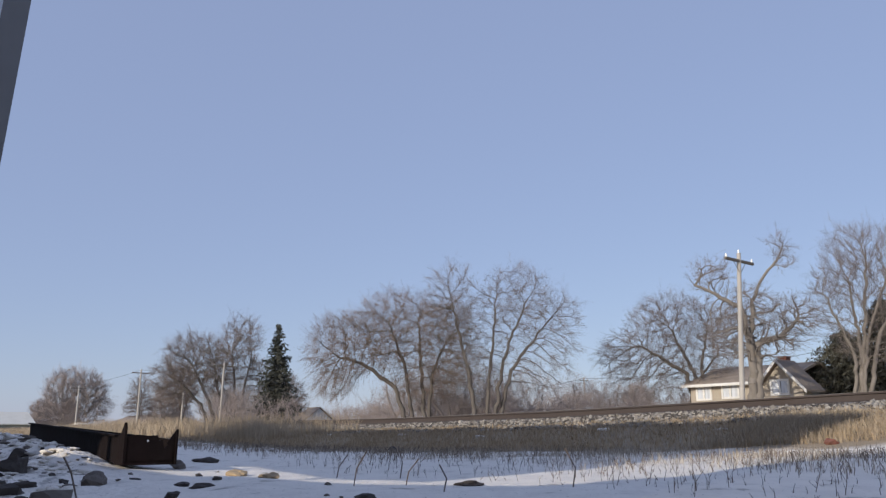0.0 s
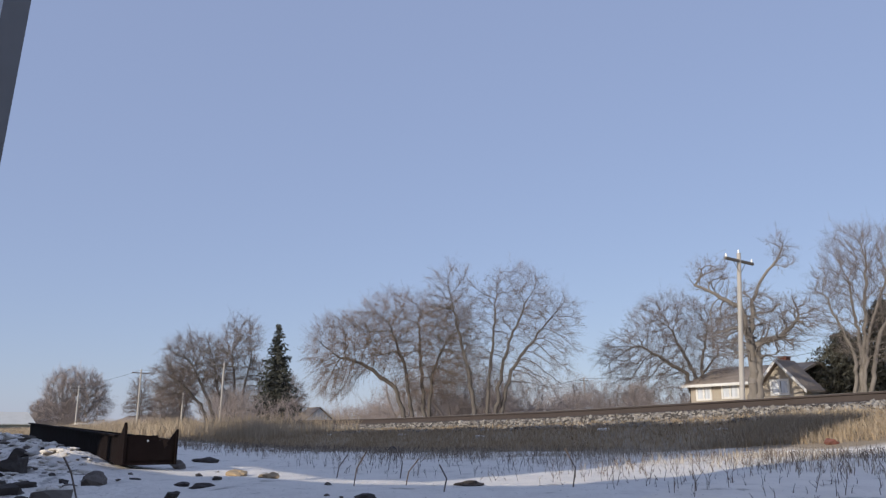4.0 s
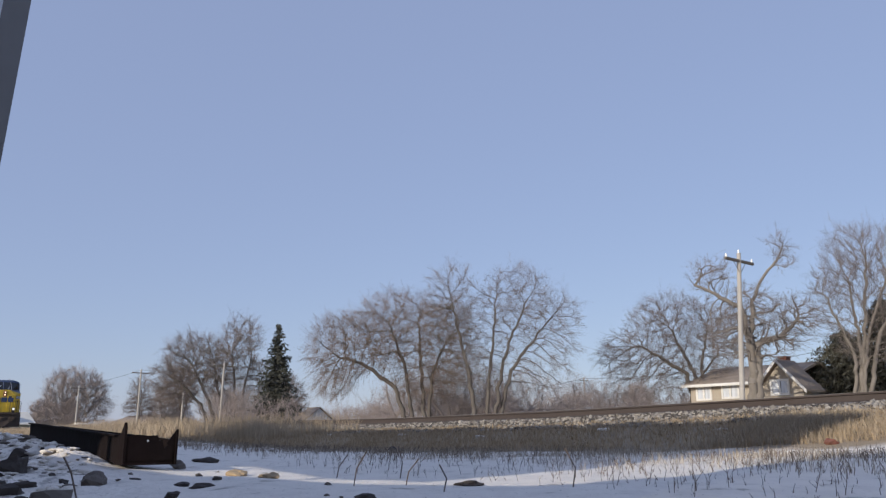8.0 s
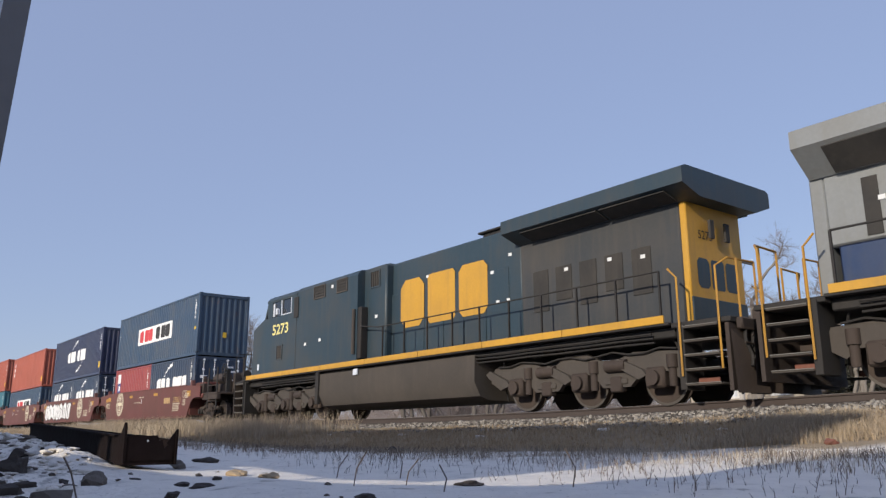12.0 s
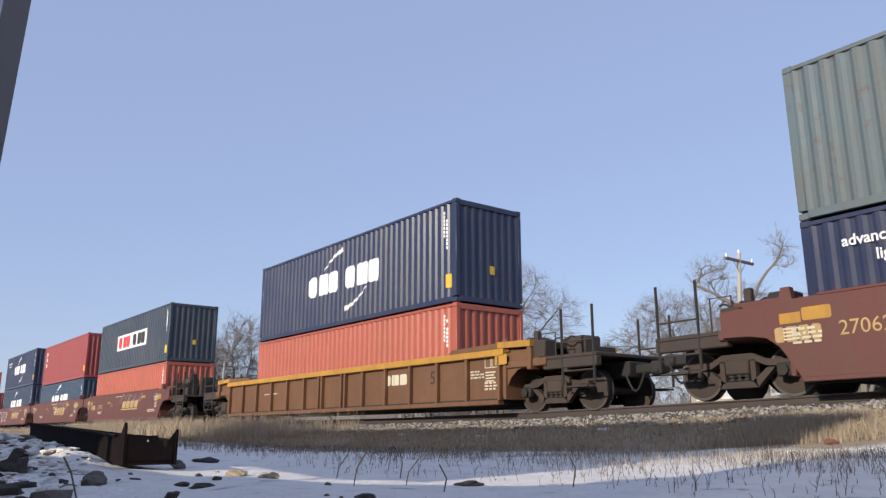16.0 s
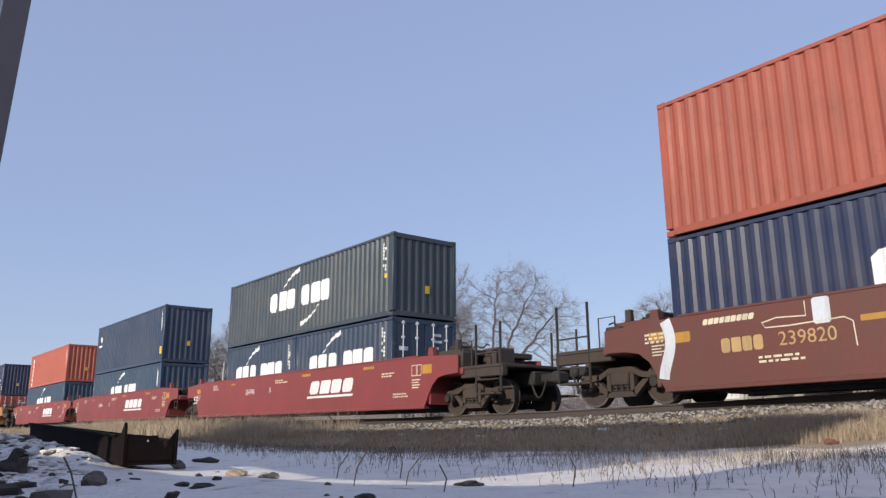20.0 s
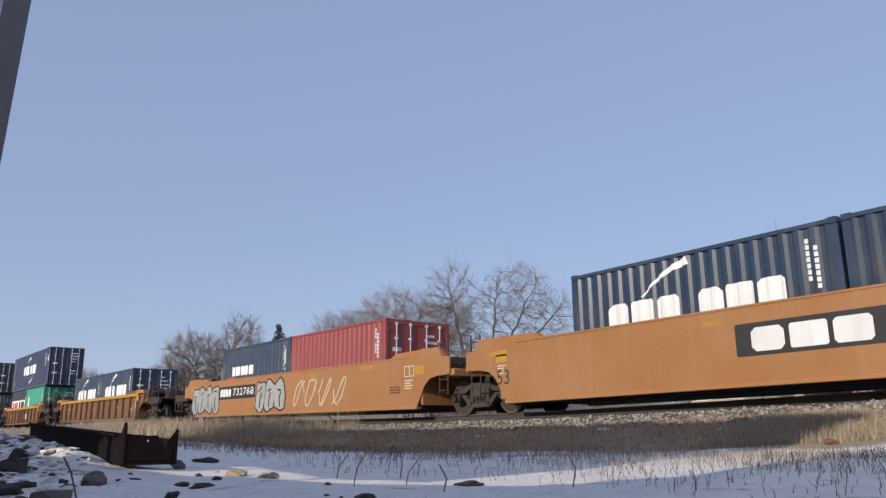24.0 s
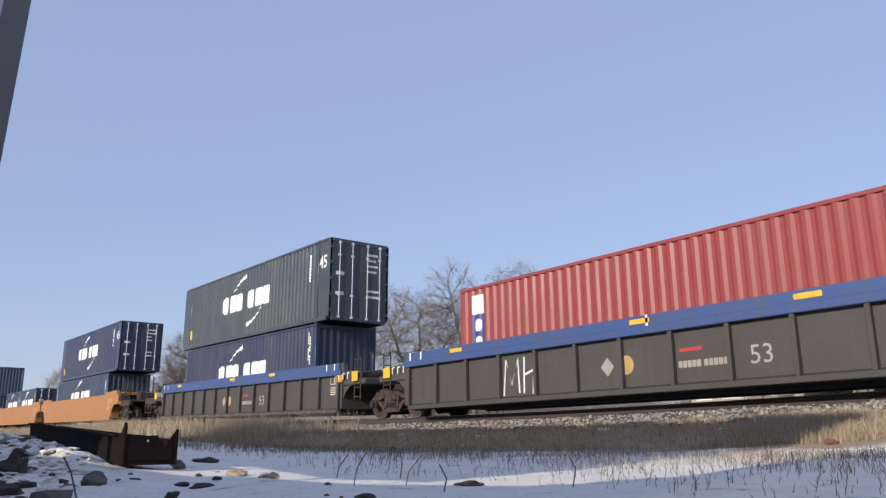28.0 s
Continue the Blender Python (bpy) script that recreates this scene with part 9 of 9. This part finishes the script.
def angular(seed, r, flat_z, material, name):
    """A broken stone: the hull of a few jittered points."""
    rng = random.Random(seed)
    bm = bmesh.new()
    for i in range(15):
        d = Vector((rng.gauss(0, 1), rng.gauss(0, 1), rng.gauss(0, 1))).normalized() * rng.uniform(0.8, 1.2)
        bm.verts.new((d.x * r * 1.15, d.y * r, d.z * r * flat_z * 1.15))
    hull = bmesh.ops.convex_hull(bm, input=bm.verts)
    bmesh.ops.delete(bm, geom=[g for g in hull["geom_interior"] if isinstance(g, bmesh.types.BMVert)], context="VERTS")
    bmesh.ops.subdivide_edges(bm, edges=bm.edges[:], cuts=2, use_grid_fill=True)
    o = Vector((seed * 1.7, seed * 0.3, 0))
    for v in bm.verts:
        v.co += v.co.normalized() * r * (0.16 * noise.noise(v.co * (2.2 / r) + o) + 0.08 * noise.noise(v.co * (6 / r) + o))
    me = bpy.data.meshes.new(name)
    bm.to_mesh(me)
    bm.free()
    me.materials.append(material)
    return me


def rock(x, y, r, seed, flat_z=0.6, material=None, label="grey-brown rock lying in the snow", name="rock", sink=0.25):
    ob = new(name, angular(seed, r, flat_z, material or ROCK, name) if name == "rock" or flat_z >= 0.4 else lump(seed, r, flat_z, material, name))
    ob.location = (x, y, ground_height(x, y) + r * flat_z * (1 - 2 * sink) * 0.6)
    return tagged(ob, label, name, "rocks and clods on the snow")


for x, y, r, sd, fz, mt, lb, nm in (
        (-5.16, 1.36, 0.085, 3, 0.75, ROCK, "grey-brown angular rock lying in the snow", "rock"),
        (-3.72, 0.82, 0.10, 4, 0.6, ROCK, "dark rock at the edge of the snow", "rock"),
        (-6.95, 2.50, 0.075, 5, 0.65, ROCK, "pale rock against the rusty trough", "rock"),
        (-4.80, 1.76, 0.065, 6, 0.35, CLOD, "flat dark frozen clod", "clod"),
        (-4.55, 1.79, 0.065, 7, 0.35, CLOD, "flat dark frozen clod", "clod"),
        (-5.95, 2.61, 0.095, 8, 0.38, DULL_GRASS, "matted tan tuft of dead grass", "clod"),
        (-5.25, 2.55, 0.080, 9, 0.35, DULL_GRASS, "matted tan tuft of dead grass", "clod"),
        (-8.34, 3.30, 0.12, 10, 0.3, CLOD, "flat dark frozen clod", "clod"),
        (-5.42, 1.68, 0.04, 12, 0.4, CLOD, "small dark frozen clod", "clod"),
        (-6.56, 1.15, 0.14, 13, 0.5, CLOD, "dark frozen clod with dead leaves", "clod"),
        (-5.01, 0.95, 0.07, 14, 0.4, CLOD, "small dark frozen clod", "clod"),
        (-3.64, 3.02, 0.07, 15, 0.25, CLOD, "flat dark frozen clod", "clod"),
        (-11.6, 7.9, 0.10, 16, 0.7, CLOD, "dark lump at the foot of the bank", "clod"),
        (-5.30, 1.22, 0.05, 17, 0.5, CLOD, "small dark frozen clod", "clod"),
        (-4.55, 0.78, 0.09, 18, 0.45, CLOD, "dark frozen earth clod", "clod"),
        (-4.72, 9.45, 0.08, 19, 0.6, CHIMNEY, "rusty brown lump in the dead grass", "clod"),
        (-7.02, 1.18, 0.10, 20, 0.4, CLOD, "dark frozen earth clod", "clod"),
        (-8.07, 1.45, 0.12, 21, 0.4, CLOD, "dark frozen earth clod", "clod"),
        (-3.30, 2.10, 0.05, 22, 0.3, CLOD, "small dark frozen clod", "clod"),
        (-6.00, 0.75, 0.12, 23, 0.5, ROCK, "dark rock on the heap of spoil", "rock"),
        (-7.60, 0.85, 0.13, 24, 0.45, ROCK, "dark rock on the heap of spoil", "rock"),
        (-9.10, 1.10, 0.14, 25, 0.45, CLOD, "dark frozen clod on the heap of spoil", "clod"),
        (-10.4, 1.35, 0.15, 26, 0.4, CLOD, "dark frozen clod on the heap of spoil", "clod")):
    rock(x, y, r, sd, fz, mt, lb, nm)
rng_small = random.Random(5)
for i in range(150):
    x, y = rng_small.uniform(-13, -3.0), rng_small.uniform(0.4, 3.4)
    if y > -x * (0.42 if i % 3 else 0.7) or y < -x * 0.10 or (y > 1.8 and x < -6.4):
        continue
    rock(x, y, rng_small.choice((0.012, 0.016, 0.02, 0.026, 0.04)) * rng_small.uniform(0.8, 1.3), 100 + i, 0.5, CLOD if i % 3 else ROCK, "crumb of frozen earth on the snow", "clod")
for i in range(70):
    x, y = rng_small.uniform(-13.5, -5.0), rng_small.uniform(0.6, 2.0)
    if y > -x * 0.16 or y < -x * 0.08:
        continue
    rock(x, y, rng_small.uniform(0.03, 0.08), 300 + i, 0.45, SNOW, "lump of crusted grey snow on the heap", "snow_lump", 0.3)
for x, y, r, sd in ((-9.4, 10.9, 0.13, 601), (-12.2, 10.4, 0.08, 602), (-15.5, 10.8, 0.10, 603), (-6.9, 10.6, 0.07, 604), (-19.0, 10.9, 0.09, 605)):
    rock(x, y, r, sd, 0.3, SNOW, "small patch of old snow on the bank", "snow_patch", 0.3)


def lump_field(count, seed, size, material, name, label):
    """Many small crusted lumps lying over the heap of spoil before the trough."""
    rng = random.Random(seed)
    bm = bmesh.new()
    bmesh.ops.create_icosphere(bm, subdivisions=2, radius=1.0)
    base = np.array([v.co[:] for v in bm.verts])
    tri = np.array([[v.index for v in f.verts] for f in bm.faces])
    bm.free()
    verts, faces, n = [], [], 0
    while n < count:
        x = -rng.uniform(4.6, 14.0)
        y = -x * rng.uniform(0.075, 0.26)
        if y > 1.86 or (y > 1.2 and x > -6.3):
            if rng.random() < 0.9:
                continue
            y = min(y, 1.84)
        r = rng.uniform(*size) * (0.6 + 0.06 * -x)
        o = Vector((rng.uniform(0, 90), rng.uniform(0, 90), rng.uniform(0, 90)))
        k = np.array([1 + 0.55 * noise.noise(Vector(v) * 1.3 + o) + 0.25 * noise.noise(Vector(v) * 3.1 + o) for v in base])
        a = rng.uniform(0, 6.283)
        v = base * k[:, None] * (r * rng.uniform(0.8, 1.5), r * rng.uniform(0.7, 1.1), r * rng.uniform(0.22, 0.5))
        v = v @ np.array([(math.cos(a), math.sin(a), 0), (-math.sin(a), math.cos(a), 0), (0, 0, 1)])
        verts.append(v + (x, y, ground_height(x, y) + r * 0.08))
        faces.append(tri + len(base) * n)
        n += 1
    return tagged(new(name, fast_mesh(name, np.concatenate(verts), np.concatenate(faces), material, True)), label, "clods", kind="stuff")


lump_field(520, 71, (0.018, 0.050), SNOW, "snow_crust", "crusted grey lumps of old snow on the heap")
lump_field(300, 72, (0.012, 0.042), ROCK, "frozen_clods", "dark frozen crumbs of earth on the snowy heap")
part_stick = solid("stick", Build().tube([(-3.95, 0.98, ground_height(-3.95, 0.98) - 0.02), (-4.0, 0.95, 0.13), (-4.04, 0.92, 0.20)], 0.0045, 5), STALK, "thin dead stem standing in the snow", "stick")


# ---- dead grass and weeds ----
def blades(count, seed, x0, x1, y0, y1, h0, h1, width, material, lean=0.35, keep=None, name="dead_grass", label="dead grass on the bank", bias=1.0, bend=True):
    rng = np.random.default_rng(seed)
    verts, faces = [], []
    made = 0
    while made < count:
        x = x0 + (x1 - x0) * rng.random() ** bias
        y = y0 + (y1 - y0) * rng.random()
        if keep and rng.random() > keep(x, y):
            made += 0.15
            continue
        z = ground_height(x, y) - 0.02
        h = rng.uniform(h0, h1)
        a, l = rng.uniform(0, 6.283), abs(rng.normal(0, lean))
        dx, dy = math.cos(a) * l * h, math.sin(a) * l * h
        t = rng.uniform(0, 3.1416)
        wx, wy = math.cos(t) * width / 2, math.sin(t) * width / 2
        n = len(verts)
        verts += [(x - wx, y - wy, z), (x + wx, y + wy, z), (x + dx * 0.35 + wx * 0.8, y + dy * 0.35 + wy * 0.8, z + h * 0.6), (x + dx * 0.35 - wx * 0.8, y + dy * 0.35 - wy * 0.8, z + h * 0.6),
                  (x + dx + wx * 0.25, y + dy + wy * 0.25, z + h * (1 - 0.25 * l)), (x + dx - wx * 0.25, y + dy - wy * 0.25, z + h * (1 - 0.25 * l))]
        faces += [(n, n + 1, n + 2, n + 3), (n + 3, n + 2, n + 4, n + 5)]
        made += 1
    return tagged(new(name, fast_mesh(name, verts, faces, material)), label, "grass", kind="stuff")


def patchy(x, y):
    if y < 8.35 + 0.36 * max(0.0, x + 8.0):
        return 0.0
    return 0.35 + 0.9 * max(0.0, noise.noise(Vector((x * 0.8, y * 0.8, 7.0))) + 0.25)


blades(36000, 41, -2.0, -24.0, 8.1, 12.2, 0.05, 0.17, 0.011, DULL_GRASS, 0.85, patchy, bias=1.1)
blades(9000, 42, -24.0, -70.0, 8.4, 11.8, 0.20, 0.45, 0.022, STRAW, 0.4, None, bias=1.2)
blades(9000, 43, -19.0, -44.0, 9.0, 12.0, 0.35, 0.72, 0.010, STRAW, 0.3, patchy, label="tall golden dead grass on the bank")
blades(16000, 44, -1.5, -6.4, 8.4, 11.8, 0.08, 0.22, 0.006, STRAW, 0.55, patchy, label="golden dead grass on the bank")


def stems(count, seed, x0, x1, y0, y1, h0, h1, r, keep=None):
    """Stiff forked weed stalks standing in the snow."""
    rng = random.Random(seed)
    segs = []
    for i in range(count):
        x, y = rng.uniform(x0, x1), rng.uniform(y0, y1)
        if keep and rng.random() > keep(x, y):
            continue
        z = ground_height(x, y) - 0.02
        h = rng.uniform(h0, h1)
        d = Vector((rng.gauss(0, 0.22), rng.gauss(0, 0.22), 1)).normalized()
        a = Vector((x, y, z))
        b = a + d * h * 0.55
        segs.append((a, b, r, r * 0.8))
        for k in range(rng.choice((1, 1, 2, 2, 3))):
            e = b + (d + Vector((rng.gauss(0, 0.45), rng.gauss(0, 0.45), 0))).normalized() * h * rng.uniform(0.25, 0.5)
            segs.append((b, e, r * 0.7, r * 0.35))
        if rng.random() < 0.4:
            c = a.lerp(b, 0.5)
            segs.append((c, c + Vector((rng.gauss(0, 0.6), rng.gauss(0, 0.6), 0.7)).normalized() * h * 0.3, r * 0.6, r * 0.3))
    return tubes(segs, 4)


def thick_right(x, y):
    return min(1.0, max(0.08, 0.45 + (x + 9) * 0.10)) * (0.3 + max(0.0, noise.noise(Vector((x * 1.1, y * 1.1, 2.0))) + 0.45))


def stubble_here(x, y):
    bare = 0.35 if x > -6.0 and y > 7.6 else 1.0
    return bare * (0.25 + max(0.0, noise.noise(Vector((x * 0.9, y * 1.6, 5.0))) + 0.3) * 0.9)


for cnt, sd, box, hh, r in ((2700, 51, (-16, -2.2, 4.6, 8.6), (0.04, 0.14), 0.0023), (800, 52, (-7.0, -1.5, 3.3, 6.5), (0.05, 0.16), 0.0022), (1900, 53, (-24, -8, 5.5, 8.6), (0.06, 0.16), 0.0038)):
    v, f = stems(cnt, sd, box[0], box[1], box[2], box[3], hh[0], hh[1], r, thick_right if sd != 53 else None)
    tagged(new("weed_stalks", fast_mesh("weed_stalks", v, f, STALK)), "dark dead weed stalks standing in the snow", "weeds", kind="stuff")
for i, (x, y, h) in enumerate(((-4.15, 2.55, 0.20), (-4.75, 3.3, 0.22), (-3.9, 2.75, 0.15), (-3.35, 2.6, 0.13), (-5.2, 3.05, 0.16), (-3.1, 3.3, 0.2))):
    z = ground_height(x, y)
    solid("weed_stem", Build().tube([(x, y, z - 0.03), (x + 0.02, y + 0.01, z + h * 0.5), (x + 0.08 * (-1) ** i, y + 0.04, z + h)], 0.004, 5), STALK, "single dead weed stem in the snow", "weed", "single weed stems in the snow")
blades(9000, 56, -1.6, -26.0, 6.6, 8.9, 0.05, 0.13, 0.006, STUBBLE, 0.35, stubble_here, "snow_stubble", "short dull stubble along the foot of the bank")
blades(5000, 55, -1.8, -12.0, 4.8, 8.0, 0.04, 0.13, 0.0045, PALE_STUBBLE, 0.6, thick_right, "snow_stubble", "short pale stubble poking through the snow")


# ---- the train runs past at a steady 25 m/s ----
SPEED, EASE = 25.19, -0.0024
SWAY_AT = [-123.1, -90.2, -75.6, -63.4, -53.3, -44.6, -37.4, -31.4, -26.4, -22.1, -18.5, -15.6, -13.0, -10.9, -9.2, -7.7, -6.0, -4.2, -1.3, 3.0, 11.8]
SWAY_BY = [-1.3, -1.4, -1.3, -1.12, -0.95, -0.75, -0.46, -0.10, 0.26, 0.55, 0.75, 0.80, 0.75, 0.72, 0.72, 0.76, 0.84, 0.92, 0.80, 0.90, 0.60]


def along(s0, t):
    """Place along the track: a steady run with a little slack in the couplings."""
    s = s0 + SPEED * (t - 18.0) + EASE * (t - 18.0) ** 2
    return s + float(np.interp(s, SWAY_AT, SWAY_BY))


def vehicle_pose(x):
    """On two trucks, so the vehicle tips with the sag of the track."""
    front, back = dip(x + 7.0), dip(x - 7.0)
    return pose(x, TRACK_Y, RAIL_Z + (front + back) / 2, 0, -math.degrees(math.atan2(front - back, 14.0)), 0)


def motions():
    for ob, s0, seat in ROLLING:
        walk(ob, [(t, vehicle_pose(along(s0, t)) @ seat) for t in np.arange(0.0, 28.01, 0.5)])


motions()
